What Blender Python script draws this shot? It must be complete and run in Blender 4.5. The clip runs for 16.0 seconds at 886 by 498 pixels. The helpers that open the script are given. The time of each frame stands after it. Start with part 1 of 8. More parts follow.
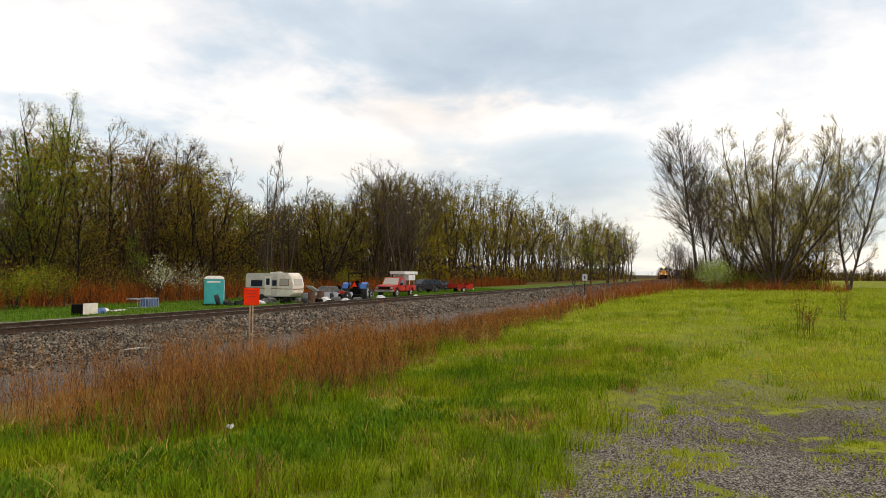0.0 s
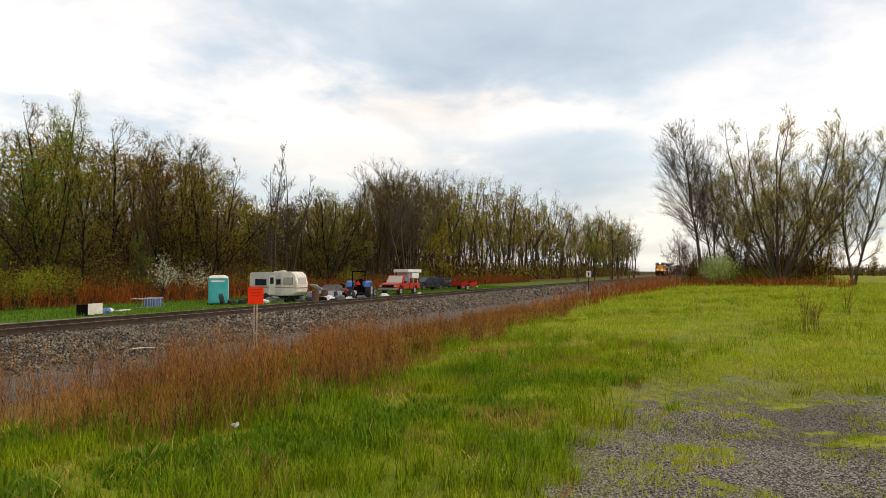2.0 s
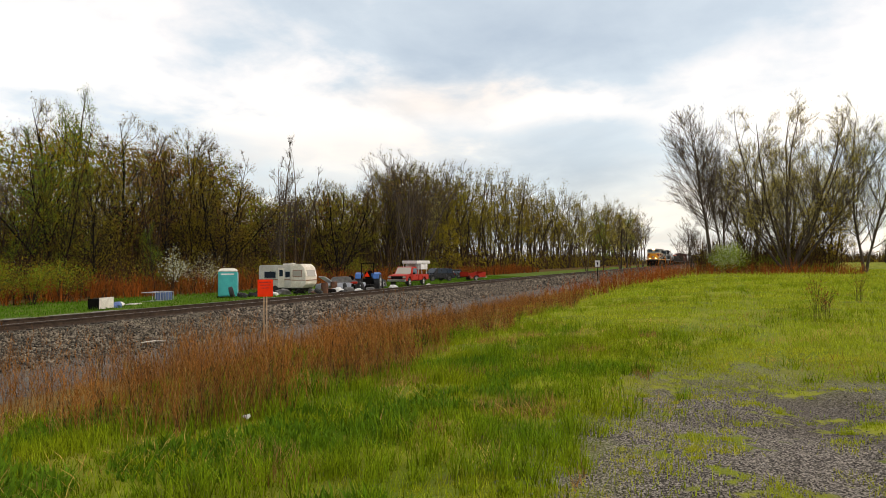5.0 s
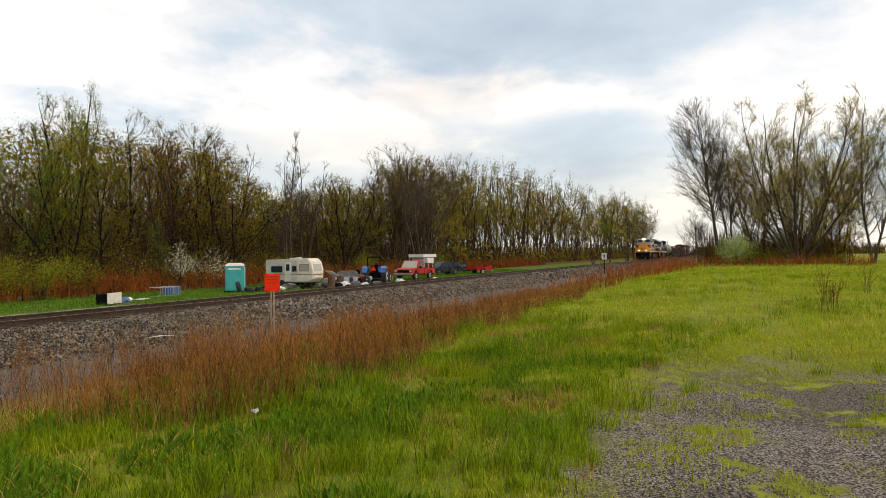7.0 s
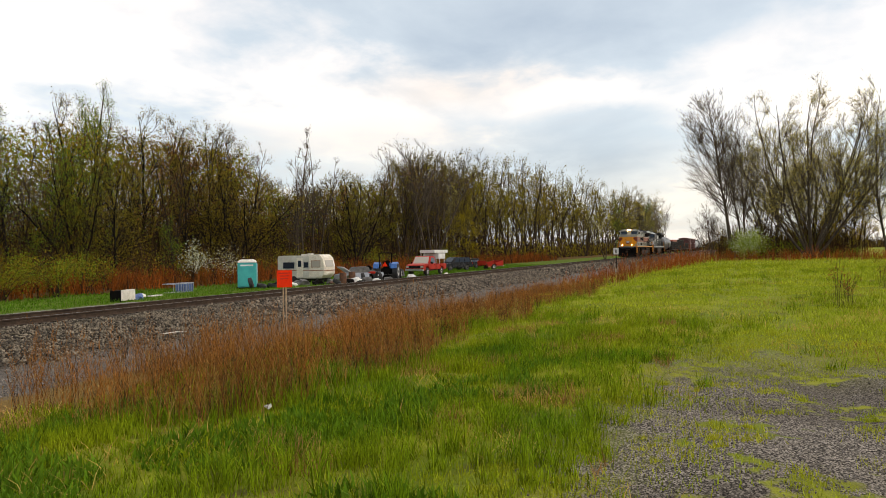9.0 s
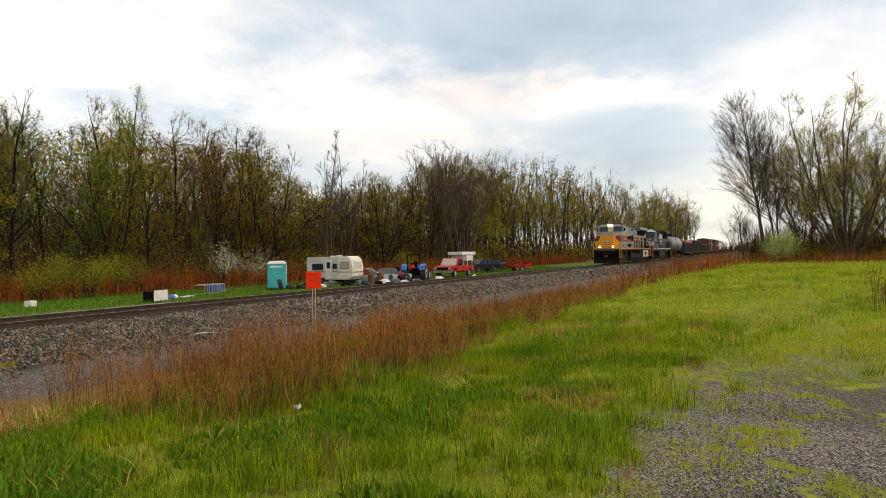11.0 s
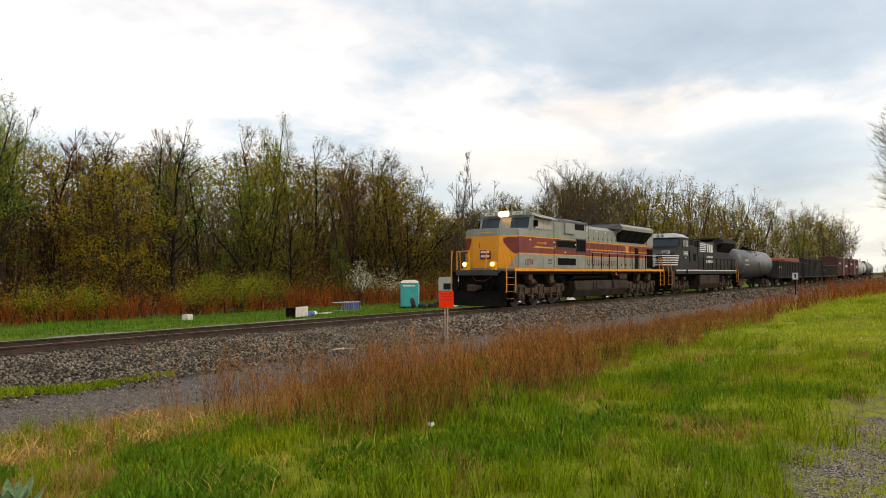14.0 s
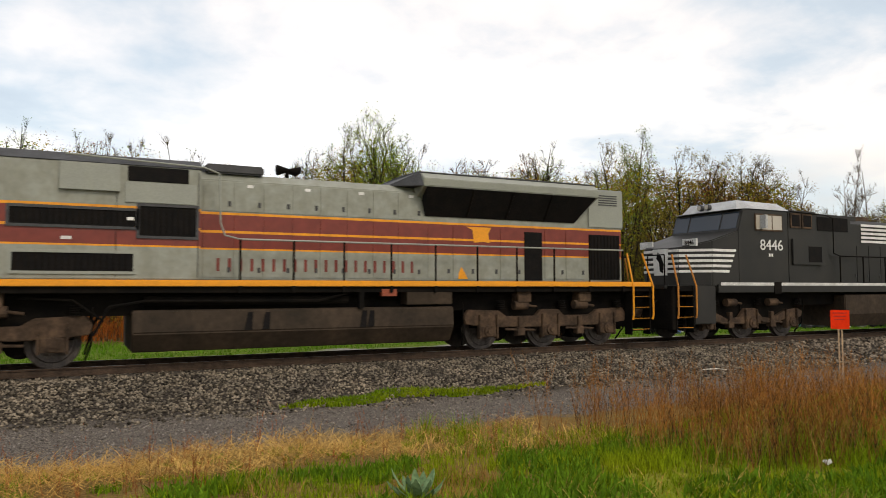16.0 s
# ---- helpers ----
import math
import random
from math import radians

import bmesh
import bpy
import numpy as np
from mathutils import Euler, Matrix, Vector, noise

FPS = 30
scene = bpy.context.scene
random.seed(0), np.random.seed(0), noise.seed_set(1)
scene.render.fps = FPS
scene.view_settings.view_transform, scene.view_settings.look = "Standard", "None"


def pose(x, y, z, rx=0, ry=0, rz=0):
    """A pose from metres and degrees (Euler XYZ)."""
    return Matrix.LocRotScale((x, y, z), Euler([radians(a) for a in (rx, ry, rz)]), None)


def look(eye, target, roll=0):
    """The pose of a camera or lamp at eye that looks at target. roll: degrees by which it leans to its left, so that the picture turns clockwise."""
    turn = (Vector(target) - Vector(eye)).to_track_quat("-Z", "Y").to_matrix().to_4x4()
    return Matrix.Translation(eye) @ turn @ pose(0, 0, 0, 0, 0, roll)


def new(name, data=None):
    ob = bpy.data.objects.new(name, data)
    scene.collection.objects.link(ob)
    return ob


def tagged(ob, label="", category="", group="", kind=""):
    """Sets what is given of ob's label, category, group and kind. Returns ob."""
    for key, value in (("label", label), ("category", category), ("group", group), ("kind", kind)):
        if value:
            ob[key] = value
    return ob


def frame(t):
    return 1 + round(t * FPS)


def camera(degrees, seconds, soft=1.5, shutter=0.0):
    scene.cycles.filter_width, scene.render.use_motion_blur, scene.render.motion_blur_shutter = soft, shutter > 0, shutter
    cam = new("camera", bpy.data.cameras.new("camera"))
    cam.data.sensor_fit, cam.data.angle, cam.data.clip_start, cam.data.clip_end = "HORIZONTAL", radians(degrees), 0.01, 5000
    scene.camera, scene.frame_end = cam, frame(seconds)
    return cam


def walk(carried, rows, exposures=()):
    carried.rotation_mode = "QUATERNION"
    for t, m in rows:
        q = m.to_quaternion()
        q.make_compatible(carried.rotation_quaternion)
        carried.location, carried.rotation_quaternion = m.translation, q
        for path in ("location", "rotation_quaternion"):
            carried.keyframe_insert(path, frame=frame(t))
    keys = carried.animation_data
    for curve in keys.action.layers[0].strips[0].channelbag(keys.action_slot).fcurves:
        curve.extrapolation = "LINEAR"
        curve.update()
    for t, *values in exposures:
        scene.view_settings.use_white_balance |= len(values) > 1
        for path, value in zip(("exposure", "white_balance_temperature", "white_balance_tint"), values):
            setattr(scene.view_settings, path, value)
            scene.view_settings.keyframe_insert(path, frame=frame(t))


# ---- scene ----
# World: x runs along the railway, y from the camera towards it, rail top at z = 0.
cam = camera(62.8, 16.0, soft=0.7, shutter=0.12)
# seconds, eye x y z, yaw, pitch, roll
PATH = [
    (0, 0.000, 0.000, 1.649, -69.61, 1.83, -0.77), (0.5, -0.005, -0.009, 1.650, -69.52, 1.91, -0.73),
    (1, -0.008, -0.009, 1.644, -69.47, 1.78, -0.52), (1.5, -0.005, -0.009, 1.649, -69.49, 1.62, -0.39),
    (2, -0.005, -0.007, 1.645, -69.33, 1.65, -0.35), (2.5, -0.002, -0.009, 1.643, -69.29, 1.45, -0.15),
    (3, -0.007, -0.005, 1.644, -69.14, 1.35, -0.03), (3.5, -0.001, -0.008, 1.642, -69.03, 1.30, 0.13),
    (4, -0.001, -0.002, 1.642, -68.97, 1.19, 0.12), (6.5, 0.005, -0.001, 1.644, -68.20, 0.58, 0.46),
    (7, 0.003, 0.005, 1.643, -68.18, 0.43, 0.54), (7.5, -0.001, 0.001, 1.647, -67.97, 0.28, 0.72),
    (8, 0.000, 0.002, 1.648, -67.65, 0.27, 0.76), (8.5, 0.000, -0.001, 1.648, -67.52, 0.15, 0.73),
    (9, 0.000, 0.006, 1.647, -67.29, 0.09, 0.78), (11.5, -0.002, 0.017, 1.645, -64.60, 0.40, 0.47),
    (12, -0.001, 0.025, 1.646, -64.03, 0.66, 0.16), (12.5, -0.002, 0.029, 1.646, -62.43, 1.06, 0.14),
    (13, -0.013, 0.030, 1.639, -60.77, 1.50, 0.07), (13.5, -0.015, 0.033, 1.643, -57.96, 1.80, 0.14),
    (14, -0.023, 0.035, 1.648, -54.85, 1.93, 0.18), (14.5, -0.033, 0.058, 1.664, -49.69, 2.24, 0.18),
    (15, -0.046, 0.099, 1.669, -42.84, 2.41, 0.30), (15.5, -0.068, 0.124, 1.665, -35.05, 2.80, 0.09),
    (16, -0.062, 0.103, 1.659, -26.87, 3.21, 0.10),
]
walk(cam, [(t, pose(x, y, z, 0, 0, yaw) @ pose(0, 0, 0, pitch) @ pose(0, 0, 0, 0, roll) @ pose(0, 0, 0, 90))
           for t, x, y, z, yaw, pitch, roll in PATH])

# ---- light: broken overcast in the evening ----
world = bpy.data.worlds.new("overcast_sky")
scene.world = world
world.use_nodes = True
wn, wl = world.node_tree.nodes, world.node_tree.links
wn.clear()
SUN_AZ, SUN_EL = radians(172), radians(42)


def wnode(kind, **values):
    n = wn.new(kind)
    for k, v in values.items():
        n.inputs[k.replace("_", " ")].default_value = v
    return n


def wmath(op, a, b=None, clamp=False):
    n = wn.new("ShaderNodeMath")
    n.operation, n.use_clamp = op, clamp
    for i, v in enumerate((a, b)):
        if v is None:
            continue
        if isinstance(v, (int, float)):
            n.inputs[i].default_value = v
        else:
            wl.new(v, n.inputs[i])
    return n.outputs[0]


sky = wn.new("ShaderNodeTexSky")
sky.sky_type, sky.sun_disc = "NISHITA", False
sky.sun_elevation, sky.sun_rotation = SUN_EL, SUN_AZ
coord = wn.new("ShaderNodeTexCoord")
split_dir = wn.new("ShaderNodeSeparateXYZ")
wl.new(coord.outputs["Generated"], split_dir.inputs[0])
dx, dy, dz = split_dir.outputs
lift = wmath("MAXIMUM", wmath("ADD", dz, 0.22), 0.05)
flat = wn.new("ShaderNodeCombineXYZ")
wl.new(wmath("DIVIDE", dx, lift), flat.inputs[0])
wl.new(wmath("DIVIDE", dy, lift), flat.inputs[1])
big = wnode("ShaderNodeTexNoise", Scale=0.9, Detail=9.0, Roughness=0.52, Distortion=0.35)
wl.new(flat.outputs[0], big.inputs["Vector"])
fine = wnode("ShaderNodeTexNoise", Scale=3.1, Detail=6.0, Roughness=0.55, Distortion=0.2)
wl.new(flat.outputs[0], fine.inputs["Vector"])
cover = wmath("ADD", wmath("MULTIPLY", big.outputs["Fac"], 0.62), wmath("MULTIPLY", fine.outputs["Fac"], 0.38))


def cloud_bank(az, el, wide, high, amount):
    """A soft bank of cloud round a bearing and a height, in degrees."""
    a = wmath("MULTIPLY", wmath("ARCTAN2", dx, dy), 57.3)
    e = wmath("MULTIPLY", wmath("ARCSINE", dz), 57.3)
    warp = wmath("MULTIPLY", wmath("SUBTRACT", fine.outputs["Fac"], 0.5), 14.0)
    p = wmath("DIVIDE", wmath("ADD", wmath("SUBTRACT", a, az), warp), wide)
    q = wmath("DIVIDE", wmath("ADD", wmath("SUBTRACT", e, el), wmath("MULTIPLY", warp, 0.45)), high)
    r2 = wmath("ADD", wmath("MULTIPLY", p, p), wmath("MULTIPLY", q, q))
    return wmath("MULTIPLY", wmath("EXPONENT", wmath("MULTIPLY", r2, -1.0)), amount)


dark = cloud_bank(70, 16.5, 20, 4.5, 0.24)
for bank in ((77, 7.4, 10, 3.6, 0.42), (64, 15.5, 8, 1.6, 0.10), (50, 6.5, 6, 2.2, 0.12), (60, 10.6, 10, 1.3, -0.22), (78, 11.6, 7, 1.3, -0.26),
             (38, 16, 14, 5, -0.06), (98, 16, 12, 9, -0.25), (20, 20, 14, 8, -0.10)):
    dark = wmath("ADD", dark, cloud_bank(*bank))
shade = wmath("ADD", wmath("MULTIPLY", wmath("SUBTRACT", cover, 0.47), 2.1), wmath("ADD", dark, 0.28))
ramp = wn.new("ShaderNodeValToRGB")
wl.new(shade, ramp.inputs[0])
el = ramp.color_ramp.elements
el[0].position, el[0].color = 0.0, (1.08, 1.05, 1.02, 1)
el[1].position, el[1].color = 0.8, (0.33, 0.43, 0.56, 1)
mid = ramp.color_ramp.elements.new(0.22)
mid.color = (0.86, 0.88, 0.92, 1)
mid = ramp.color_ramp.elements.new(0.45)
mid.color = (0.52, 0.635, 0.755, 1)
bg_cloud, bg_sky = wn.new("ShaderNodeBackground"), wn.new("ShaderNodeBackground")
# evening light on the low cloud
warm = wn.new("ShaderNodeMix")
warm.data_type, warm.clamp_factor = "RGBA", True
glow_low = wmath("ADD", cloud_bank(61, 8.5, 11, 2.6, 0.42), wmath("ADD", cloud_bank(69, 12.8, 7, 1.3, 0.5), cloud_bank(88, 4.0, 9, 3.0, 0.35)))
wl.new(glow_low, warm.inputs[0])
wl.new(ramp.outputs[0], warm.inputs[6])
warm.inputs[7].default_value = (1.0, 0.86, 0.74, 1)
wl.new(warm.outputs[2], bg_cloud.inputs["Color"])
wl.new(sky.outputs[0], bg_sky.inputs["Color"])
bg_cloud.inputs["Strength"].default_value, bg_sky.inputs["Strength"].default_value = 1.0, 0.05
both = wn.new("ShaderNodeAddShader")
wl.new(bg_cloud.outputs[0], both.inputs[0])
wl.new(bg_sky.outputs[0], both.inputs[1])
wout = wn.new("ShaderNodeOutputWorld")
wl.new(both.outputs[0], wout.inputs["Surface"])

sun = new("sun", bpy.data.lights.new("sun", "SUN"))
sun.data.energy, sun.data.angle, sun.data.color = 1.2, radians(14), (1.0, 0.93, 0.82)
sun.matrix_world = look((math.sin(SUN_AZ) * 50, math.cos(SUN_AZ) * 50, 50 * math.tan(SUN_EL)), (0, 0, 0))
scene.view_settings.exposure = 0.0
scene.view_settings.use_white_balance = True
scene.view_settings.white_balance_temperature, scene.view_settings.white_balance_tint = 7550, 13

# ---- materials ----


def mat(name, c1, c2=None, scale=3.0, rough=0.7, metal=0.0, bump=0.15, fine=30.0, vary=0.0, glow=None, thin=0.0, grit=0.25, spec=0.5):
    """Two scales of variation between c1 and c2; vary: value change from piece to piece; thin: light let through leaves."""
    m = bpy.data.materials.new(name)
    m.use_nodes = True
    n, l = m.node_tree.nodes, m.node_tree.links
    b = n["Principled BSDF"]
    c2 = c2 or tuple(v * 0.72 for v in c1)
    tc = n.new("ShaderNodeTexCoord")
    n1, n2 = n.new("ShaderNodeTexNoise"), n.new("ShaderNodeTexNoise")
    n1.inputs["Scale"].default_value, n1.inputs["Detail"].default_value = scale, 5
    n2.inputs["Scale"].default_value, n2.inputs["Detail"].default_value = fine, 3
    l.new(tc.outputs["Object"], n1.inputs["Vector"])
    l.new(tc.outputs["Object"], n2.inputs["Vector"])
    r = n.new("ShaderNodeMapRange")
    r.inputs[1].default_value, r.inputs[2].default_value = 0.35, 0.65
    l.new(n1.outputs["Fac"], r.inputs[0])
    mix = n.new("ShaderNodeMix")
    mix.data_type = "RGBA"
    mix.inputs[6].default_value, mix.inputs[7].default_value = (*c1, 1), (*c2, 1)
    l.new(r.outputs[0], mix.inputs[0])
    hsv = n.new("ShaderNodeHueSaturation")
    l.new(mix.outputs[2], hsv.inputs["Color"])
    val = n.new("ShaderNodeMapRange")
    val.inputs[3].default_value, val.inputs[4].default_value = 1 - grit, 1 + grit
    val.inputs[1].default_value, val.inputs[2].default_value = 0.3, 0.7
    l.new(n2.outputs["Fac"], val.inputs[0])
    last = val.outputs[0]
    if vary:
        geo, isl = n.new("ShaderNodeNewGeometry"), n.new("ShaderNodeMapRange")
        isl.inputs[3].default_value, isl.inputs[4].default_value = 1 - vary, 1 + vary
        l.new(geo.outputs["Random Per Island"], isl.inputs[0])
        mul = n.new("ShaderNodeMath")
        mul.operation = "MULTIPLY"
        l.new(isl.outputs[0], mul.inputs[0])
        l.new(last, mul.inputs[1])
        last = mul.outputs[0]
        obi, hue = n.new("ShaderNodeObjectInfo"), n.new("ShaderNodeMapRange")
        hue.inputs[3].default_value, hue.inputs[4].default_value = 0.485, 0.515
        l.new(obi.outputs["Random"], hue.inputs[0])
        l.new(hue.outputs[0], hsv.inputs["Hue"])
    l.new(last, hsv.inputs["Value"])
    l.new(hsv.outputs[0], b.inputs["Base Color"])
    rr = n.new("ShaderNodeMapRange")
    rr.inputs[3].default_value, rr.inputs[4].default_value = max(rough - 0.12, 0.03), min(rough + 0.12, 1)
    l.new(n1.outputs["Fac"], rr.inputs[0])
    l.new(rr.outputs[0], b.inputs["Roughness"])
    b.inputs["Metallic"].default_value = metal
    b.inputs["Specular IOR Level"].default_value = 0.04 if thin else spec
    if bump:
        bp = n.new("ShaderNodeBump")
        bp.inputs["Strength"].default_value, bp.inputs["Distance"].default_value = bump, 0.02
        l.new(n2.outputs["Fac"], bp.inputs["Height"])
        l.new(bp.outputs[0], b.inputs["Normal"])
    if glow:
        b.inputs["Emission Color"].default_value, b.inputs["Emission Strength"].default_value = (*glow[0], 1), glow[1]
    if thin:
        tr, sh = n.new("ShaderNodeBsdfTranslucent"), n.new("ShaderNodeMixShader")
        l.new(hsv.outputs[0], tr.inputs[0])
        sh.inputs[0].default_value = thin
        l.new(b.outputs[0], sh.inputs[1])
        l.new(tr.outputs[0], sh.inputs[2])
        l.new(sh.outputs[0], n["Material Output"].inputs["Surface"])
    return m


def glass(name, tint=(0.05, 0.07, 0.09), rough=0.06):
    m = bpy.data.materials.new(name)
    m.use_nodes = True
    b = m.node_tree.nodes["Principled BSDF"]
    b.inputs["Base Color"].default_value = (*tint, 1)
    b.inputs["Roughness"].default_value = rough
    b.inputs["Specular IOR Level"].default_value = 0.45
    return m


def livery(name, bands, rough=0.42):
    """Paint in level bands: (height, colour) from below up, with grime and faint streaks."""
    m = mat(name, (0.5, 0.5, 0.5), rough=rough, bump=0.05, fine=9.0)
    n, l = m.node_tree.nodes, m.node_tree.links
    mix = [k for k in n if k.bl_idname == "ShaderNodeMix"][0]
    tc = [k for k in n if k.bl_idname == "ShaderNodeTexCoord"][0]
    sep, div, rp = n.new("ShaderNodeSeparateXYZ"), n.new("ShaderNodeMath"), n.new("ShaderNodeValToRGB")
    l.new(tc.outputs["Object"], sep.inputs[0])
    div.operation, div.inputs[1].default_value = "DIVIDE", 5.0
    l.new(sep.outputs[2], div.inputs[0])
    l.new(div.outputs[0], rp.inputs[0])
    rp.color_ramp.interpolation = "CONSTANT"
    e = rp.color_ramp.elements
    e[0].position, e[0].color = 0, (*bands[0][1], 1)
    e.remove(e[1])
    for h, c in bands[1:]:
        k = e.new(h / 5.0)
        k.color = (*c, 1)
    grime = n.new("ShaderNodeMix")
    grime.data_type, grime.blend_type = "RGBA", "MULTIPLY"
    grime.inputs[0].default_value = 1.0
    l.new(rp.outputs[0], grime.inputs[6])
    mix.inputs[6].default_value, mix.inputs[7].default_value = (1, 1, 1, 1), (0.8, 0.78, 0.74, 1)
    l.new(mix.outputs[2], grime.inputs[7])
    hsv = [k for k in n if k.bl_idname == "ShaderNodeHueSaturation"][0]
    l.new(grime.outputs[2], hsv.inputs["Color"])
    val = [k for k in n if k.bl_idname == "ShaderNodeMapRange"][1]
    val.inputs[3].default_value, val.inputs[4].default_value = 0.92, 1.08
    return m


GREY, MAROON, YELLOW = (0.27, 0.28, 0.235), (0.19, 0.024, 0.013), (0.82, 0.31, 0.004)
M = dict(
    cab=livery("grey_maroon_cab_paint", [(0, GREY), (2.56, YELLOW), (2.62, MAROON), (3.40, YELLOW), (3.46, GREY)]),
    hood=livery("grey_maroon_hood_paint", [(0, GREY), (2.58, YELLOW), (2.63, MAROON), (2.98, YELLOW), (3.03, MAROON), (3.40, YELLOW), (3.46, GREY)]),
    grey=mat("grey_paint", GREY, (0.25, 0.26, 0.225), rough=0.45, bump=0.05, grit=0.08),
    maroon=mat("maroon_paint", MAROON, rough=0.45, bump=0.05, grit=0.1),
    yellow=mat("yellow_paint", YELLOW, (0.74, 0.28, 0.006), rough=0.45, bump=0.05, grit=0.1),
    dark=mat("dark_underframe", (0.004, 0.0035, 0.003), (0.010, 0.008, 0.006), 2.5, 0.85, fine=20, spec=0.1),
    brown=mat("dusty_brown_steel", (0.098, 0.060, 0.036), (0.035, 0.023, 0.015), 2.5, 0.85, fine=14, spec=0.25),
    tankgrime=mat("grimy_tank_steel", (0.050, 0.033, 0.020), (0.026, 0.018, 0.011), 1.2, 0.75, fine=8, spec=0.25),
    roof=mat("dark_grey_roof", (0.05, 0.05, 0.052), (0.032, 0.032, 0.034), 2, 0.65),
    screen=mat("black_screen_and_shade", (0.006, 0.006, 0.006), (0.012, 0.010, 0.009), 4, 0.8, spec=0.1),
    black=mat("black_locomotive_paint", (0.016, 0.0155, 0.014), (0.026, 0.024, 0.021), 1.3, 0.5, bump=0.05, grit=0.12, spec=0.3),
    white=mat("white_paint", (0.74, 0.73, 0.70), (0.6, 0.59, 0.56), 3, 0.5, bump=0.05, grit=0.08),
    paleroof=mat("pale_roof_paint", (0.42, 0.43, 0.43), (0.32, 0.32, 0.32), 2, 0.6),
    glassm=glass("dark_window_glass", (0.02, 0.03, 0.045)), glassl=glass("pale_window_glass", (0.42, 0.38, 0.32), 0.15),
    rail_side=mat("rusty_rail", (0.075, 0.048, 0.032), (0.04, 0.027, 0.019), 6, 0.8, 0.0, spec=0.2),
    rail_top=mat("worn_rail_head", (0.30, 0.30, 0.30), (0.22, 0.21, 0.2), 8, 0.3, 0.9, bump=0.03),
    tie=mat("creosoted_timber", (0.055, 0.045, 0.038), (0.09, 0.075, 0.06), 5, 0.9, bump=0.4, spec=0.1),
    wheel=mat("wheel_steel", (0.10, 0.085, 0.075), (0.05, 0.042, 0.038), 5, 0.6, 0.5),
    lamp=mat("lit_headlamp", (1, 0.9, 0.7), glow=((1.0, 0.55, 0.18), 30.0)),
    tankcar=mat("black_tank_car_paint", (0.055, 0.057, 0.06), (0.09, 0.088, 0.085), 0.8, 0.38, bump=0.05),
    gondola=mat("weathered_black_gondola", (0.028, 0.027, 0.026), (0.05, 0.038, 0.03), 1.2, 0.7, spec=0.2),
    boxcar=mat("brown_boxcar_paint", (0.115, 0.03, 0.024), (0.07, 0.024, 0.02), 0.9, 0.65),
    orange=mat("rust_orange_paint", (0.38, 0.085, 0.03), (0.25, 0.05, 0.02), 1.0, 0.6),
    lettering=mat("pale_lettering", (0.62, 0.61, 0.58), rough=0.6, bump=0),
    bark=mat("grey_brown_bark", (0.060, 0.042, 0.028), (0.034, 0.025, 0.018), 4, 0.9, bump=0.4, fine=18, spec=0.05),
    greybark=mat("pale_grey_bark", (0.105, 0.080, 0.058), (0.06, 0.047, 0.035), 4, 0.9, bump=0.4, fine=18, spec=0.05),
    darkbark=mat("dark_bark", (0.024, 0.019, 0.015), (0.014, 0.011, 0.009), 4, 0.9, bump=0.4, fine=18, spec=0.05),
    leaf_green=mat("young_green_leaves", (0.25, 0.34, 0.024), (0.17, 0.25, 0.018), 0.4, 0.6, bump=0, vary=0.45, thin=0.45),
    leaf_rust=mat("rust_red_buds", (0.31, 0.135, 0.032), (0.21, 0.10, 0.024), 0.4, 0.7, bump=0, vary=0.4, thin=0.45),
    leaf_olive=mat("olive_buds", (0.29, 0.225, 0.02), (0.20, 0.15, 0.016), 0.4, 0.7, bump=0, vary=0.45, thin=0.45),
    leaf_gold=mat("golden_young_leaves", (0.46, 0.31, 0.012), (0.33, 0.23, 0.012), 0.4, 0.6, bump=0, vary=0.4, thin=0.45),
    leaf_pale=mat("pale_yellow_green_buds", (0.60, 0.52, 0.11), (0.46, 0.40, 0.07), 0.4, 0.6, bump=0, vary=0.35, thin=0.6),
    leaf_lime=mat("bright_lime_leaves", (0.42, 0.52, 0.06), (0.30, 0.40, 0.04), 0.4, 0.6, bump=0, vary=0.35, thin=0.5),
    blossom=mat("white_blossom", (0.72, 0.72, 0.60), (0.5, 0.55, 0.38), 0.8, 0.6, bump=0, vary=0.3, thin=0.25),
    grass=mat("lush_grass", (0.135, 0.225, 0.010), (0.26, 0.30, 0.013), 0.7, 0.5, bump=0, vary=0.6, thin=0.3),
    grass_short=mat("short_yellow_green_grass", (0.45, 0.43, 0.035), (0.29, 0.35, 0.022), 0.35, 0.55, bump=0, vary=0.4, thin=0.3),
    clover=mat("dark_green_weeds", (0.075, 0.165, 0.010), (0.11, 0.21, 0.014), 0.8, 0.55, bump=0, vary=0.4, thin=0.25),
    deadweed=mat("red_brown_dead_weeds", (0.38, 0.135, 0.034), (0.20, 0.078, 0.024), 0.35, 0.8, bump=0, vary=0.45, thin=0.2),
    redweed=mat("orange_red_dead_weeds", (0.36, 0.105, 0.018), (0.21, 0.075, 0.016), 0.25, 0.8, bump=0, vary=0.45, thin=0.2),
    tanweed=mat("tan_dead_grass", (0.42, 0.255, 0.085), (0.32, 0.17, 0.05), 0.5, 0.8, bump=0, vary=0.35, thin=0.2),
    straw=mat("golden_straw", (0.62, 0.40, 0.12), (0.45, 0.26, 0.07), 0.8, 0.7, bump=0, vary=0.35, thin=0.15),
    brush=mat("brown_brush_twigs", (0.085, 0.050, 0.024), (0.045, 0.029, 0.016), 0.3, 0.9, bump=0, vary=0.5, spec=0.03),
    stone=mat("ballast_stone", (0.21, 0.168, 0.125), (0.11, 0.092, 0.072), 1.5, 0.85, bump=0.1, fine=25, vary=0.85, spec=0.1),
)


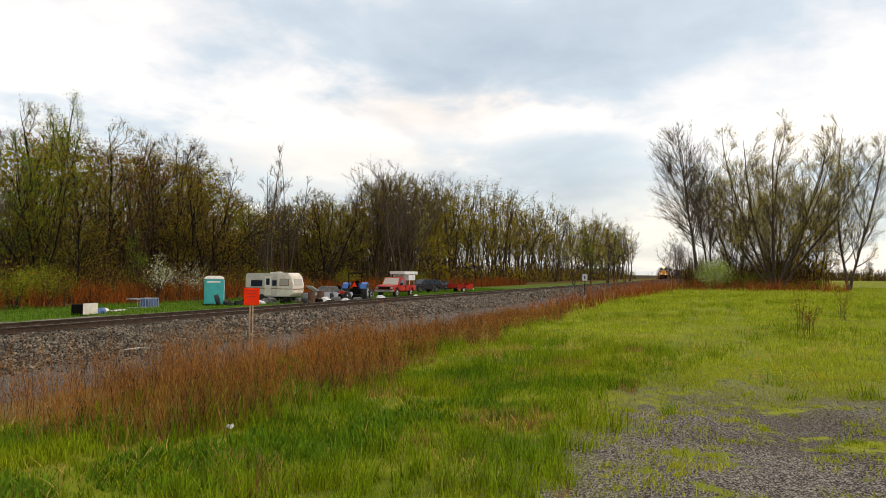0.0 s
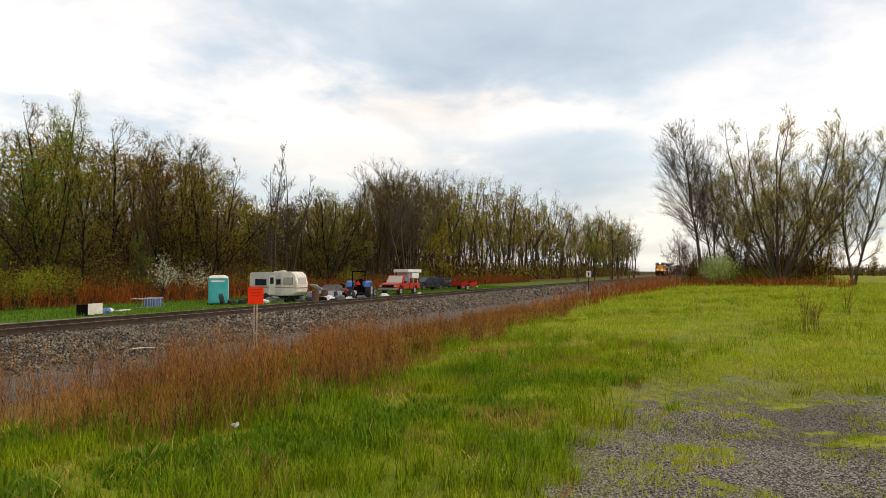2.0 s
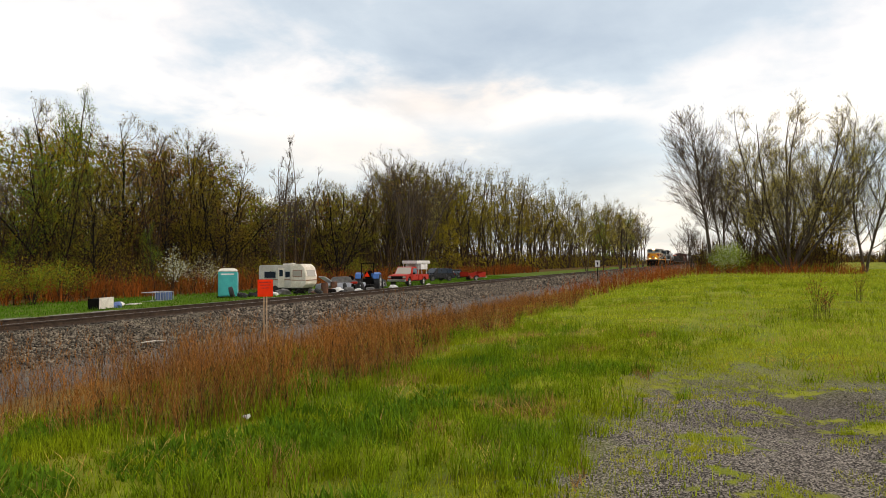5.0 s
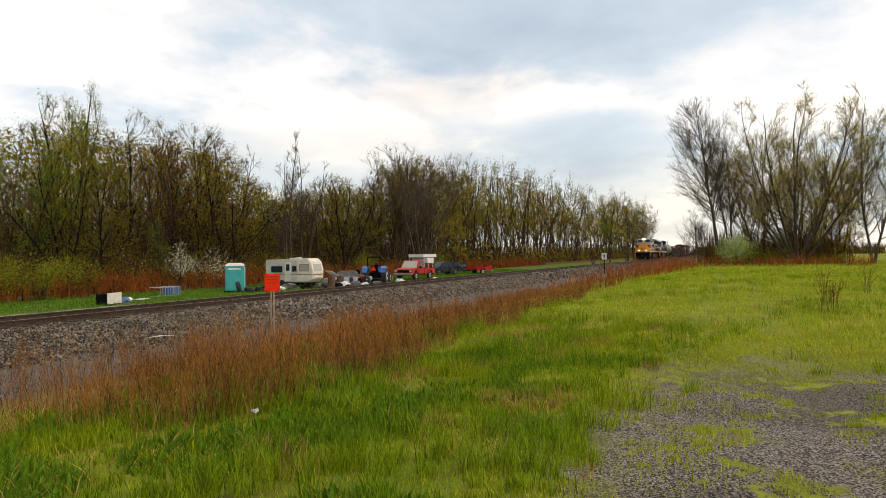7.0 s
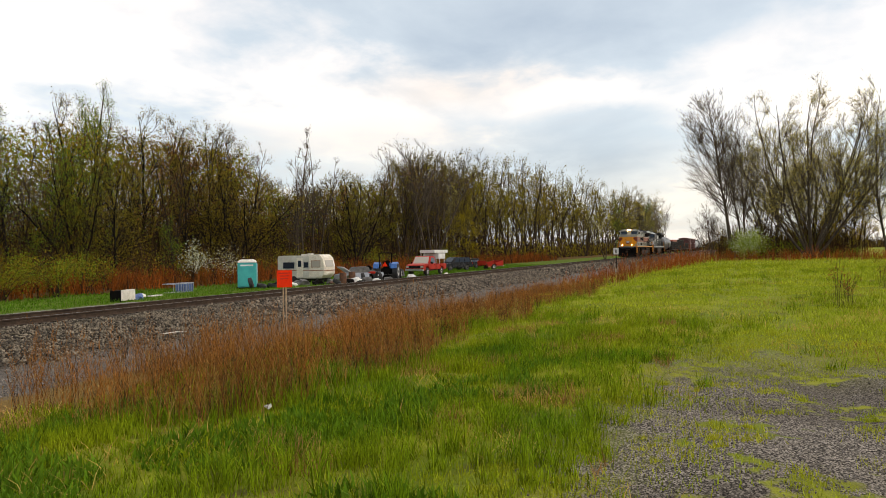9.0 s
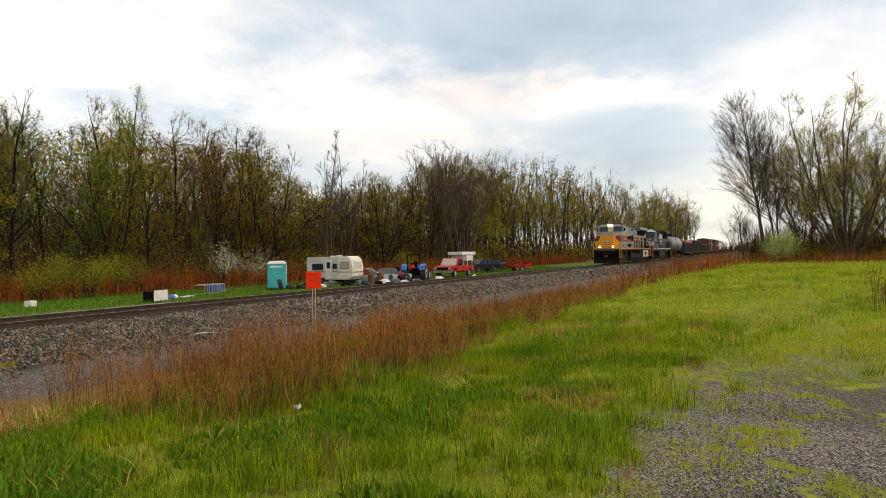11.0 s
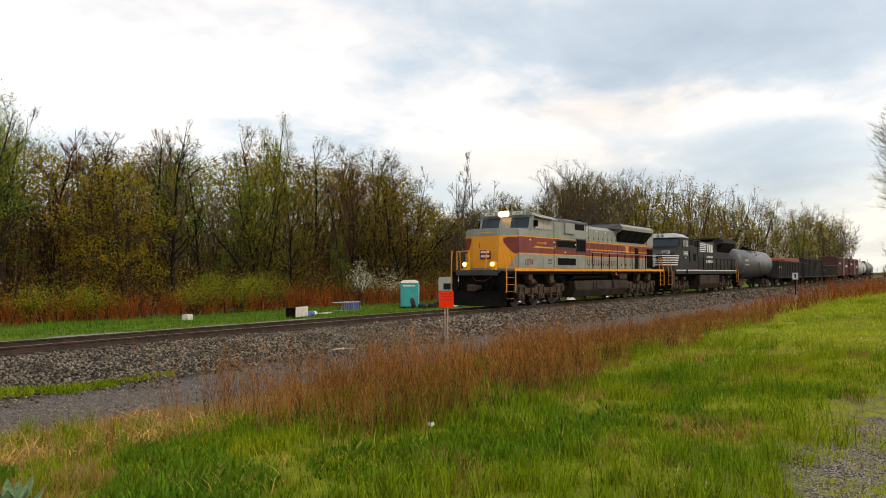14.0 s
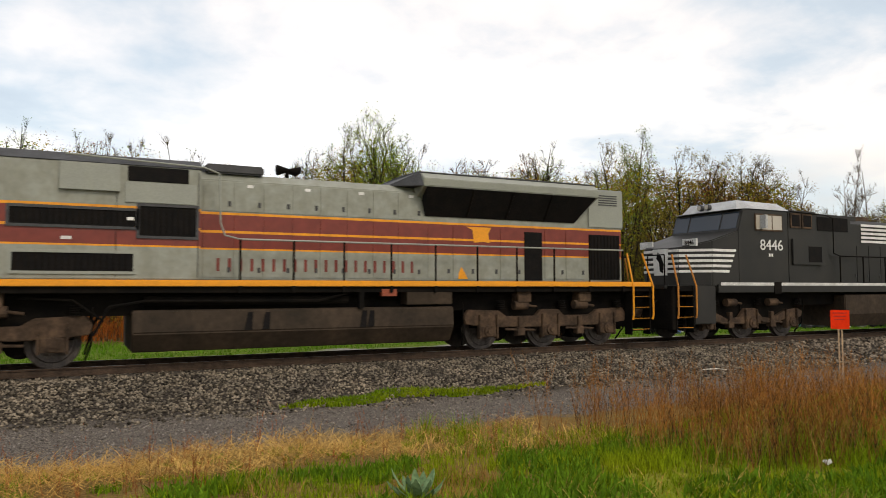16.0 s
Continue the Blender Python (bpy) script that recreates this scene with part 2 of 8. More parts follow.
# ---- ground ----
PROFILE_Y = [-3000, 1.5, 5, 8, 10.3, 13.2, 16.3, 16.9, 20.1, 20.7, 23, 30, 42, 70, 3000]
PROFILE_Z = [0.0, 0.0, -0.10, -0.32, -0.5, -0.62, -0.25, -0.21, -0.21, -0.25, -0.90, -1.0, -0.95, -0.4, 0.0]


def ground_z(x, y):
    x, y = np.asarray(x, float), np.asarray(y, float)
    z = np.interp(y, PROFILE_Y, PROFILE_Z)
    rough = np.where((y > 13) & (y < 24), 0.25, 1.0) * np.clip(1.5 - np.abs(x) / 400, 0, 1)
    z = z + rough * (0.035 * np.sin(x * 0.83 + y * 0.4) * np.sin(y * 0.71 - x * 0.13) + 0.02 * np.sin(x * 2.3 + 1.7 * y) + 0.015 * np.sin(3.1 * y - 1.9 * x))
    lane = np.exp(-((y + 0.9) / 0.35) ** 2) + np.exp(-((y - 0.7) / 0.35) ** 2)
    return z - 0.05 * lane * (x > -20)


def fast_mesh(name, verts, tris=None, quads=None):
    me = bpy.data.meshes.new(name)
    verts = np.asarray(verts, np.float32).reshape(-1, 3)
    tris = np.zeros((0, 3), int) if tris is None else np.asarray(tris).reshape(-1, 3)
    quads = np.zeros((0, 4), int) if quads is None else np.asarray(quads).reshape(-1, 4)
    loops = np.concatenate([tris.ravel(), quads.ravel()]).astype(np.int32)
    starts = np.concatenate([np.arange(len(tris)) * 3, len(tris) * 3 + np.arange(len(quads)) * 4]).astype(np.int32)
    me.vertices.add(len(verts))
    me.vertices.foreach_set("co", verts.ravel())
    me.loops.add(len(loops))
    me.loops.foreach_set("vertex_index", loops)
    me.polygons.add(len(starts))
    me.polygons.foreach_set("loop_start", starts)
    me.update(calc_edges=True)
    return me


def axis_lines(parts):
    return np.unique(np.concatenate([np.arange(a, b, s) for a, b, s in parts] + [[parts[-1][1]]]).round(3))


gx = axis_lines([(-4000, -400, 400), (-400, -40, 20), (-40, -6, 1), (-6, 40, 0.4), (40, 110, 1.5), (110, 500, 15), (500, 4000, 350)])
gy = axis_lines([(-4000, -300, 400), (-300, -30, 18), (-30, -5, 1), (-5, 24, 0.4), (24, 64, 1.0), (64, 400, 24), (400, 4000, 400)])
GX, GY = np.meshgrid(gx, gy)
nx, ny = len(gx), len(gy)
idx = np.arange(nx * ny).reshape(ny, nx)
gq = np.stack([idx[:-1, :-1], idx[:-1, 1:], idx[1:, 1:], idx[1:, :-1]], -1).reshape(-1, 4)
ground = new("ground", fast_mesh("ground", np.stack([GX, GY, ground_z(GX, GY)], -1), quads=gq))
tagged(ground, "uneven grassy field with gravel and railway ballast bed", "ground", kind="structure")
ground.data.shade_smooth()


def ground_material():
    m = bpy.data.materials.new("grass_gravel_soil")
    m.use_nodes = True
    n, l = m.node_tree.nodes, m.node_tree.links
    b = n["Principled BSDF"]
    tc, sep = n.new("ShaderNodeTexCoord"), n.new("ShaderNodeSeparateXYZ")
    l.new(tc.outputs["Object"], sep.inputs[0])

    def noise_at(scale, detail=5, vec=None):
        k = n.new("ShaderNodeTexNoise")
        k.inputs["Scale"].default_value, k.inputs["Detail"].default_value = scale, detail
        l.new(vec or tc.outputs["Object"], k.inputs["Vector"])
        return k.outputs["Fac"]

    def mth(op, a, c=None):
        k = n.new("ShaderNodeMath")
        k.operation = op
        for i, v in enumerate((a, c)):
            if v is not None:
                if isinstance(v, (int, float)):
                    k.inputs[i].default_value = v
                else:
                    l.new(v, k.inputs[i])
        return k.outputs[0]

    def step(v, lo, hi):
        k = n.new("ShaderNodeMapRange")
        k.interpolation_type = "SMOOTHSTEP"
        k.inputs[1].default_value, k.inputs[2].default_value = lo, hi
        l.new(v, k.inputs[0])
        return k.outputs[0]

    def blend(f, a, c):
        k = n.new("ShaderNodeMix")
        k.data_type = "RGBA"
        l.new(f, k.inputs[0])
        for i, v in ((6, a), (7, c)):
            if isinstance(v, tuple):
                k.inputs[i].default_value = (*v, 1)
            else:
                l.new(v, k.inputs[i])
        return k.outputs[2]

    mid_n, small_n, tiny = noise_at(0.35), noise_at(2.2), noise_at(28, 4)
    X, Y = sep.outputs[0], sep.outputs[1]
    wob = mth("ADD", Y, mth("MULTIPLY", mth("SUBTRACT", small_n, 0.5), 1.6))
    wob = mth("ADD", wob, mth("MULTIPLY", mth("SUBTRACT", mid_n, 0.5), 1.4))
    field = blend(step(mid_n, 0.38, 0.62), (0.13, 0.175, 0.018), (0.28, 0.28, 0.030))
    field = blend(step(small_n, 0.52, 0.72), field, (0.11, 0.10, 0.03))
    chips = n.new("ShaderNodeTexVoronoi")
    chips.inputs["Scale"].default_value = 64.0
    l.new(tc.outputs["Object"], chips.inputs["Vector"])
    tone = n.new("ShaderNodeSeparateColor")
    l.new(chips.outputs["Color"], tone.inputs[0])
    gravel = blend(step(tone.outputs[0], 0.1, 0.95), (0.085, 0.073, 0.062), (0.38, 0.33, 0.275))
    gravel = blend(mth("MULTIPLY", step(mid_n, 0.45, 0.6), 0.45), gravel, (0.06, 0.047, 0.036))
    gravel = blend(step(chips.outputs["Distance"], 0.45, 0.8), gravel, (0.02, 0.017, 0.014))
    thatch = blend(step(tiny, 0.38, 0.62), (0.14, 0.075, 0.03), (0.25, 0.15, 0.055))
    # the gravelly wheel lane beside the camera
    lane = mth("MULTIPLY", step(wob, -3.6, -2.4), mth("SUBTRACT", 1.0, step(wob, 0.7, 1.7)))
    lane = mth("MULTIPLY", lane, mth("SUBTRACT", 1.0, step(X, 9.0, 14.5)))
    lane = mth("MULTIPLY", lane, step(mth("ADD", mth("MULTIPLY", noise_at(0.9), 0.6), mth("MULTIPLY", noise_at(5.0), 0.4)), 0.40, 0.47))
    col = blend(lane, field, gravel)
    col = blend(mth("MULTIPLY", mth("MULTIPLY", step(noise_at(0.5), 0.55, 0.7), 0.35), mth("SUBTRACT", 1.0, lane)), col, (0.22, 0.17, 0.035))
    far_track = mth("MULTIPLY", mth("SUBTRACT", 1.0, lane), mth("MULTIPLY", mth("MULTIPLY", step(wob, -1.6, -0.8), mth("SUBTRACT", 1.0, step(wob, 0.6, 1.4))), 0.35))
    col = blend(far_track, col, (0.21, 0.24, 0.045))
    col = blend(mth("MULTIPLY", step(wob, 5.2, 6.6), 0.9), col, thatch)
    col = blend(step(wob, 9.8, 10.8), col, blend(step(tone.outputs[0], 0.1, 0.95), (0.05, 0.043, 0.038), (0.22, 0.19, 0.16)))
    ballast = blend(step(noise_at(16, 2), 0.35, 0.65), (0.018, 0.015, 0.013), (0.085, 0.07, 0.056))
    col = blend(step(wob, 13.3, 14.2), col, ballast)
    col = blend(step(wob, 21.6, 22.4), col, blend(step(tiny, 0.35, 0.65), (0.2, 0.19, 0.17), (0.3, 0.28, 0.25)))
    verge = blend(step(small_n, 0.42, 0.6), (0.075, 0.13, 0.014), (0.13, 0.17, 0.03))
    wobx = mth("ADD", X, mth("MULTIPLY", mth("SUBTRACT", small_n, 0.5), 3.0))
    pad = mth("MULTIPLY", mth("MULTIPLY", step(wobx, 8.5, 10.5), mth("SUBTRACT", 1.0, step(wobx, 31.0, 33.5))), mth("SUBTRACT", 1.0, step(wob, 30.8, 31.6)))
    col = blend(mth("MULTIPLY", step(wob, 29.8, 30.8), mth("SUBTRACT", 1.0, pad)), col, verge)
    col = blend(step(wob, 38.0, 40.5), col, blend(step(small_n, 0.4, 0.6), (0.14, 0.06, 0.025), (0.09, 0.07, 0.02)))
    col = blend(step(wob, 47, 49), col, (0.045, 0.035, 0.02))
    col = blend(step(Y, 90.0, 160.0), col, (0.07, 0.09, 0.02))
    l.new(col, b.inputs["Base Color"])
    # puddles lie in the gravel of the lane
    wet = mth("MULTIPLY", lane, step(noise_at(0.7), 0.66, 0.70))
    rgh = n.new("ShaderNodeMapRange")
    rgh.inputs[3].default_value, rgh.inputs[4].default_value = 0.9, 0.07
    l.new(wet, rgh.inputs[0])
    l.new(rgh.outputs[0], b.inputs["Roughness"])
    spc = n.new("ShaderNodeMapRange")
    spc.inputs[3].default_value, spc.inputs[4].default_value = 0.04, 0.5
    l.new(wet, spc.inputs[0])
    l.new(spc.outputs[0], b.inputs["Specular IOR Level"])
    bp = n.new("ShaderNodeBump")
    bp.inputs["Distance"].default_value = 0.05
    l.new(mth("MULTIPLY", mth("SUBTRACT", 1.0, wet), 0.7), bp.inputs["Strength"])
    l.new(mth("ADD", tiny, mth("MULTIPLY", small_n, 1.5)), bp.inputs["Height"])
    l.new(bp.outputs[0], b.inputs["Normal"])
    return m


ground.data.materials.append(ground_material())


# ---- building tools ----
class Shape:
    """Collects solid pieces of one part."""

    def __init__(self):
        self.bm = bmesh.new()

    def _hull(self, pts, faces):
        v = [self.bm.verts.new(p) for p in pts]
        for f in faces:
            self.bm.faces.new([v[i] for i in f])
        return self

    def box(self, x0, x1, y0, y1, z0, z1):
        p = [(x, y, z) for x in (x0, x1) for y in (y0, y1) for z in (z0, z1)]
        return self._hull(p, [(0, 1, 3, 2), (4, 6, 7, 5), (0, 4, 5, 1), (2, 3, 7, 6), (0, 2, 6, 4), (1, 5, 7, 3)])

    def prism(self, profile, axis, lo, hi):
        """A polygon drawn out along an axis: 'x' takes (y, z), 'y' takes (x, z), 'z' takes (x, y)."""
        def at(a, c, d):
            return {"x": (d, a, c), "y": (a, d, c), "z": (a, c, d)}[axis]
        n = len(profile)
        p = [at(a, c, lo) for a, c in profile] + [at(a, c, hi) for a, c in profile]
        return self._hull(p, [tuple(range(n))[::-1], tuple(range(n, 2 * n))] + [(i, (i + 1) % n, n + (i + 1) % n, n + i) for i in range(n)])

    def loft(self, a, c):
        """Joins two rings of equal length with closed ends."""
        n = len(a)
        return self._hull(list(a) + list(c), [tuple(range(n))[::-1], tuple(range(n, 2 * n))] + [(i, (i + 1) % n, n + (i + 1) % n, n + i) for i in range(n)])

    def cyl(self, p, q, r, n=12, r2=None):
        p, q = Vector(p), Vector(q)
        d = (q - p).normalized()
        u = d.orthogonal().normalized()
        w = d.cross(u)
        r2 = r if r2 is None else r2
        ring = [u * math.cos(2 * math.pi * i / n) + w * math.sin(2 * math.pi * i / n) for i in range(n)]
        return self.loft([p + k * r for k in ring], [q + k * r2 for k in ring])

    def tube(self, pts, r, n=6):
        for a, c in zip(pts, pts[1:]):
            self.cyl(a, c, r, n)
        return self

    def ball(self, c, r, flat=1.0):
        m = Matrix.Translation(c) @ Matrix.Diagonal((r, r, r * flat, 1))
        bmesh.ops.create_icosphere(self.bm, subdivisions=2, radius=1, matrix=m)
        return self


def part(name, shape, material, parent=None, label="", bevel=0.0, smooth=False):
    bm = shape.bm
    bmesh.ops.recalc_face_normals(bm, faces=bm.faces)
    if bevel:
        edges = [e for e in bm.edges if len(e.link_faces) == 2 and e.calc_face_angle(0) > 0.5]
        bmesh.ops.bevel(bm, geom=edges, offset=bevel, segments=2, affect="EDGES", clamp_overlap=True)
    me = bpy.data.meshes.new(name)
    bm.to_mesh(me)
    bm.free()
    me.materials.append(material)
    if smooth:
        me.shade_smooth()
    ob = new(name, me)
    if parent:
        ob.parent = parent
    if label:
        tagged(ob, label)
    return ob


def thing(name, label, category, m=None, group="", kind=""):
    ob = new(name)
    ob.empty_display_size = 0.2
    if m is not None:
        ob.matrix_basis = m
    return tagged(ob, label, category, group, kind)


def words(name, text, size, m, material, parent, depth=0.006):
    cu = bpy.data.curves.new(name, "FONT")
    cu.body, cu.size, cu.extrude, cu.align_x = text, size, depth, "CENTER"
    tmp = bpy.data.objects.new(name, cu)
    scene.collection.objects.link(tmp)
    bpy.context.view_layer.update()
    me = bpy.data.meshes.new_from_object(tmp)
    bpy.data.objects.remove(tmp)
    me.materials.clear()
    me.materials.append(material)
    ob = new(name, me)
    ob.parent, ob.matrix_basis = parent, m
    return ob


# ---- railway ----
TRACK_Y = 18.5
track = thing("railway_track", "single railway line of worn rails on dark timber ties", "railway", kind="structure")
RAIL_PROFILE = [(-0.075, -0.172), (0.075, -0.172), (0.075, -0.160), (0.012, -0.140), (0.010, -0.045), (0.037, -0.035), (0.037, -0.006), (0.030, 0.0),
                (-0.030, 0.0), (-0.037, -0.006), (-0.037, -0.035), (-0.010, -0.045), (-0.012, -0.140), (-0.075, -0.160)]
for side in (-0.7525, 0.7525):
    r = part("rail", Shape().prism([(TRACK_Y + side + a, c) for a, c in RAIL_PROFILE], "x", -300, 900), M["rail_side"], track)
    part("rail_head", Shape().box(-300, 900, TRACK_Y + side - 0.024, TRACK_Y + side + 0.024, 0.0, 0.002), M["rail_top"], r, "bright worn running surface")
# ---- plants ----
rng = np.random.default_rng(7)


def stuff(name, label, category, verts, tris=None, quads=None, materials=(), kind="stuff"):
    ob = new(name, fast_mesh(name, verts, tris, quads))
    for m in materials:
        ob.data.materials.append(m)
    return tagged(ob, label, category, kind=kind)


def spikes(x, y, h, w, lean=0.8):
    """Short blades of one triangle each."""
    n = len(x)
    a, b, l = rng.uniform(0, 2 * np.pi, n), rng.uniform(0, 2 * np.pi, n), rng.uniform(0.1, 1, n) * lean
    z = ground_z(x, y)
    dx, dy = np.cos(a) * w / 2, np.sin(a) * w / 2
    v = np.stack([np.stack([x - dx, y - dy, z - 0.01], 1), np.stack([x + dx, y + dy, z - 0.01], 1),
                  np.stack([x + np.cos(b) * np.sin(l) * h, y + np.sin(b) * np.sin(l) * h, z + np.cos(l) * h], 1)], 1)
    return v.reshape(-1, 3), np.arange(3 * n).reshape(-1, 3)


def blades(x, y, h, w, lean=0.35, z=None, bend=0.5, least=0.1):
    """Tapered bent blades: one quad and one tip triangle each."""
    n = len(x)
    z = ground_z(x, y) if z is None else z
    a, b = rng.uniform(0, 2 * np.pi, n), rng.uniform(0, 2 * np.pi, n)
    l = rng.uniform(least, 1, n) * lean
    dx, dy = np.cos(a) * w / 2, np.sin(a) * w / 2
    lx, ly = np.cos(b) * np.sin(l) * h, np.sin(b) * np.sin(l) * h
    up = np.cos(l) * h
    v = np.empty((n, 5, 3))
    v[:, 0] = np.stack([x - dx, y - dy, z - 0.02], 1)
    v[:, 1] = np.stack([x + dx, y + dy, z - 0.02], 1)
    k = bend
    v[:, 2] = np.stack([x + lx * k * 0.7 + dx * 0.8, y + ly * k * 0.7 + dy * 0.8, z + up * k], 1)
    v[:, 3] = np.stack([x + lx * k * 0.7 - dx * 0.8, y + ly * k * 0.7 - dy * 0.8, z + up * k], 1)
    v[:, 4] = np.stack([x + lx, y + ly, z + up], 1)
    i = np.arange(n)[:, None] * 5
    return v.reshape(-1, 3), i + np.array([3, 2, 4]), i + np.array([0, 1, 2, 3])


def flecks(x, y, z, size):
    """Loose leaf triangles in all directions."""
    n = len(x)
    c = np.stack([x, y, z], 1)
    d = rng.normal(size=(n, 3, 3))
    d /= np.linalg.norm(d, axis=2, keepdims=True)
    v = c[:, None] + d * np.asarray(size).reshape(-1, 1, 1)
    return v.reshape(-1, 3), np.arange(3 * n).reshape(-1, 3)


def wave(x, y, s, k=0.0):
    """A smooth patchy field between about -1 and 1."""
    return (np.sin(x / s + k) * np.cos(y / s * 1.3 - k) + 0.6 * np.sin(1.9 * y / s + 0.7 * x / s + 2 * k) + 0.5 * np.cos(2.7 * x / s - 1.4 * y / s + k)) / 1.5


def scatter(n, x0, x1, y0, y1):
    return rng.uniform(x0, x1, n), rng.uniform(y0, y1, n)


def lane_gravel(x, y):
    return (y > -3.2) & (y < 1.0 + 0.9 * wave(x, y, 0.55, 2.0)) & (x < 11.5 + wave(x, y, 0.9))


def meadow():
    # lush tussocks between the lane and the dead weeds
    cx, cy = scatter(9500, -6, 24, 0.4, 8.2)
    p = wave(cx, cy, 0.9, 1.0)
    u = rng.uniform(size=len(cx))
    keep = (u < 0.3 + 0.7 * np.clip(p + 0.5, 0, 1)) & ~(lane_gravel(cx, cy) & (u < 0.85)) & (np.hypot(cx, cy) > 3.0)
    keep &= (rng.uniform(size=len(cx)) < np.clip((19 - cx + 2.5 * wave(cx, cy, 1.7)) / 8, 0.0, 1)) & (rng.uniform(size=len(cx)) < np.clip((cy - 0.3 + 0.9 * wave(cx, cy, 1.0, 6.0)) / 1.6, 0.05, 1))
    keep &= (cx > 5) | (cy < 7.0 + 0.9 * wave(cx, cy, 0.7)) & (rng.uniform(size=len(cx)) < 0.6)
    ex, ey = scatter(240, -6, 5.6, 6.8, 9.6)
    cx, cy = np.concatenate([cx[keep], ex]), np.concatenate([cy[keep], ey])
    tall = np.clip(0.5 + 0.7 * wave(cx, cy, 1.1, 0.4), 0.1, 1.2) * np.where(cx < 4, 0.5, 1.0) * rng.uniform(0.6, 1.3, len(cx))
    k = rng.integers(0, len(cx), 84000)
    x, y = cx[k] + rng.normal(0, 0.055, len(k)), cy[k] + rng.normal(0, 0.055, len(k))
    h = (0.06 + 0.25 * tall[k]) * rng.uniform(0.6, 1.2, len(k))
    stuff("tall_grass", "lush bright green tussock grass on the field", "grass", *blades(x, y, h, rng.uniform(0.006, 0.011, len(x)), 0.75), [M["grass"]])
    x, y = scatter(70000, -6, 21, 0.2, 8.4)
    keep = ~(lane_gravel(x, y) & (rng.uniform(size=len(x)) < 0.8)) & ((x > 5) | (y < 7.4)) & (rng.uniform(size=len(x)) < np.clip((21 - x) / 7, 0, 1)) & (np.hypot(x, y) > 3.0)
    x, y = x[keep], y[keep]
    stuff("undergrass", "short yellowish grass between the tussocks", "grass", *spikes(x, y, rng.uniform(0.04, 0.13, len(x)), 0.010), None, [M["grass"]])
    x, y = scatter(60000, 1, 17, 1.0, 7.8)
    keep = (wave(x, y, 0.75, 7.0) > 0.62) & (np.hypot(x, y) > 3.5)
    x, y = x[keep], y[keep]
    stuff("dry_grass", "matted tan dry grass lying among the green", "grass", *spikes(x, y, rng.uniform(0.10, 0.24, len(x)), 0.010, 1.35), None, [M["tanweed"]])
    # leafy dark weeds
    x, y = scatter(64000, -4, 12, 1.0, 7.6)
    keep = (wave(x, y, 0.8, 3.0) > 0.0) & (y > 2.4 + 0.9 * wave(x, y, 0.6, 1.0)) & (np.hypot(x, y) > 3)
    x, y = x[keep], y[keep]
    stuff("leafy_weeds", "dark green broad-leaved weeds among the grass", "weeds", *blades(x, y, rng.uniform(0.05, 0.17, len(x)), rng.uniform(0.018, 0.034, len(x)), 1.0), [M["clover"]])
    # short mown grass of the lane and the field ahead
    xs, ys, hs, ws = [], [], [], []
    for n, x0, x1, y0, y1, hh, ww in ((60000, 3, 16, -8, 3.0, 0.06, 0.008), (80000, 14, 34, -14, 8.2, 0.09, 0.014), (60000, 34, 70, -24, 8.5, 0.15, 0.03), (30000, 68, 130, -40, 6, 0.18, 0.06)):
        x, y = scatter(n, x0, x1, y0, y1)
        keep = ~(lane_gravel(x, y) & ((wave(x, y, 0.8, 0.5) < 0.5) | (rng.uniform(size=n) < 0.5))) & ~((np.abs(np.abs(y) - 0.8) < 0.3) & (rng.uniform(size=n) < 0.5))
        x, y = x[keep], y[keep]
        xs.append(x), ys.append(y), ws.append(np.full(len(x), ww))
        hs.append(hh * rng.uniform(0.5, 1.4, len(x)) * (1 + 0.6 * np.clip(wave(x, y, 2.0, 2.0), -0.6, 1)))
    x, y, h, w = (np.concatenate(k) for k in (xs, ys, hs, ws))
    stuff("field_grass", "short yellow-green grass of a field lane", "grass", *spikes(x, y, h, w * 1.3), None, [M["grass_short"]])
    # low tufts in the gravel of the lane
    cx, cy = scatter(1500, 3.6, 15, -4.5, 2.2)
    keep = (wave(cx, cy, 0.5, 1.3) + 0.1 * (cx - 7) > rng.uniform(-0.5, 0.9, len(cx))) & (np.hypot(cx, cy) > 3.2)
    cx, cy = cx[keep], cy[keep]
    k = rng.integers(0, len(cx), 46000)
    wide = rng.uniform(0.03, 0.13, len(cx))[k]
    x, y = cx[k] + rng.normal(0, 1, len(k)) * wide, cy[k] + rng.normal(0, 1, len(k)) * wide
    stuff("lane_tufts", "low yellow-green grass tufts growing in the gravel lane", "grass", *spikes(x, y, rng.uniform(0.02, 0.075, len(x)), 0.009, 1.1), None, [M["grass_short"]])
    # taller green tufts and dry patches of the field ahead
    cx, cy = scatter(2600, 11, 70, -22, 6.5)
    keep = wave(cx, cy, 2.2, 4.0) > rng.uniform(-0.3, 1.0, len(cx))
    cx, cy = cx[keep], cy[keep]
    k = rng.integers(0, len(cx), 34000)
    x, y = cx[k] + rng.normal(0, 0.14, len(k)), cy[k] + rng.normal(0, 0.14, len(k))
    stuff("field_tufts", "taller deep green grass tufts in the field", "grass", *spikes(x, y, rng.uniform(0.10, 0.30, len(x)), 0.016, 0.7), None, [M["grass"]])
    x, y = scatter(30000, 10, 60, -18, 6)
    keep = wave(x, y, 1.6, 9.0) > 0.55
    x, y = x[keep], y[keep]
    stuff("dry_grass", "short tan dead grass in patches of the field", "grass", *spikes(x, y, rng.uniform(0.06, 0.2, len(x)), 0.015, 1.0), None, [M["tanweed"]])
    # grass verge beyond the railway
    x, y = scatter(50000, -12, 115, 30.2, 40.0)
    keep = ~((x > 9 + wave(x, y, 1.5)) & (x < 33) & (y < 31.2 + 0.5 * wave(x, y, 1.2)))
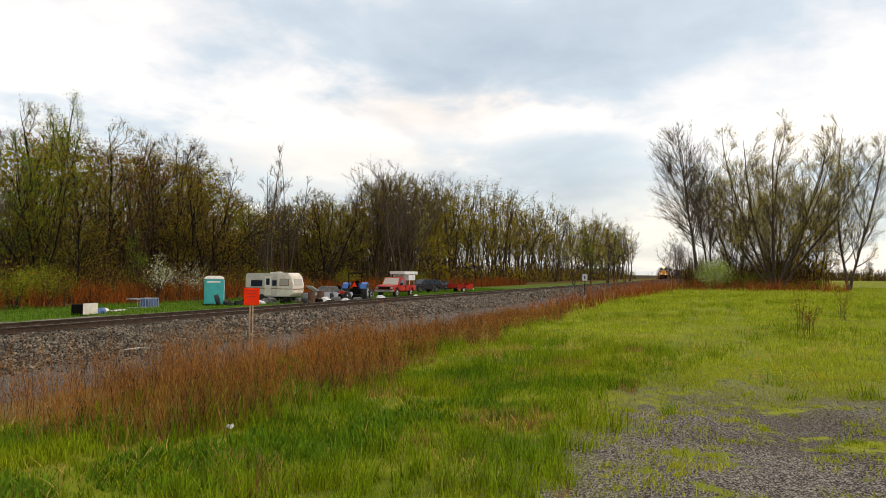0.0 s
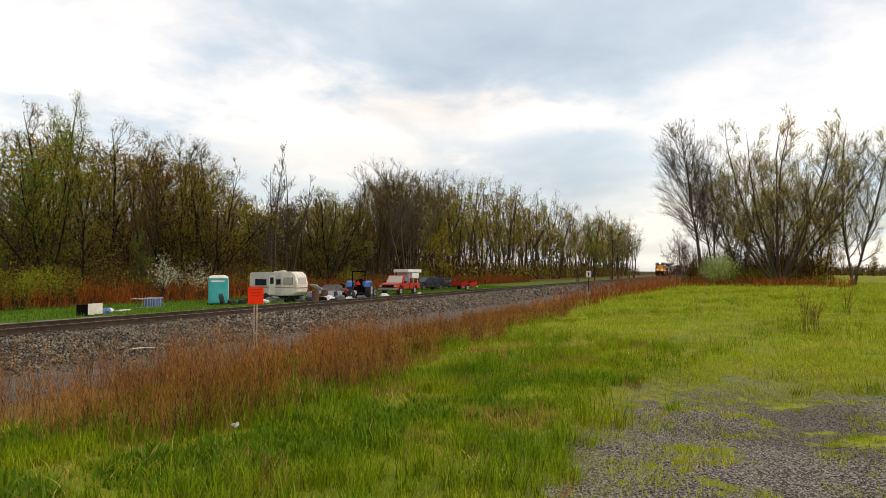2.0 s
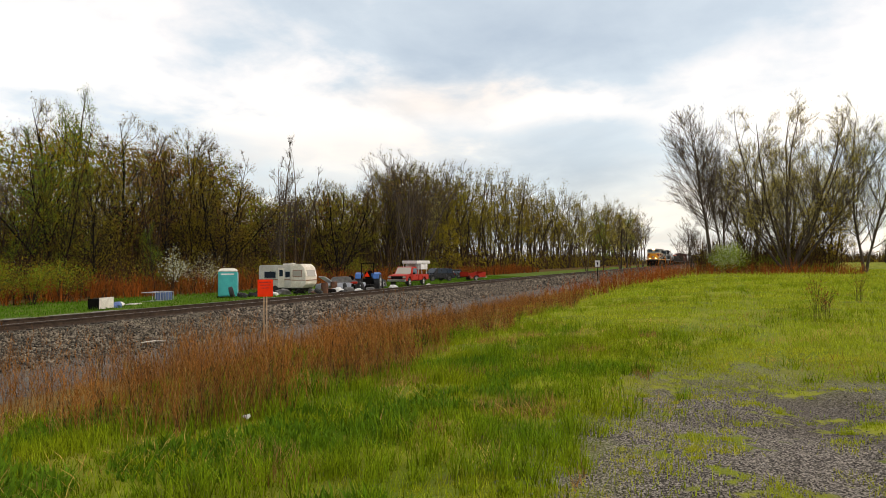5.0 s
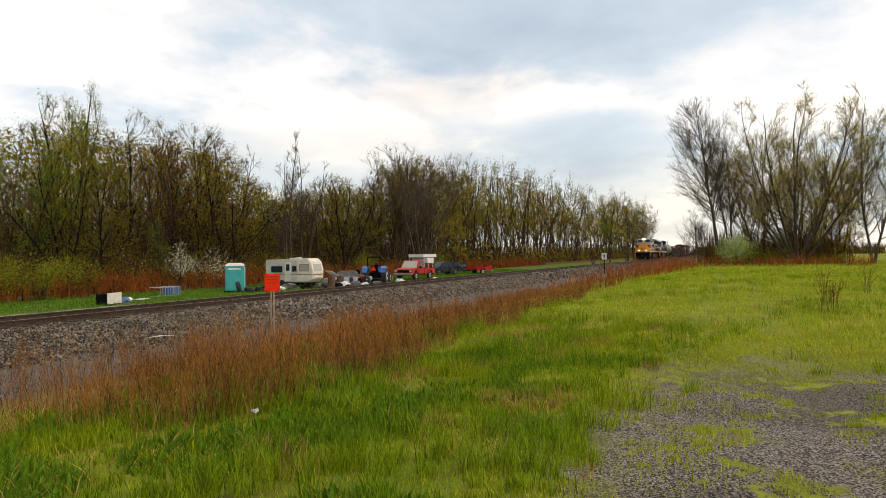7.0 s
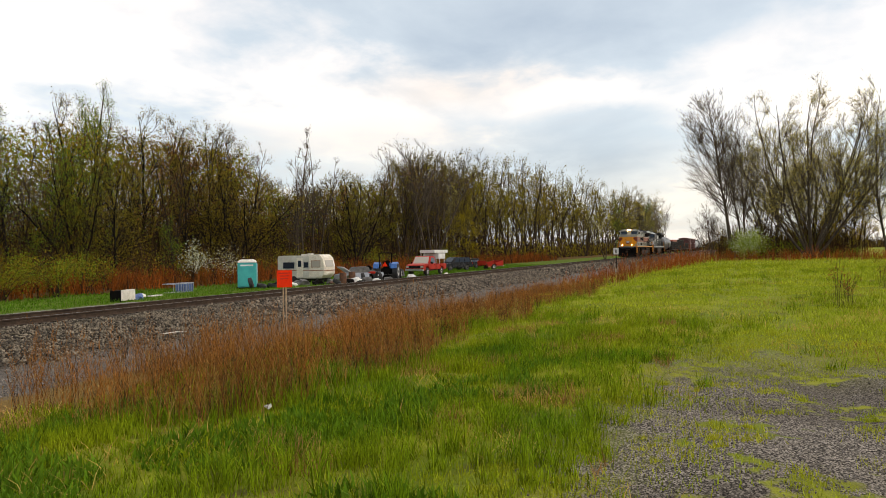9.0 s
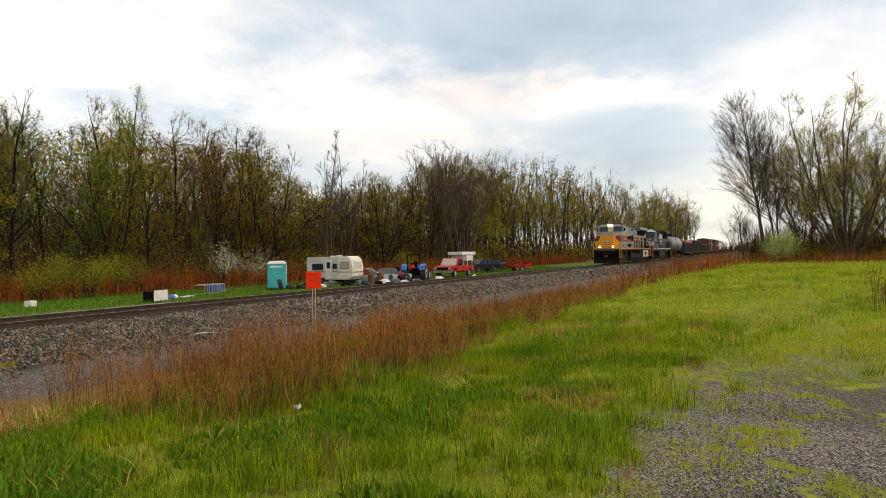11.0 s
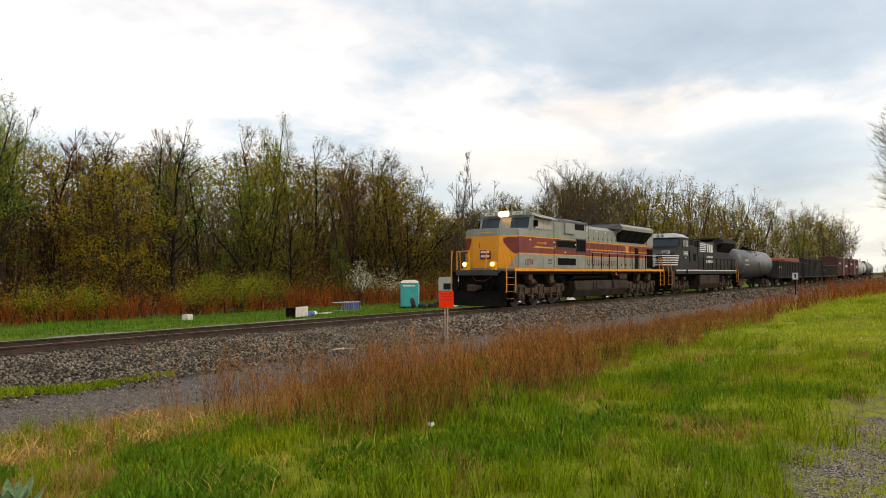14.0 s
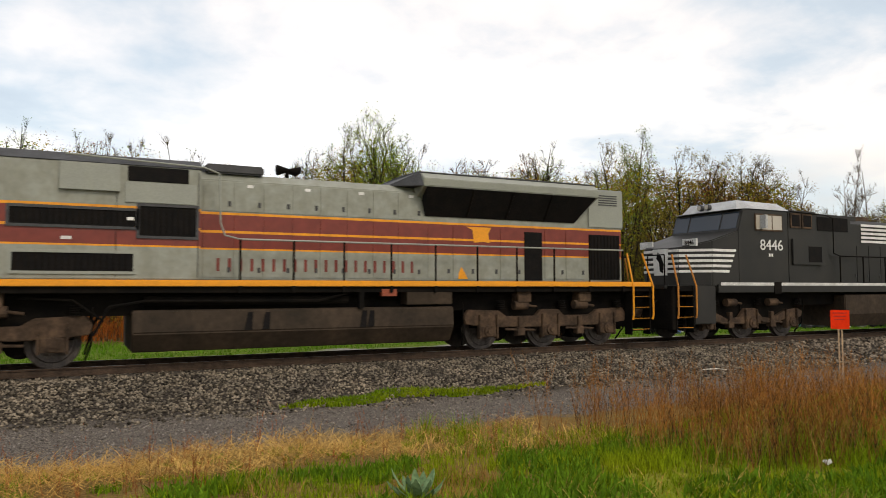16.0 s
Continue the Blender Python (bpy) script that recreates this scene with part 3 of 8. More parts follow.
    x, y = x[keep], y[keep]
    stuff("verge_grass", "short green grass verge beyond the railway", "grass", *spikes(x, y, rng.uniform(0.06, 0.22, len(x)) * (1 + 0.8 * (wave(x, y, 2.5) > 0.5)), 0.04), None, [M["clover"]])
    # moss-green strip on the gravel shoulder
    x, y = scatter(16000, 3.4, 9.6, 13.3, 14.5)
    keep = np.abs(y - 13.9 - 0.12 * np.sin(x * 1.3) - 0.03 * (x - 6)) < 0.33 * np.clip((9.6 - x) / 2, 0.25, 1) * np.clip((x - 3.3), 0.3, 1) * (0.8 + 0.4 * wave(x, y, 0.35))
    x, y = x[keep], y[keep]
    stuff("green_strip", "bright green low weeds on the gravel shoulder", "weeds", *blades(x, y, rng.uniform(0.05, 0.13, len(x)), 0.02, 1.0), [M["grass"]])


def weed_plants(n, pick, h0, h1, stem_w, label, material, wisps=6, stalks=4):
    """Dead stalks, each with a plume of side wisps near its top."""
    x, y = (np.repeat(k, stalks) for k in pick(n // stalks))
    n = len(x)
    tall = np.repeat(rng.uniform(0.75, 1.15, n // stalks), stalks)
    x, y = x + rng.normal(0, 0.035, n), y + rng.normal(0, 0.035, n)
    h = tall * rng.uniform(h0, h1, n) * np.clip(0.82 + 0.45 * wave(x, y, 0.8, 4.0), 0.4, 1.25) * np.where(y < 20, np.interp(x, [12, 22, 34, 60], [1.0, 0.6, 0.7, 1.35]), 1.0)
    z = ground_z(x, y)
    a, l = rng.uniform(0, 2 * np.pi, n), rng.uniform(0.02, 0.5, n)
    tip = np.stack([x + np.cos(a) * np.sin(l) * h, y + np.sin(a) * np.sin(l) * h, z + h], 1)
    base = np.stack([x, y, z - 0.03], 1)
    side = np.stack([np.cos(a * 7), np.sin(a * 7), np.zeros(n)], 1) * stem_w / 2
    sv = np.stack([base - side, base + side, tip], 1)
    k = rng.uniform(0.35, 1.0, (n, wisps))
    p = base[:, None] + (tip - base)[:, None] * k[..., None]
    b = rng.uniform(0, 2 * np.pi, (n, wisps))
    ln = rng.uniform(0.06, 0.24, (n, wisps)) * (1.3 - k) * h[:, None] * 1.4
    q = p + np.stack([np.cos(b) * ln * 0.6, np.sin(b) * ln * 0.6, ln], -1)
    off = np.stack([-np.sin(b), np.cos(b), np.zeros_like(b)], -1) * stem_w * 0.42
    wv = np.stack([p - off, p + off, q], 2)
    v = np.concatenate([sv.reshape(-1, 3), wv.reshape(-1, 3)])
    return stuff("dead_weeds", label, "weeds", v, np.arange(len(v)).reshape(-1, 3), None, [material])


def bank(n):
    x, y = scatter(n, 4.6, 34, 4.2, 10.2)
    lo = 5.2 + 0.5 * wave(x, y, 1.4, 1.0) - 0.5 * (x < 12) + 0.03 * np.clip(x - 12, 0, 25)
    hi = 9.6 + 0.5 * wave(x, y, 1.1, 2.0) - 0.9 * (x < 9)
    left = x > 5.2 + 0.35 * (9.5 - y) * 0.3 + 0.3 * wave(x, y, 0.6)
    keep = (y > lo) & (y < hi) & left & (rng.uniform(size=n) < 0.16 + 0.84 * np.clip(1.4 * wave(x, y, 0.9, 5.0) + 0.6, 0, 1))
    return x[keep], y[keep]


def bank_far(n):
    x, y = scatter(n, 32, 100, -14, 10.5)
    keep = ((y > 6.3 - 0.055 * (x - 32)) & (y < 9.8 - 0.03 * (x - 32))) | ((x > 84 - 0.3 * y + 2 * wave(x, y, 3.0)) & (x < 97) & (y < 6))
    return x[keep], y[keep]


def beyond(n):
    x, y = scatter(n, -18, 160, 38.5, 49.0)
    keep = (y > 39.6 + 1.2 * wave(x, y, 3.0)) & (rng.uniform(size=n) < 0.3 + 0.7 * np.clip(wave(x, y, 2.2, 1.0) + 0.7, 0, 1))
    return x[keep], y[keep]


def sparse_left(n):
    x, y = scatter(n, -7, 5.6, 7.2, 10.6)
    return x, y


def beyond_red(n):
    x, y = beyond(n)
    keep = y < 45.5
    return x[keep], y[keep]


weed_plants(21000, bank, 0.5, 1.05, 0.0065, "red-brown dead weed stalks on the railway bank", M["deadweed"], 10)
weed_plants(6500, bank, 0.3, 0.85, 0.007, "tan dead grass stalks on the railway bank", M["tanweed"], 5)
weed_plants(7000, bank, 0.35, 0.85, 0.008, "dark brown dead stalks on the railway bank", M["brush"], 8)
weed_plants(900, sparse_left, 0.2, 0.6, 0.007, "sparse dry stalks beside the straw", M["deadweed"], 5)
weed_plants(9000, bank_far, 0.6, 1.2, 0.035, "red-brown dead weeds along the far bank", M["redweed"], 6)
weed_plants(3000, bank_far, 0.5, 1.0, 0.035, "tan dead grass along the far bank", M["tanweed"], 5)
weed_plants(30000, beyond_red, 0.9, 1.9, 0.05, "rust-red dead weeds before the woods", M["redweed"], 5)
weed_plants(9000, beyond, 0.7, 1.7, 0.045, "brown dead weeds before the woods", M["brush"], 5)
meadow()


def straw_patch():
    x, y = scatter(26000, -7, 6.5, 6.6, 10.9)
    d = y - (9.0 + 0.25 * np.sin(x * 0.9)) + 0.12 * (x - 1) * 0
    keep = (np.abs(d) < 1.2 + 0.5 * wave(x, y, 0.8, 2.0)) & (rng.uniform(size=len(x)) < np.clip(1.15 - (x + 2) / 9, 0.12, 1))
    x, y = x[keep], y[keep]
    n = len(x)
    v, t, q = blades(x, y, rng.uniform(0.2, 0.6, n), rng.uniform(0.005, 0.010, n), 1.5, ground_z(x, y) + rng.uniform(0.0, 0.09, n), 0.55, 0.78)
    stuff("straw", "flattened golden straw beside the gravel", "straw", v, t, q, [M["straw"]])
    x, y = scatter(20000, 3.5, 20, -3, 9)
    keep = (wave(x, y, 0.75, 8.0) > 0.35) & ~lane_gravel(x, y)
    x, y = x[keep], y[keep]
    v, t, q = blades(x, y, rng.uniform(0.12, 0.3, len(x)), 0.007, 1.4, None, 0.5, 0.5)
    stuff("dry_grass", "tan dry grass tufts in the green field", "grass", v, t, q, [M["straw"]])


straw_patch()


# ---- trees ----
def tree_meshes(seed, H, clear, limbs, subs, sprays, twigs, spread, fan, leaf, leaf_size, stems=1, open_=0.3, base_r=0.010, fluff=0.14, rise=0.25, lean=(0.0, 0.0)):
    """Wood and leaves of one tree: stems, limbs that fork off them and bend upwards, branches, then fine sprays and twigs with leaf flecks on them."""
    r = np.random.default_rng(seed)
    V, T, Q = [], [], []
    count = 0

    def unit(d):
        return d / (np.linalg.norm(d, axis=-1, keepdims=True) + 1e-9)

    def tube(pts, radii, n):
        nonlocal count
        d = unit(np.gradient(pts, axis=0))
        ref = np.where(np.abs(d[:, 2:3]) > 0.9, np.array([[1.0, 0, 0]]), np.array([[0, 0, 1.0]]))
        u = unit(np.cross(d, ref))
        w = np.cross(d, u)
        a = np.arange(n) * 2 * np.pi / n
        ring = pts[:, None] + (u[:, None] * np.cos(a)[None, :, None] + w[:, None] * np.sin(a)[None, :, None]) * np.asarray(radii)[:, None, None]
        V.append(ring.reshape(-1, 3))
        i = count + np.arange(len(pts) - 1)[:, None] * n + np.arange(n)[None]
        j = count + np.arange(len(pts) - 1)[:, None] * n + (np.arange(n)[None] + 1) % n
        Q.append(np.stack([i, j, j + n, i + n], -1).reshape(-1, 4))
        count += len(pts) * n

    def bough(p, d, ln, k, up, wander=0.10):
        out, q = [np.array(p, float)], np.array(p, float)
        for _ in range(k):
            q = q + ln / k * d
            out.append(q.copy())
            d = unit(d + np.array([0, 0, up / k]) + r.normal(0, wander, 3))
        return np.array(out)

    def fork_off(d, angle):
        side = unit(np.cross(d, unit(r.normal(size=3))))
        return unit(d * math.cos(angle) + side * math.sin(angle))

    def along(pts, u):
        k = u * (len(pts) - 1)
        return np.array([np.interp(k, range(len(pts)), pts[:, c]) for c in range(3)]), unit(pts[min(int(k) + 1, len(pts) - 1)] - pts[min(int(k), len(pts) - 2)])

    bases, ways, longs = [], [], []
    for f in range(stems):
        az = r.uniform(0, 0.5) + f * 2.4
        tip = 0.04 if stems == 1 else open_ * ((f + 0.6) / stems) ** 0.8
        d0 = unit(np.array([math.sin(tip) * math.cos(az) + lean[0], math.sin(tip) * math.sin(az) + lean[1], math.cos(tip)]))
        hgt = H * (1.0 if stems == 1 else r.uniform(0.94, 1.0) - 0.14 * f / stems)
        tr = bough((0.10 * (stems > 1) * math.cos(az), 0.10 * (stems > 1) * math.sin(az), -0.2), d0, hgt, 9, rise, 0.075)
        rad = H * base_r * (1 - np.linspace(0, 1, 10)) ** 0.8 * (1 if stems == 1 else 0.72) + 0.014
        rad[0] *= 1.35
        tube(tr, rad, 7)
        nl = max(limbs // stems, 4)
        for i in range(nl):
            u = clear + (0.95 - clear) * ((i + r.uniform(0, 0.9)) / nl) ** 1.15
            p, d = along(tr, u)
            ln = spread * H * (1.1 - u) ** 0.55 * min(1.0, 0.6 + u) * r.uniform(0.6, 1.2)
            rr = max(np.interp(u * 9, range(10), rad) * 0.55, 0.022)
            lb = bough(p, fork_off(d, fan * r.uniform(0.6, 1.35)), ln, 4, 0.5)
            tube(lb, np.linspace(rr, 0.014, 5), 3)
            for _ in range(max(1, round(subs * ln / (0.72 * spread * H)))):
                u2 = r.uniform(0.2, 1.0)
                q, d2 = along(lb, u2)
                l2 = ln * (1.15 - u2) ** 0.5 * r.uniform(0.3, 0.6)
                sb = bough(q, fork_off(d2, r.uniform(0.3, 0.85)), l2, 1, 0.35)
                tube(sb, np.linspace(max(rr * 0.36, 0.013), 0.008, 2), 3)
                bases.append(sb), ways.append(unit(sb[1] - sb[0])), longs.append(l2)
    sb, way, ln = np.array(bases), np.array(ways), np.array(longs)

    def shoots(root, tip_, way, ln, n, width, low, high):
        """n thin shoots from each branch: their roots, tips and ways."""
        nonlocal count
        m = len(root)
        u = r.uniform(0.15, 1.0, (m, n, 1))
        p = root[:, None] + (tip_ - root)[:, None] * u
        d = unit(way[:, None] + r.normal(0, 0.38, (m, n, 3)) + np.array([0, 0, 0.42]))
        l = np.clip(ln[:, None, None] * r.uniform(low, high, (m, n, 1)), 0.25, 1.5)
        q = p + d * l
        o = unit(np.cross(d, r.normal(size=(m, n, 3)))) * width
        V.append(np.stack([p - o, p + o, q], 2).reshape(-1, 3))
        k = m * n
        T.append(count + np.arange(3 * k).reshape(-1, 3))
        count += 3 * k
        return p.reshape(-1, 3), q.reshape(-1, 3), d.reshape(-1, 3), l.reshape(-1)

    p, q, d, l = shoots(sb[:, 0], sb[:, 1], way, ln, sprays, 0.013, 0.45, 0.95)
    p2, q2, d2, l2 = shoots(p, q, d, l, twigs, 0.0085, 0.4, 0.85)
    wood = fast_mesh("trunk", np.concatenate(V), np.concatenate(T), np.concatenate(Q))
    crown = None
    if leaf:
        k = r.integers(0, len(p2), leaf)
        c = p2[k] + (q2[k] - p2[k]) * r.uniform(0.1, 1.05, (leaf, 1)) + r.normal(0, fluff, (leaf, 3))
        v = c[:, None] + unit(r.normal(size=(leaf, 3, 3))) * (leaf_size * r.uniform(0.5, 1.2, leaf))[:, None, None]
        crown = fast_mesh("crown", v.reshape(-1, 3), np.arange(3 * leaf).reshape(-1, 3))
    return wood, crown


TREES = {}


def tree_kind(key, label, bark, leafmat, **kw):
    wood, crown = tree_meshes(**kw)
    wood.materials.append(M[bark])
    if crown:
        crown.materials.append(M[leafmat])
    TREES[key] = (wood, crown, label, kw["H"])


WOODS = dict(limbs=26, subs=5, sprays=5, twigs=3)
BARE = dict(limbs=26, subs=6, sprays=5, twigs=3)
tree_kind("rust1", "tall slender tree with reddish-brown buds", "darkbark", "leaf_rust", seed=1, H=14, clear=0.2, spread=0.26, fan=0.6, leaf=3400, leaf_size=0.06, **WOODS)
tree_kind("rust2", "slender woodland tree with rust-brown buds", "bark", "leaf_rust", seed=2, H=14, clear=0.25, spread=0.25, fan=0.55, leaf=2600, leaf_size=0.055, stems=2, open_=0.22, **WOODS)
tree_kind("green1", "woodland tree with fresh green young leaves", "bark", "leaf_green", seed=3, H=14, clear=0.1, spread=0.29, fan=0.75, leaf=4600, leaf_size=0.075, fluff=0.2, **WOODS)
tree_kind("green2", "slim tree with sparse green buds", "darkbark", "leaf_green", seed=4, H=14, clear=0.22, spread=0.25, fan=0.6, leaf=2800, leaf_size=0.062, **WOODS)
tree_kind("olive1", "dense woodland tree with olive-brown young leaves", "darkbark", "leaf_olive", seed=5, H=14, clear=0.06, spread=0.30, fan=0.8, leaf=4600, leaf_size=0.075, fluff=0.2, **WOODS)
tree_kind("olive2", "woodland tree with olive buds", "bark", "leaf_olive", seed=6, H=14, clear=0.2, spread=0.28, fan=0.65, leaf=3200, leaf_size=0.065, stems=2, open_=0.25, **WOODS)
tree_kind("gold", "rounded tree with golden young leaves in layers", "bark", "leaf_gold", seed=7, H=10, clear=0.08, limbs=40, subs=6, sprays=4, twigs=3, spread=0.42, fan=1.0, leaf=9000, leaf_size=0.075, fluff=0.12, stems=3, open_=0.35)
tree_kind("round", "rounded tree of many stems with olive-brown young leaves", "darkbark", "leaf_olive", seed=17, H=10, clear=0.08, limbs=44, subs=6, sprays=4, twigs=3, spread=0.36, fan=0.8, leaf=7500, leaf_size=0.07, fluff=0.12, stems=5, open_=0.5)
tree_kind("bare1", "bare grey tree with fine upright twigs", "greybark", "leaf_olive", seed=8, H=14, clear=0.3, spread=0.28, fan=0.55, leaf=500, leaf_size=0.05, stems=2, open_=0.25, **BARE)
tree_kind("bare2", "bare spreading tree without leaves", "greybark", "leaf_rust", seed=9, H=14, clear=0.3, spread=0.42, fan=0.7, leaf=350, leaf_size=0.05, stems=3, open_=0.45, **BARE)
tree_kind("pale1", "tall tree with pale yellow-green buds", "greybark", "leaf_pale", seed=10, H=14, clear=0.25, spread=0.32, fan=0.65, leaf=4200, leaf_size=0.075, stems=2, open_=0.3, **WOODS)
tree_kind("pale2", "upright tree with olive young leaves", "bark", "leaf_olive", seed=15, H=14, clear=0.18, spread=0.28, fan=0.6, leaf=5200, leaf_size=0.075, fluff=0.2, **WOODS)
tree_kind("big1", "large fan-shaped tree of many stems with pale buds", "greybark", "leaf_pale", seed=11, H=20, clear=0.20, limbs=130, subs=8, sprays=6, twigs=3, spread=0.30, fan=0.6, leaf=34000, leaf_size=0.075, fluff=0.2, stems=10, open_=0.85, base_r=0.0095, rise=0.5)
tree_kind("big2", "large leaning two-stemmed tree with fine bare twigs", "greybark", "leaf_pale", seed=12, H=20, clear=0.26, limbs=56, subs=10, sprays=6, twigs=3, spread=0.36, fan=0.7, leaf=2600, leaf_size=0.06, stems=2, open_=0.28, base_r=0.0105, lean=(0.0, 0.13), rise=0.15)
tree_kind("big3", "tall open tree with pale yellow buds", "greybark", "leaf_pale", seed=16, H=20, clear=0.16, limbs=54, subs=10, sprays=6, twigs=3, spread=0.36, fan=0.75, leaf=10000, leaf_size=0.075, stems=2, open_=0.3, base_r=0.011, rise=0.3)
tree_kind("lime", "tall tree with bright lime-green young leaves", "bark", "leaf_lime", seed=14, H=14, clear=0.3, spread=0.30, fan=0.7, leaf=5200, leaf_size=0.08, fluff=0.25, **WOODS)
tree_kind("far1", "far woodland tree with olive buds", "bark", "leaf_olive", seed=18, H=14, clear=0.15, limbs=16, subs=4, sprays=3, twigs=1, spread=0.32, fan=0.65, leaf=1300, leaf_size=0.13, fluff=0.25, stems=2, open_=0.3)
tree_kind("far2", "far bare tree with brown twigs", "bark", "leaf_olive", seed=19, H=14, clear=0.2, limbs=18, subs=5, sprays=3, twigs=1, spread=0.34, fan=0.65, leaf=700, leaf_size=0.12, fluff=0.25, stems=2, open_=0.35)
tree_kind("back", "dense brown tree deep in the woods", "darkbark", "leaf_olive", seed=13, H=14, clear=0.03, limbs=14, subs=3, sprays=2, twigs=1, spread=0.32, fan=0.7, leaf=2400, leaf_size=0.17, fluff=0.4)


def plant_tree(key, x, y, height, turn, group=""):
    wood, crown, label, H = TREES[key]
    t = thing("tree", label, "tree", Matrix.LocRotScale((x, y, float(ground_z(x, y))), Euler((0, 0, turn)), Vector((height / H * random.uniform(0.9, 1.1),) * 2 + (height / H,))), group)
    for nm, me in (("trunk", wood), ("crown", crown)):
        if me:
            o = new(nm, me)
            o.parent = t
    return t


# skyline of the woods beyond the railway: bearing in degrees from y towards x, tangent of the height
SKY_AZ = [-30, 0, 4, 9, 12, 16, 18.5, 23.5, 25, 28, 32, 34, 36, 38, 40, 42, 44, 46, 48, 50.7, 52.2, 53.2, 54.8, 57.6, 60.5, 62.5, 63.6, 65.8, 67.6, 70.2, 73.8, 75.6, 77.4, 79.1, 80.9, 82.6, 84.7, 88]
SKY_TAN = [0.2, 0.21, 0.21, 0.19, 0.17, 0.19, 0.227, 0.229, 0.195, 0.19, 0.193, 0.202, 0.19, 0.185, 0.197, 0.212, 0.185, 0.19, 0.18, 0.172, 0.172, 0.122, 0.103, 0.105, 0.118, 0.106, 0.138, 0.155, 0.143, 0.138, 0.135, 0.12, 0.108, 0.1, 0.088, 0.075, 0.07, 0.055]
MIX = [(-40, "rust1 green2 olive2"), (2, "green2 bare1 rust2"), (9, "rust1 rust2 olive2"), (15.5, "olive1 green2 olive2"), (18.5, "green1 green1 green2"), (24, "rust1 rust2 bare1"), (33, "olive2 bare1 green2"), (38, "green1 olive1 olive2"),
       (44.5, "rust1 rust2 olive1"), (50, "olive1 olive2 rust2"), (55, "bare1 rust2 bare2"), (58, "olive2 rust1 olive2"), (63, "olive2 bare2 rust2 pale2"), (68, "pale1 pale2 olive2"), (72, "pale2 pale1 bare1"), (76, "pale1 pale2 bare2"), (91, "bare1")]


def woods():
    rows = [(70, 80, 3.0, -28, 110, 0.7, 0.8), (68, 78, 7.0, 110, 330, 0.75, 0.85), (49, 51.5, 3.1, -24, 130, 0.62, 0.95), (53, 57.5, 3.3, -26, 155, 0.85, 1.0), (60, 67, 4.0, -26, 190, 0.95, 1.0), (46.5, 51, 8.5, 130, 420, 0.7, 1.0), (53, 62, 9.5, 155, 480, 0.9, 1.02)]
    for y0, y1, gap, xa, xb, f0, f1 in rows:
        x = xa
        while x < xb:
            x += gap * random.uniform(0.7, 1.35)
            y = random.uniform(y0, y1)
            az, d = math.degrees(math.atan2(x, y)), math.hypot(x, y)
            top = (1.65 + d * np.interp(az, SKY_AZ, SKY_TAN)) * random.uniform(f0, f1) + 0.4
            names = [m for a, m in MIX if a <= az][-1].split() if y0 < 63 else ["back"]
            if x > 135:
                names = ["far1", "far1", "far2"]
            plant_tree(random.choice(names), x, y, top, random.uniform(0, 6.28), "woods beyond the railway")
    for az, d, tan, key in ((31.2, 50, 0.15, "gold"), (43.0, 55, 0.12, "olive1"), (40.3, 59, 0.135, "round"), (51.8, 71, 0.115, "round"), (49.4, 71, 0.12, "round"), (56.2, 78, 0.165, "bare1"), (57.3, 84, 0.145, "bare1"), (66.3, 100, 0.160, "bare2"), (64.2, 105, 0.145, "bare2"),
                            (22.3, 60, 0.232, "lime"), (20.6, 52, 0.215, "green1"), (23.4, 58, 0.222, "lime"), (30.0, 51, 0.135, "gold"), (14.0, 52, 0.17, "rust1"), (34.5, 52, 0.2, "green2"), (60.4, 88, 0.118, "round"), (16.0, 47, 0.10, "olive2"), (69.2, 108, 0.06, "gold"), (47, 56, 0.05, "green1")):
        a = math.radians(az)
        d *= 1.1
        plant_tree(key, d * math.sin(a), d * math.cos(a), 1.65 + d * tan + 0.7, random.uniform(0, 6.28), "woods beyond the railway")


woods()
for key, x, y, h, turn in (("big2", 100, 1.4, 22, 0.0), ("big1", 100, -7.4, 22.5, 0.3), ("big3", 101, -15.7, 21.5, 1.2), ("big2", 112, 0.0, 18, 0.5), ("big3", 114, -3.5, 20, 5.0), ("big1", 124, -9.0, 21, 2.0), ("bare2", 106, -3.0, 13, 2.0),
                           ("gold", 110, -13.4, 14, 2.6), ("gold", 107, -12.0, 10, 0.6), ("olive2", 109, -1.5, 9, 1.6), ("round", 107, -8.6, 7, 1.0), ("bare1", 150, 6.0, 9, 1.0), ("bare2", 165, 8.0, 8, 2.0), ("bare2", 118, 5.0, 8.5, 0.5), ("bare2", 112, 5.4, 6.5, 3.0)):
    plant_tree(key, x, y, h, turn, "clump of trees beside the field")
for key, x, y in (("pale1", 168, 30.0), ("green1", 186, 29.0), ("pale1", 205, 27.5), ("bare2", 226, 28.0), ("green2", 240, 30.0), ("pale1", 262, 29.0), ("bare2", 290, 30.0)):
    plant_tree(key, x, y, 1.65 + 0.068 * x, x, "woods beyond the railway")
for k in range(16):
    x = random.uniform(330, 470)
    plant_tree(random.choice(["olive1", "bare1", "green2"]), x, -x * 0.14 - random.uniform(-30, 55), random.uniform(9, 13), k, "far trees")


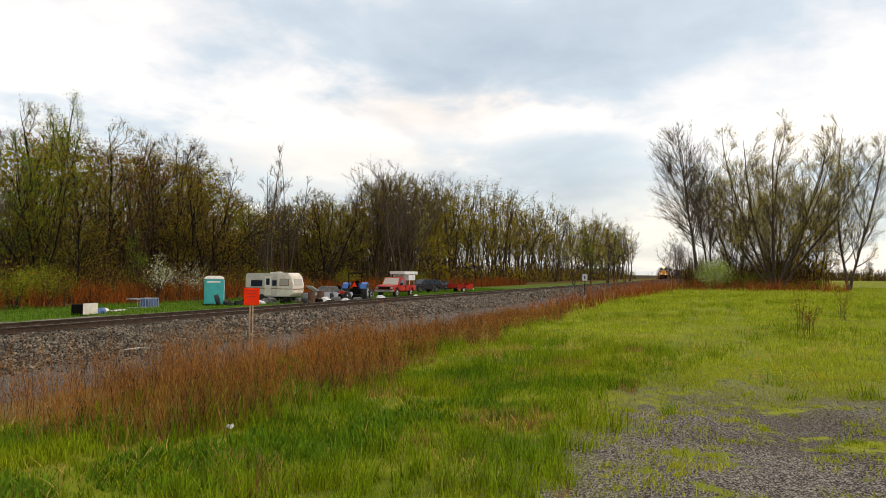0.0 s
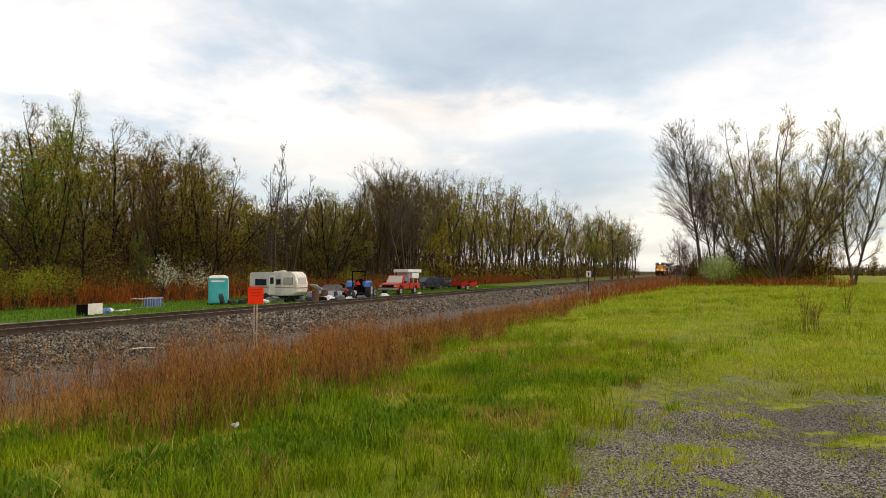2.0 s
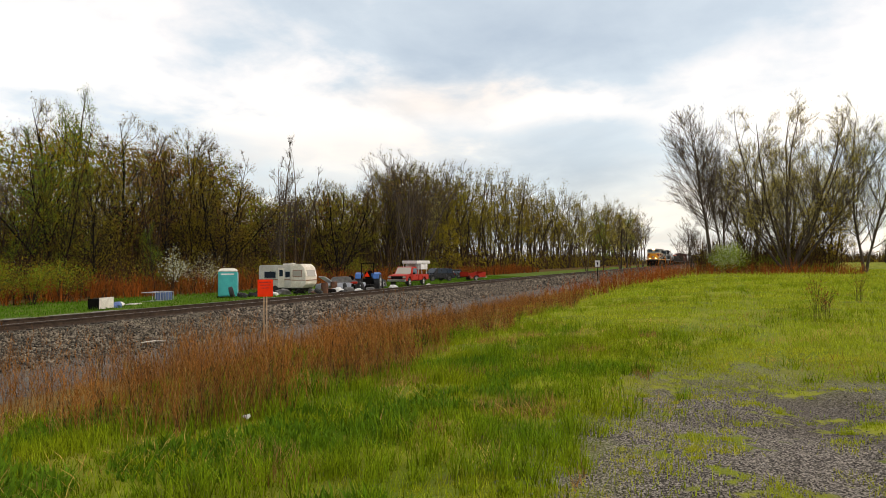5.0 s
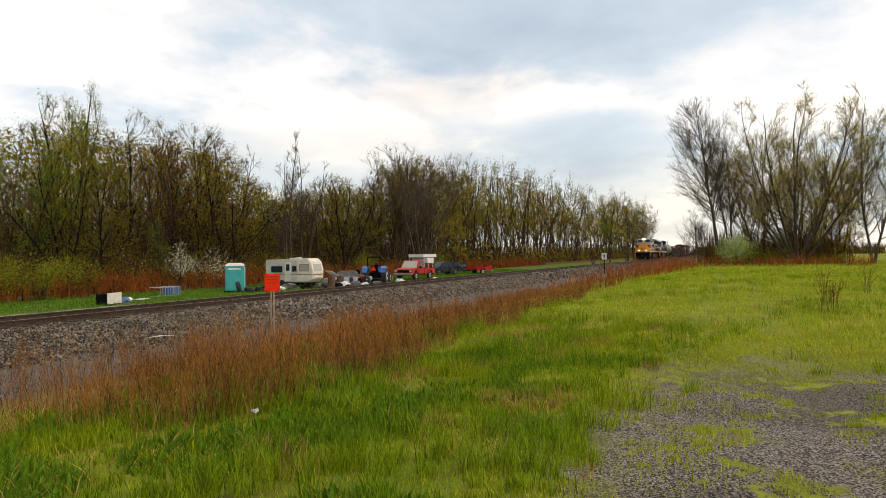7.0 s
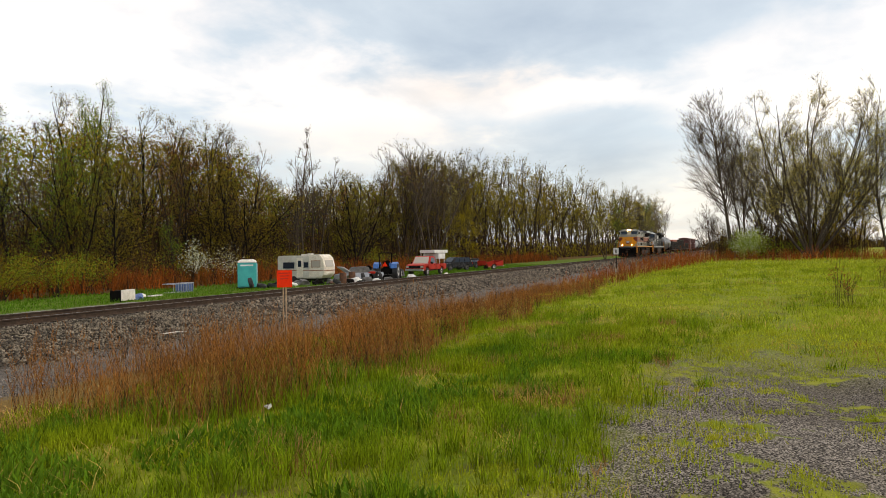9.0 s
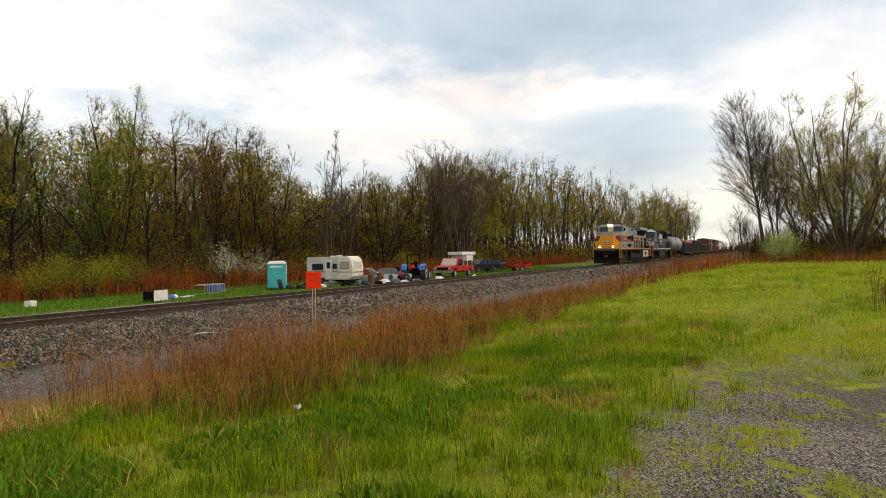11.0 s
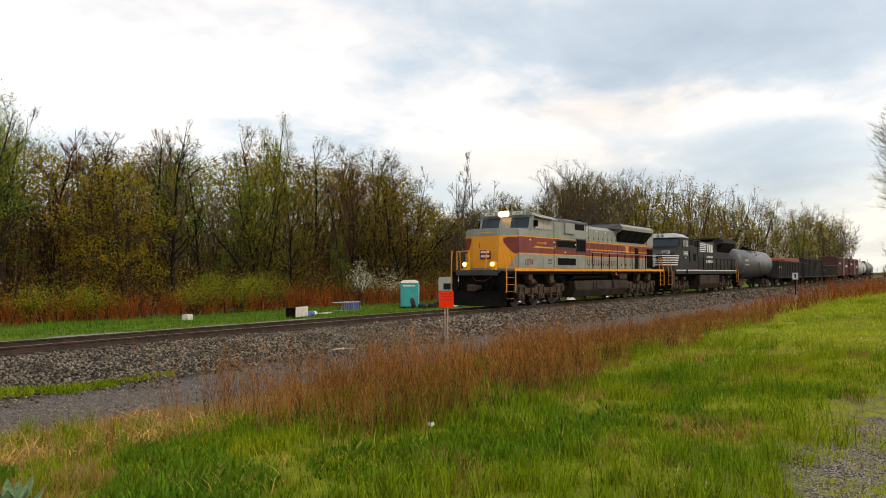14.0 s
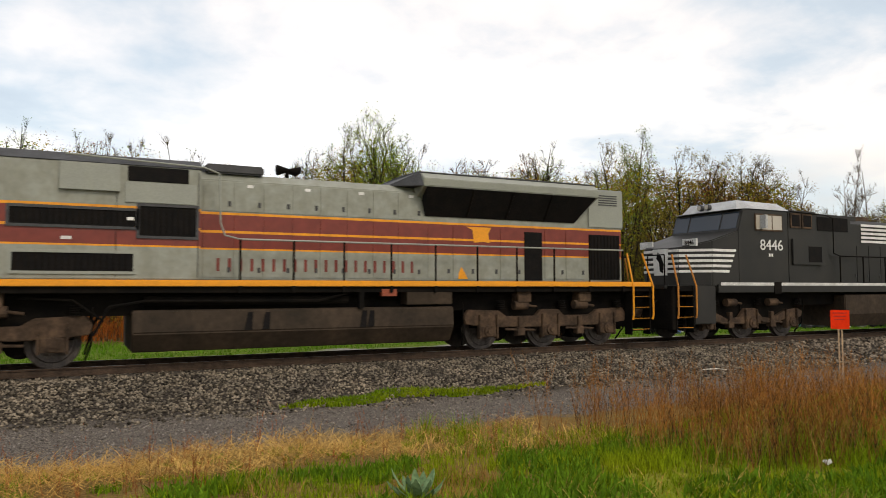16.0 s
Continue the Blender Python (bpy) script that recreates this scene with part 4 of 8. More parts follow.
def thicket(name, label, n, x0, x1, y0, y1, h0, h1, w, leaves, size, leafmat):
    x, y = scatter(n, x0, x1, y0, y1)
    v, t, q = blades(x, y, rng.uniform(h0, h1, n), w, 0.35)
    stuff(name, label, "undergrowth", v, t, q, [M["brush"]])
    x, y = scatter(leaves, x0, x1, y0, y1)
    z = ground_z(x, y) + h1 * rng.uniform(0.03, 0.85, leaves) * (0.55 + 0.45 * wave(x, y, 3.0))
    v, t = flecks(x, y, z, size * rng.uniform(0.5, 1.2, leaves))
    stuff("undergrowth_leaves", "small young leaves of the " + label, "undergrowth", v, t, None, [M[leafmat]])


thicket("undergrowth", "dense brown brush among the woodland trees", 14000, -27, 160, 49, 76, 1.5, 8.0, 0.055, 46000, 0.17, "leaf_olive")
thicket("undergrowth", "tall thin saplings crowding the woods", 7000, -27, 130, 52, 78, 5, 11, 0.065, 24000, 0.19, "leaf_olive")
thicket("undergrowth", "close young growth in the near woods", 3000, -27, 38, 53, 74, 6, 12, 0.06, 38000, 0.17, "leaf_olive")
thicket("undergrowth", "rust-brown young growth in the woods", 2000, -27, 90, 52, 70, 5, 11, 0.06, 28000, 0.16, "leaf_rust")
thicket("undergrowth", "olive-brown shrubs at the woodland edge", 5000, -27, 75, 44, 51, 1.2, 4.2, 0.035, 34000, 0.12, "leaf_olive")
thicket("undergrowth", "green shrubs at the foot of the woods", 5000, -27, 160, 46, 52, 0.8, 3.0, 0.035, 15000, 0.11, "leaf_green")
thicket("undergrowth", "far brush along the railway", 4000, 130, 480, 46, 64, 2, 8, 0.12, 16000, 0.42, "leaf_olive")
thicket("undergrowth", "brown brush under the clump of trees", 5000, 102, 135, -14, 4, 1.0, 6.5, 0.045, 16000, 0.13, "leaf_olive")
thicket("undergrowth", "fresh green bushes at the foot of the clump of trees", 900, 101, 108, -13, -1, 0.8, 3.2, 0.03, 9000, 0.10, "leaf_green")
thicket("undergrowth", "distant hedge across the fields", 5000, 420, 520, -150, 30, 3, 8, 0.3, 9000, 0.6, "leaf_olive")


def shrub(label, x, y, h, wide, n, mix, size=0.07, stems=26, thick=0.012):
    """A shrub of arching stems with leaves gathered along them."""
    t = thing("shrub", label, "shrub", pose(x, y, float(ground_z(x, y))))
    s, pts = Shape(), []
    for k in range(stems):
        a, r = random.uniform(0, 6.28), wide * random.uniform(0.2, 1.0)
        tip = Vector((math.cos(a) * r, math.sin(a) * r, h * random.uniform(0.55, 1.0) * (1 - 0.3 * (r / wide) ** 2)))
        mid = Vector((tip.x * 0.35, tip.y * 0.35, tip.z * 0.55))
        s.tube([(0.1 * math.cos(a), 0.1 * math.sin(a), -0.1), mid, tip], thick, 4)
        pts += [mid.lerp(tip, u) for u in (0.0, 0.3, 0.5, 0.7, 0.85, 1.0)]
    part("branchwork", s, M["bark"], t)
    pts = np.array(pts)
    for leafmat, share in mix:
        m = int(n * share)
        c = pts[rng.integers(0, len(pts), m)] + rng.normal(0, 0.13 * wide, (m, 3))
        v, tr = flecks(c[:, 0], c[:, 1], np.maximum(c[:, 2], 0.05), size * rng.uniform(0.5, 1.2, m))
        o = new("leaves" if "leaf" in leafmat else "blossom", fast_mesh("leaves", v, tr))
        o.data.materials.append(M[leafmat])
        o.parent = t
    return t


shrub("leafy green shrub with pale blossom at the field edge", 88, -0.1, 3.4, 2.5, 7000, [("leaf_green", 0.7), ("blossom", 0.28), ("leaf_lime", 0.2)], 0.085)
shrub("white-blossoming bush before the woods", 46.0, 41.0, 3.9, 1.2, 1500, [("blossom", 0.6), ("leaf_olive", 0.4)], 0.085)
shrub("spreading white-blossoming bush before the woods", 49.2, 41.0, 3.3, 2.6, 2000, [("blossom", 0.45), ("leaf_pale", 0.3)], 0.07)
for x, y, h, w in ((32.0, 39.2, 2.6, 2.4), (29.0, 40.0, 2.4, 2.2), (36.0, 41.5, 2.8, 2.2), (34, 45, 3.2, 1.8), (22.0, 40.5, 2.1, 2.0), (19.3, 40.5, 2.0, 1.8), (13.8, 41.5, 2.4, 2.2), (8.8, 42.5, 2.5, 2.0), (62, 42, 2.8, 1.8), (81, 43, 3.2, 2), (104, 43, 3.2, 2)):
    shrub("young green bush among the dead weeds", x, y, h, w, 3200, [("leaf_green", 0.4), ("leaf_olive", 0.6)], 0.07)
for x, y, h in ((21.6, -2.2, 1.5), (31.0, -4.6, 1.3), (23.0, -2.6, 1.1)):
    shrub("leafless reddish sapling in the field", x, y, h, 0.5, 220, [("leaf_rust", 1.0)], 0.03, 14, 0.004)


def canopy(n, x0, x1, y0, y1, kinds, size=0.18, share=1.0):
    """Loose young foliage that fills the woods between the stems, up to the skyline."""
    x, y = scatter(n, x0, x1, y0, y1)
    d = np.hypot(x, y)
    top = (1.65 + d * np.interp(np.degrees(np.arctan2(x, y)), SKY_AZ, SKY_TAN)) * (0.86 + 0.09 * wave(x, y, 2.3, 3.0)) * share
    z = ground_z(x, y) + top * rng.uniform(0.12, 1.0, n) ** 0.8
    field = wave(x, y * 0.4, 4.0, 1.5) + rng.normal(0, 0.25, n)
    edges = np.quantile(field, np.linspace(0, 1, len(kinds) + 1))
    for k, leafmat in enumerate(kinds):
        m = (field >= edges[k]) & (field <= edges[k + 1])
        v, t = flecks(x[m], y[m], z[m], size * rng.uniform(0.4, 1.2, m.sum()))
        stuff("woodland_foliage", "young " + M[leafmat].name.replace("_", " ") + " filling the woods", "foliage", v, t, None, [M[leafmat]])


canopy(170000, -27, 62, 50, 76, ["leaf_rust", "leaf_olive", "leaf_green", "leaf_olive", "leaf_rust", "leaf_gold"], 0.105)
canopy(80000, 62, 150, 52, 78, ["leaf_olive", "leaf_rust", "leaf_olive", "leaf_green"], 0.15)
canopy(70000, -12, 56, 58, 78, ["leaf_olive", "leaf_green", "leaf_olive"], 0.16, 0.95)
canopy(46000, -34, 150, 76, 92, ["leaf_olive", "leaf_rust", "leaf_olive"], 0.34, 0.9)
# ---- the train: each vehicle is drawn from its front end at x = 0, rail top z = 0 ----
WHEELS = []      # (wheelset, axle x, radius)


def wheelset(parent, x, r=0.53):
    s = Shape()
    for side in (-1, 1):
        y = side * 0.72
        s.cyl((0, y - 0.065, 0), (0, y + 0.065, 0), r, 24)
        s.cyl((0, y - side * 0.066, 0), (0, y - side * 0.09, 0), r + 0.025, 24)
        s.cyl((0, y + side * 0.066, 0), (0, y + side * 0.085, 0), r * 0.8, 20, r * 0.76)
        s.cyl((0, y + side * 0.085, 0), (0, y + side * 0.12, 0), r * 0.3, 10)
        for k in range(6):
            a = k * math.pi / 3
            s.cyl((math.cos(a) * r * 0.52, y + side * 0.08, math.sin(a) * r * 0.52), (math.cos(a) * r * 0.52, y + side * 0.1, math.sin(a) * r * 0.52), 0.04, 6)
    s.cyl((0, -0.7, 0), (0, 0.7, 0), 0.09, 10)
    ob = part("wheelset", s, M["wheel"], parent)
    ob.matrix_basis = pose(x, 0, r)
    WHEELS.append((ob, x, r))
    return ob


def six_wheel_truck(parent, axles, swoop=False):
    """A three-axle locomotive truck: side frames, journal boxes, springs, brake cylinders."""
    a, b, c = axles
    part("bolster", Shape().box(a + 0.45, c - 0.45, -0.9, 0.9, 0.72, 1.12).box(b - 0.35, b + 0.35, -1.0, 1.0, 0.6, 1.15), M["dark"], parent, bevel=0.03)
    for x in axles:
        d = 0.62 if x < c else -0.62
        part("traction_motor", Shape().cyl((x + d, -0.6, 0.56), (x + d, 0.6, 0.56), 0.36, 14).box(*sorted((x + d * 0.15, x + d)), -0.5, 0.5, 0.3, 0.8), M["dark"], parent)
    for side in (-1, 1):
        y0, y1 = sorted((side * 1.02, side * 1.17))
        top = [(a - 0.75, 0.95), (a - 0.6, 1.12), (a + 0.35, 1.08), (a + 0.6, 0.92), (b - 0.5, 0.92), (b - 0.3, 1.10), (b + 0.3, 1.10), (b + 0.5, 0.92), (c - 0.6, 0.92), (c - 0.35, 1.08), (c + 0.6, 1.12), (c + 0.75, 0.95)]
        low = [(c + 0.7, 0.72), (c + 0.25, 0.66), (c - 0.45, 0.62), (b + 0.45, 0.60), (b - 0.45, 0.60), (a + 0.45, 0.62), (a - 0.25, 0.66), (a - 0.7, 0.72)]
        if swoop:
            top = [(a - 0.6, 0.9), (a - 0.35, 1.0), (a + 0.35, 0.9), (a + 0.95, 0.66), (b - 0.55, 0.72), (b - 0.25, 1.02), (b + 0.25, 1.02), (b + 0.55, 0.72), (c - 0.95, 0.66), (c - 0.35, 0.9), (c + 0.35, 1.0), (c + 0.6, 0.9)]
            low = [(c + 0.55, 0.7), (c - 0.3, 0.62), (c - 0.95, 0.45), (b + 0.5, 0.5), (b - 0.5, 0.5), (a + 0.95, 0.45), (a + 0.3, 0.62), (a - 0.55, 0.7)]
        f = part("truck_frame", Shape().prism(top + low, "y", y0, y1), M["brown"], parent, "dusty cast side frame", bevel=0.02)
        for x in axles:
            yo = side * 1.17
            s = Shape().cyl((x, side * 0.8, 0.53), (x, side * 1.27, 0.53), 0.16, 14)
            s.cyl((x, side * 1.27, 0.53), (x, side * 1.31, 0.53), 0.09, 8)
            s.box(x - 0.23, x + 0.23, *sorted((side * 1.0, side * 1.22)), 0.36, 0.66)
            s.box(x - 0.30, x - 0.24, *sorted((side * 1.05, side * 1.24)), 0.32, 0.98)
            s.box(x + 0.24, x + 0.30, *sorted((side * 1.05, side * 1.24)), 0.32, 0.98)
            part("journal_box", s, M["brown"], f, bevel=0.015)
            s = Shape()
            for k in range(5):
                s.cyl((x + 0.42, side * 1.13, 1.12 + 0.05 * k), (x + 0.42, side * 1.13, 1.145 + 0.05 * k), 0.12, 10)
            part("coil_spring", s, M["dark"], f)
        for x in ((a + b) / 2, (b + c) / 2):
            s = Shape().cyl((x - 0.24, side * 1.22, 1.22), (x + 0.2, side * 1.22, 1.22), 0.13, 12)
            s.cyl((x + 0.2, side * 1.22, 1.22), (x + 0.5, side * 1.22, 1.18), 0.035, 8)
            part("brake_cylinder", s, M["brown"], f)
            s = Shape().tube([(x - 0.5, side * 1.2, 0.56), (x + 0.5, side * 1.2, 0.52)], 0.035, 6)
            s.box(x - 0.12, x + 0.12, *sorted((side * 1.05, side * 1.25)), 0.38, 0.60).box(x - 0.07, x + 0.07, *sorted((side * 1.1, side * 1.24)), 0.6, 0.9)
            part("brake_rigging", s, M["brown"], f, bevel=0.01)
        part("sand_pipe", Shape().tube([(a - 0.75, side * 1.1, 1.3), (a - 0.72, side * 1.05, 0.5), (a - 0.62, side * 0.8, 0.15)], 0.025), M["dark"], f)
        part("sand_pipe", Shape().tube([(c + 0.75, side * 1.1, 1.3), (c + 0.72, side * 1.05, 0.5), (c + 0.62, side * 0.8, 0.15)], 0.025), M["dark"], f)
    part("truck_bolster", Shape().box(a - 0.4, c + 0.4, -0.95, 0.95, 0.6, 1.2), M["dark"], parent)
    for x in axles:
        wheelset(parent, x)


def steps_and_rails(parent, x0, x1, side, colour):
    """End steps between x0 and x1 with their two bent handrails."""
    y = side * 1.5
    for x in (x0, x1 - 0.03):
        part("step_side", Shape().box(x, x + 0.03, *sorted((y - side * 0.02, y - side * 0.34)), 0.3, 1.72), M["dark"], parent, bevel=0.006)
    for k in range(4):
        z = 0.42 + 0.33 * k
        st = part("end_step", Shape().box(x0 + 0.03, x1 - 0.03, *sorted((y, y - side * 0.32)), z, z + 0.035), M["dark"], parent, bevel=0.006)
        part("step_edge", Shape().box(x0 + 0.06, x1 - 0.06, *sorted((y + side * 0.004, y - side * 0.03)), z + 0.036, z + 0.046), M["yellow"], st, "yellow step edge")
    for xa in (x0 - 0.0, x1 + 0.02):
        d = -0.1 if xa < (x0 + x1) / 2 else -0.28
        pts = [(xa + 0.0, y + side * 0.03, 0.75), (xa + 0.02, y + side * 0.05, 0.9), (xa + 0.02, y + side * 0.05, 1.75), (xa + d * 0.35, y, 2.15), (xa + d, y - side * 0.08, 2.75)]
        part("step_handrail", Shape().tube(pts, 0.028, 8), colour, parent, "yellow grab rail")


def handrail(parent, xs, side, y, top, material, base=1.74):
    for x in xs:
        part("stanchion", Shape().cyl((x, side * y, base - 0.16), (x, side * y, top), 0.026, 8).box(x - 0.04, x + 0.04, *sorted((side * (y + 0.005), side * (y + 0.035))), base - 0.14, base + 0.08), M["dark"], parent)
    part("handrail", Shape().cyl((xs[0], side * y, top), (xs[-1], side * y, top), 0.024, 8), material, parent)


def bars(name, x0, x1, z0, z1, n, side, y, material, parent, gap=0.35):
    """Plain bars in place of lettering."""
    w = (x1 - x0) / n
    for k in range(n):
        a = x0 + k * w
        part(name, Shape().box(a, a + w * (1 - gap), *sorted((side * y, side * (y + 0.006))), z0, z1), material, parent)


def nose_block(x0, x1, zf, zr, half, front_half, inset):
    """A wide nose: plan with cut corners, top falling towards the front."""
    plan = [(x0, -front_half), (x0 + inset, -half), (x1, -half), (x1, half), (x0 + inset, half), (x0, front_half)]
    low = [(x, y, 1.76) for x, y in plan]
    high = [(x, y, zf + (zr - zf) * (x - x0) / (x1 - x0)) for x, y in plan]
    return Shape().loft(low, high)


def locomotive_grey():
    L = thing("diesel_locomotive", "grey, maroon and yellow diesel locomotive with lit headlamps, leading the train", "locomotive")
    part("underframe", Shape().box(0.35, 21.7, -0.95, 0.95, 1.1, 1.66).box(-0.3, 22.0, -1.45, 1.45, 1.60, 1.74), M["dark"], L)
    for s in (-1, 1):
        part("side_sill", Shape().box(0.55, 21.9, *sorted((s * 1.46, s * 1.54)), 1.745, 1.885), M["yellow"], L, "yellow side sill", bevel=0.01)
    # nose and cab
    nose = part("nose", nose_block(0.40, 2.2, 3.82, 3.80, 1.5, 0.72, 0.5), M["grey"], L, "grey nose with yellow front and maroon flashes", bevel=0.07)
    yf = 0.78
    part("nose_front", Shape().prism([(-0.72, 1.9), (0.72, 1.9), (0.72, 3.44), (-0.72, 3.44)], "x", 0.37, 0.395), M["yellow"], nose, bevel=0.01)
    for s in (-1, 1):
        # corner faces between the front and the side, 3 mm proud
        def corner(u, z, off=0.006):
            return (0.40 + 0.5 * u - 0.84 * off, s * (0.72 + 0.78 * u + 0.54 * off), z)
        def plate(pts, off, thick):
            sh = Shape()
            return sh.loft([corner(u, z, off) for u, z in pts], [corner(u, z, off + thick) for u, z in pts])
        part("corner_panel", plate([(0.0, 1.9), (1.0, 1.9), (1.0, 3.45), (0.0, 3.45)], 0.002, 0.004), M["yellow"], nose)
        part("maroon_flash", plate([(0.22, 3.32), (0.45, 3.38), (1.0, 3.38), (1.0, 2.64), (0.85, 2.58), (0.6, 2.72), (0.4, 2.95), (0.24, 3.15)], 0.008, 0.004), M["maroon"], nose, "curved maroon flash")
        part("grey_flash", plate([(0.5, 1.95), (1.0, 1.95), (1.0, 2.56), (0.86, 2.5), (0.66, 2.3)], 0.008, 0.004), M["grey"], nose)
        part("nose_side", Shape().box(0.92, 2.2, *sorted((s * 1.502, s * 1.512)), 1.89, 3.72), M["cab"], nose)
        part("yellow_trim", plate([(0.2, 3.38), (1.0, 3.40), (1.0, 3.46), (0.2, 3.46)], 0.009, 0.004), M["yellow"], nose)
    part("nose_plate", Shape().box(0.32, 0.365, -0.3, 0.3, 2.32, 2.76), M["maroon"], nose, "maroon plate with white lettering bars", bevel=0.01)
    for k, z in enumerate((2.62, 2.42)):
        part("plate_lettering", Shape().box(0.314, 0.322, -0.24, 0.24, z, z + 0.1), M["white"], nose)
    part("nose_door_handle", Shape().tube([(0.36, 0.35, 3.1), (0.33, 0.35, 3.0), (0.36, 0.35, 2.9)], 0.015), M["dark"], nose)
    part("brow_rail", Shape().tube([(0.38, -0.4, 3.55), (0.31, -0.4, 3.6), (0.31, 0.4, 3.6), (0.38, 0.4, 3.55)], 0.016), M["yellow"], nose)
    for s in (-1, 1):
        dl = part("ditch_light", Shape().cyl((-0.3, s * 0.78, 2.08), (-0.09, s * 0.78, 2.08), 0.13, 16).box(-0.25, -0.05, s * 0.78 - 0.1, s * 0.78 + 0.1, 1.78, 2.0), M["yellow"], L)
        part("lens", Shape().cyl((-0.325, s * 0.78, 2.08), (-0.301, s * 0.78, 2.08), 0.085, 16), M["lamp"], dl, "glowing warm lens")
    cab = part("cab", Shape().prism([(2.15, 1.89), (2.15, 3.84), (2.36, 4.52), (4.66, 4.44), (4.66, 1.89)], "y", -1.5, 1.5), M["cab"], L, "grey cab side with maroon band", bevel=0.03)
    ring = lambda x, z, h, y: [(x, -y, z), (x, -y + 0.02, z + h * 0.5), (x, -y + 0.45, z + h), (x, y - 0.45, z + h), (x, y - 0.02, z + h * 0.5), (x, y, z)]
    part("cab_roof", Shape().loft(ring(2.28, 4.50, 0.26, 1.52), ring(4.68, 4.42, 0.22, 1.52)), M["grey"], cab, "grey roof with cut edges", bevel=0.02)
    part("roof_hatch", Shape().box(2.9, 4.4, -0.55, 0.55, 4.66, 4.74), M["roof"], cab, bevel=0.02)
    def slant(x, z):       # a point on the windscreen plane
        return x + (z - 3.84) * 0.31
    for y0, y1 in ((-1.36, -0.34), (0.34, 1.36)):
        a = [(slant(2.15, 3.9) - 0.012, y0, 3.9), (slant(2.15, 3.9) - 0.012, y1, 3.9), (slant(2.15, 4.42) - 0.012, y1, 4.42), (slant(2.15, 4.42) - 0.012, y0, 4.42)]
        wd = part("windscreen", Shape().loft(a, [(x + 0.02, y, z) for x, y, z in a]), M["glassm"], cab, "dark windscreen pane")
        part("wiper", Shape().tube([(2.2, (y0 + y1) / 2, 4.5), (2.16, (y0 + y1) / 2 + 0.2, 4.1)], 0.012, 5), M["dark"], wd)
    nb = part("number_board", Shape().box(2.1, 2.42, -1.18, -0.42, 4.52, 4.76).box(2.1, 2.42, 0.42, 1.18, 4.52, 4.76).box(2.12, 2.42, -0.42, 0.42, 4.5, 4.74), M["grey"], cab, "headlamp housing with number boards", bevel=0.02)
    for y in (-0.8, 0.8):
        part("board_face", Shape().box(2.09, 2.098, y - 0.3, y + 0.3, 4.56, 4.72), M["white"], nb)
        words("number", "1074", 0.17, pose(2.088, y, 4.58, 90, 0, -90), M["dark"], nb)
    for y in (-0.14, 0.14):
        part("headlight", Shape().cyl((2.09, y, 4.62), (2.14, y, 4.62), 0.14, 16), M["lamp"], nb, "glowing twin headlamp")
    for s in (-1, 1):
        yy = (s * 1.5, s * 1.53)
        w = part("side_window", Shape().box(2.55, 4.42, *sorted(yy), 3.84, 4.4), M["grey"], cab, "side window frame", bevel=0.008)
        for xa, xb, mm in ((2.6, 2.92, "glassl"), (2.96, 3.42, "glassl"), (3.46, 3.9, "glassl"), (3.94, 4.36, "glassl")):
            part("pane", Shape().box(xa, xb, *sorted((s * 1.531, s * 1.538)), 3.9, 4.34), M[mm], w)
        a = [(2.5, s * 1.5, 4.5), (4.5, s * 1.5, 4.46), (4.5, s * 1.82, 4.36), (2.5, s * 1.82, 4.40)]
        part("sunshade", Shape().loft(a, [(x, y, z + 0.03) for x, y, z in a]), M["paleroof"], cab)
        part("mirror", Shape().box(2.44, 2.5, *sorted((s * 1.5, s * 1.72)), 3.95, 4.28), M["dark"], cab, bevel=0.01)
        part("side_door", Shape().box(3.5, 4.6, *sorted((s * 1.5, s * 1.512)), 1.95, 2.5).box(3.95, 4.4, *sorted((s * 1.51, s * 1.525)), 2.1, 2.4), M["grey"], cab, "louvred side panel", bevel=0.005)
        for k in range(4):
            part("louvre", Shape().box(3.98, 4.36, *sorted((s * 1.525, s * 1.54)), 2.13 + 0.07 * k, 2.16 + 0.07 * k), M["roof"], cab)
        if s < 0:
            words("number", "1074", 0.46, pose(1.95, -1.514, 2.02, 90), M["maroon"], cab)
        else:
            words("number", "1074", 0.46, pose(1.95, 1.514, 2.02, 90, 0, 180), M["maroon"], cab)
        zig = Shape()
        for d in (-1, 1):
            for k in range(3):
                cx = 3.35 + d * (0.34 + 0.09 * k)
                zig.prism([(cx, 3.1 + 0.08 * (k % 2)), (cx + d * 0.14, 3.2), (cx + d * 0.02, 3.22 - 0.05 * k), (cx - d * 0.06, 3.15)], "y", *sorted((s * 1.5, s * 1.507)))
        part("emblem", zig, M["yellow"], cab, "yellow lightning emblem")
        words("emblem_lettering", "RADIO", 0.17, pose(3.35, s * 1.507, 3.1, 90, 0, 0 if s < 0 else 180), M["yellow"], cab)
        part("swoosh", Shape().prism([(2.35, 2.92), (2.7, 3.0), (2.8, 2.99), (4.66, 2.97), (4.66, 2.91)], "y", *sorted((s * 1.5, s * 1.508))), M["yellow"], cab)
        for k in range(3):
            part("warning_label", Shape().box(2.0 + k * 2.6, 2.14 + k * 2.6, *sorted((s * 1.513, s * 1.517)), 3.26 - 0.05 * k, 3.33 - 0.05 * k), M["white"], cab)
    # equipment cabinet behind the cab
    box = part("equipment_cabinet", Shape().box(4.68, 8.72, -1.48, 1.48, 1.89, 4.36), M["hood"], L, "full-width cabinet with grilles", bevel=0.02)
    part("cabinet_roof", Shape().prism([(-1.5, 4.36), (1.5, 4.36), (1.1, 4.6), (-1.1, 4.6)], "x", 4.72, 8.76), M["roof"], box, bevel=0.02)
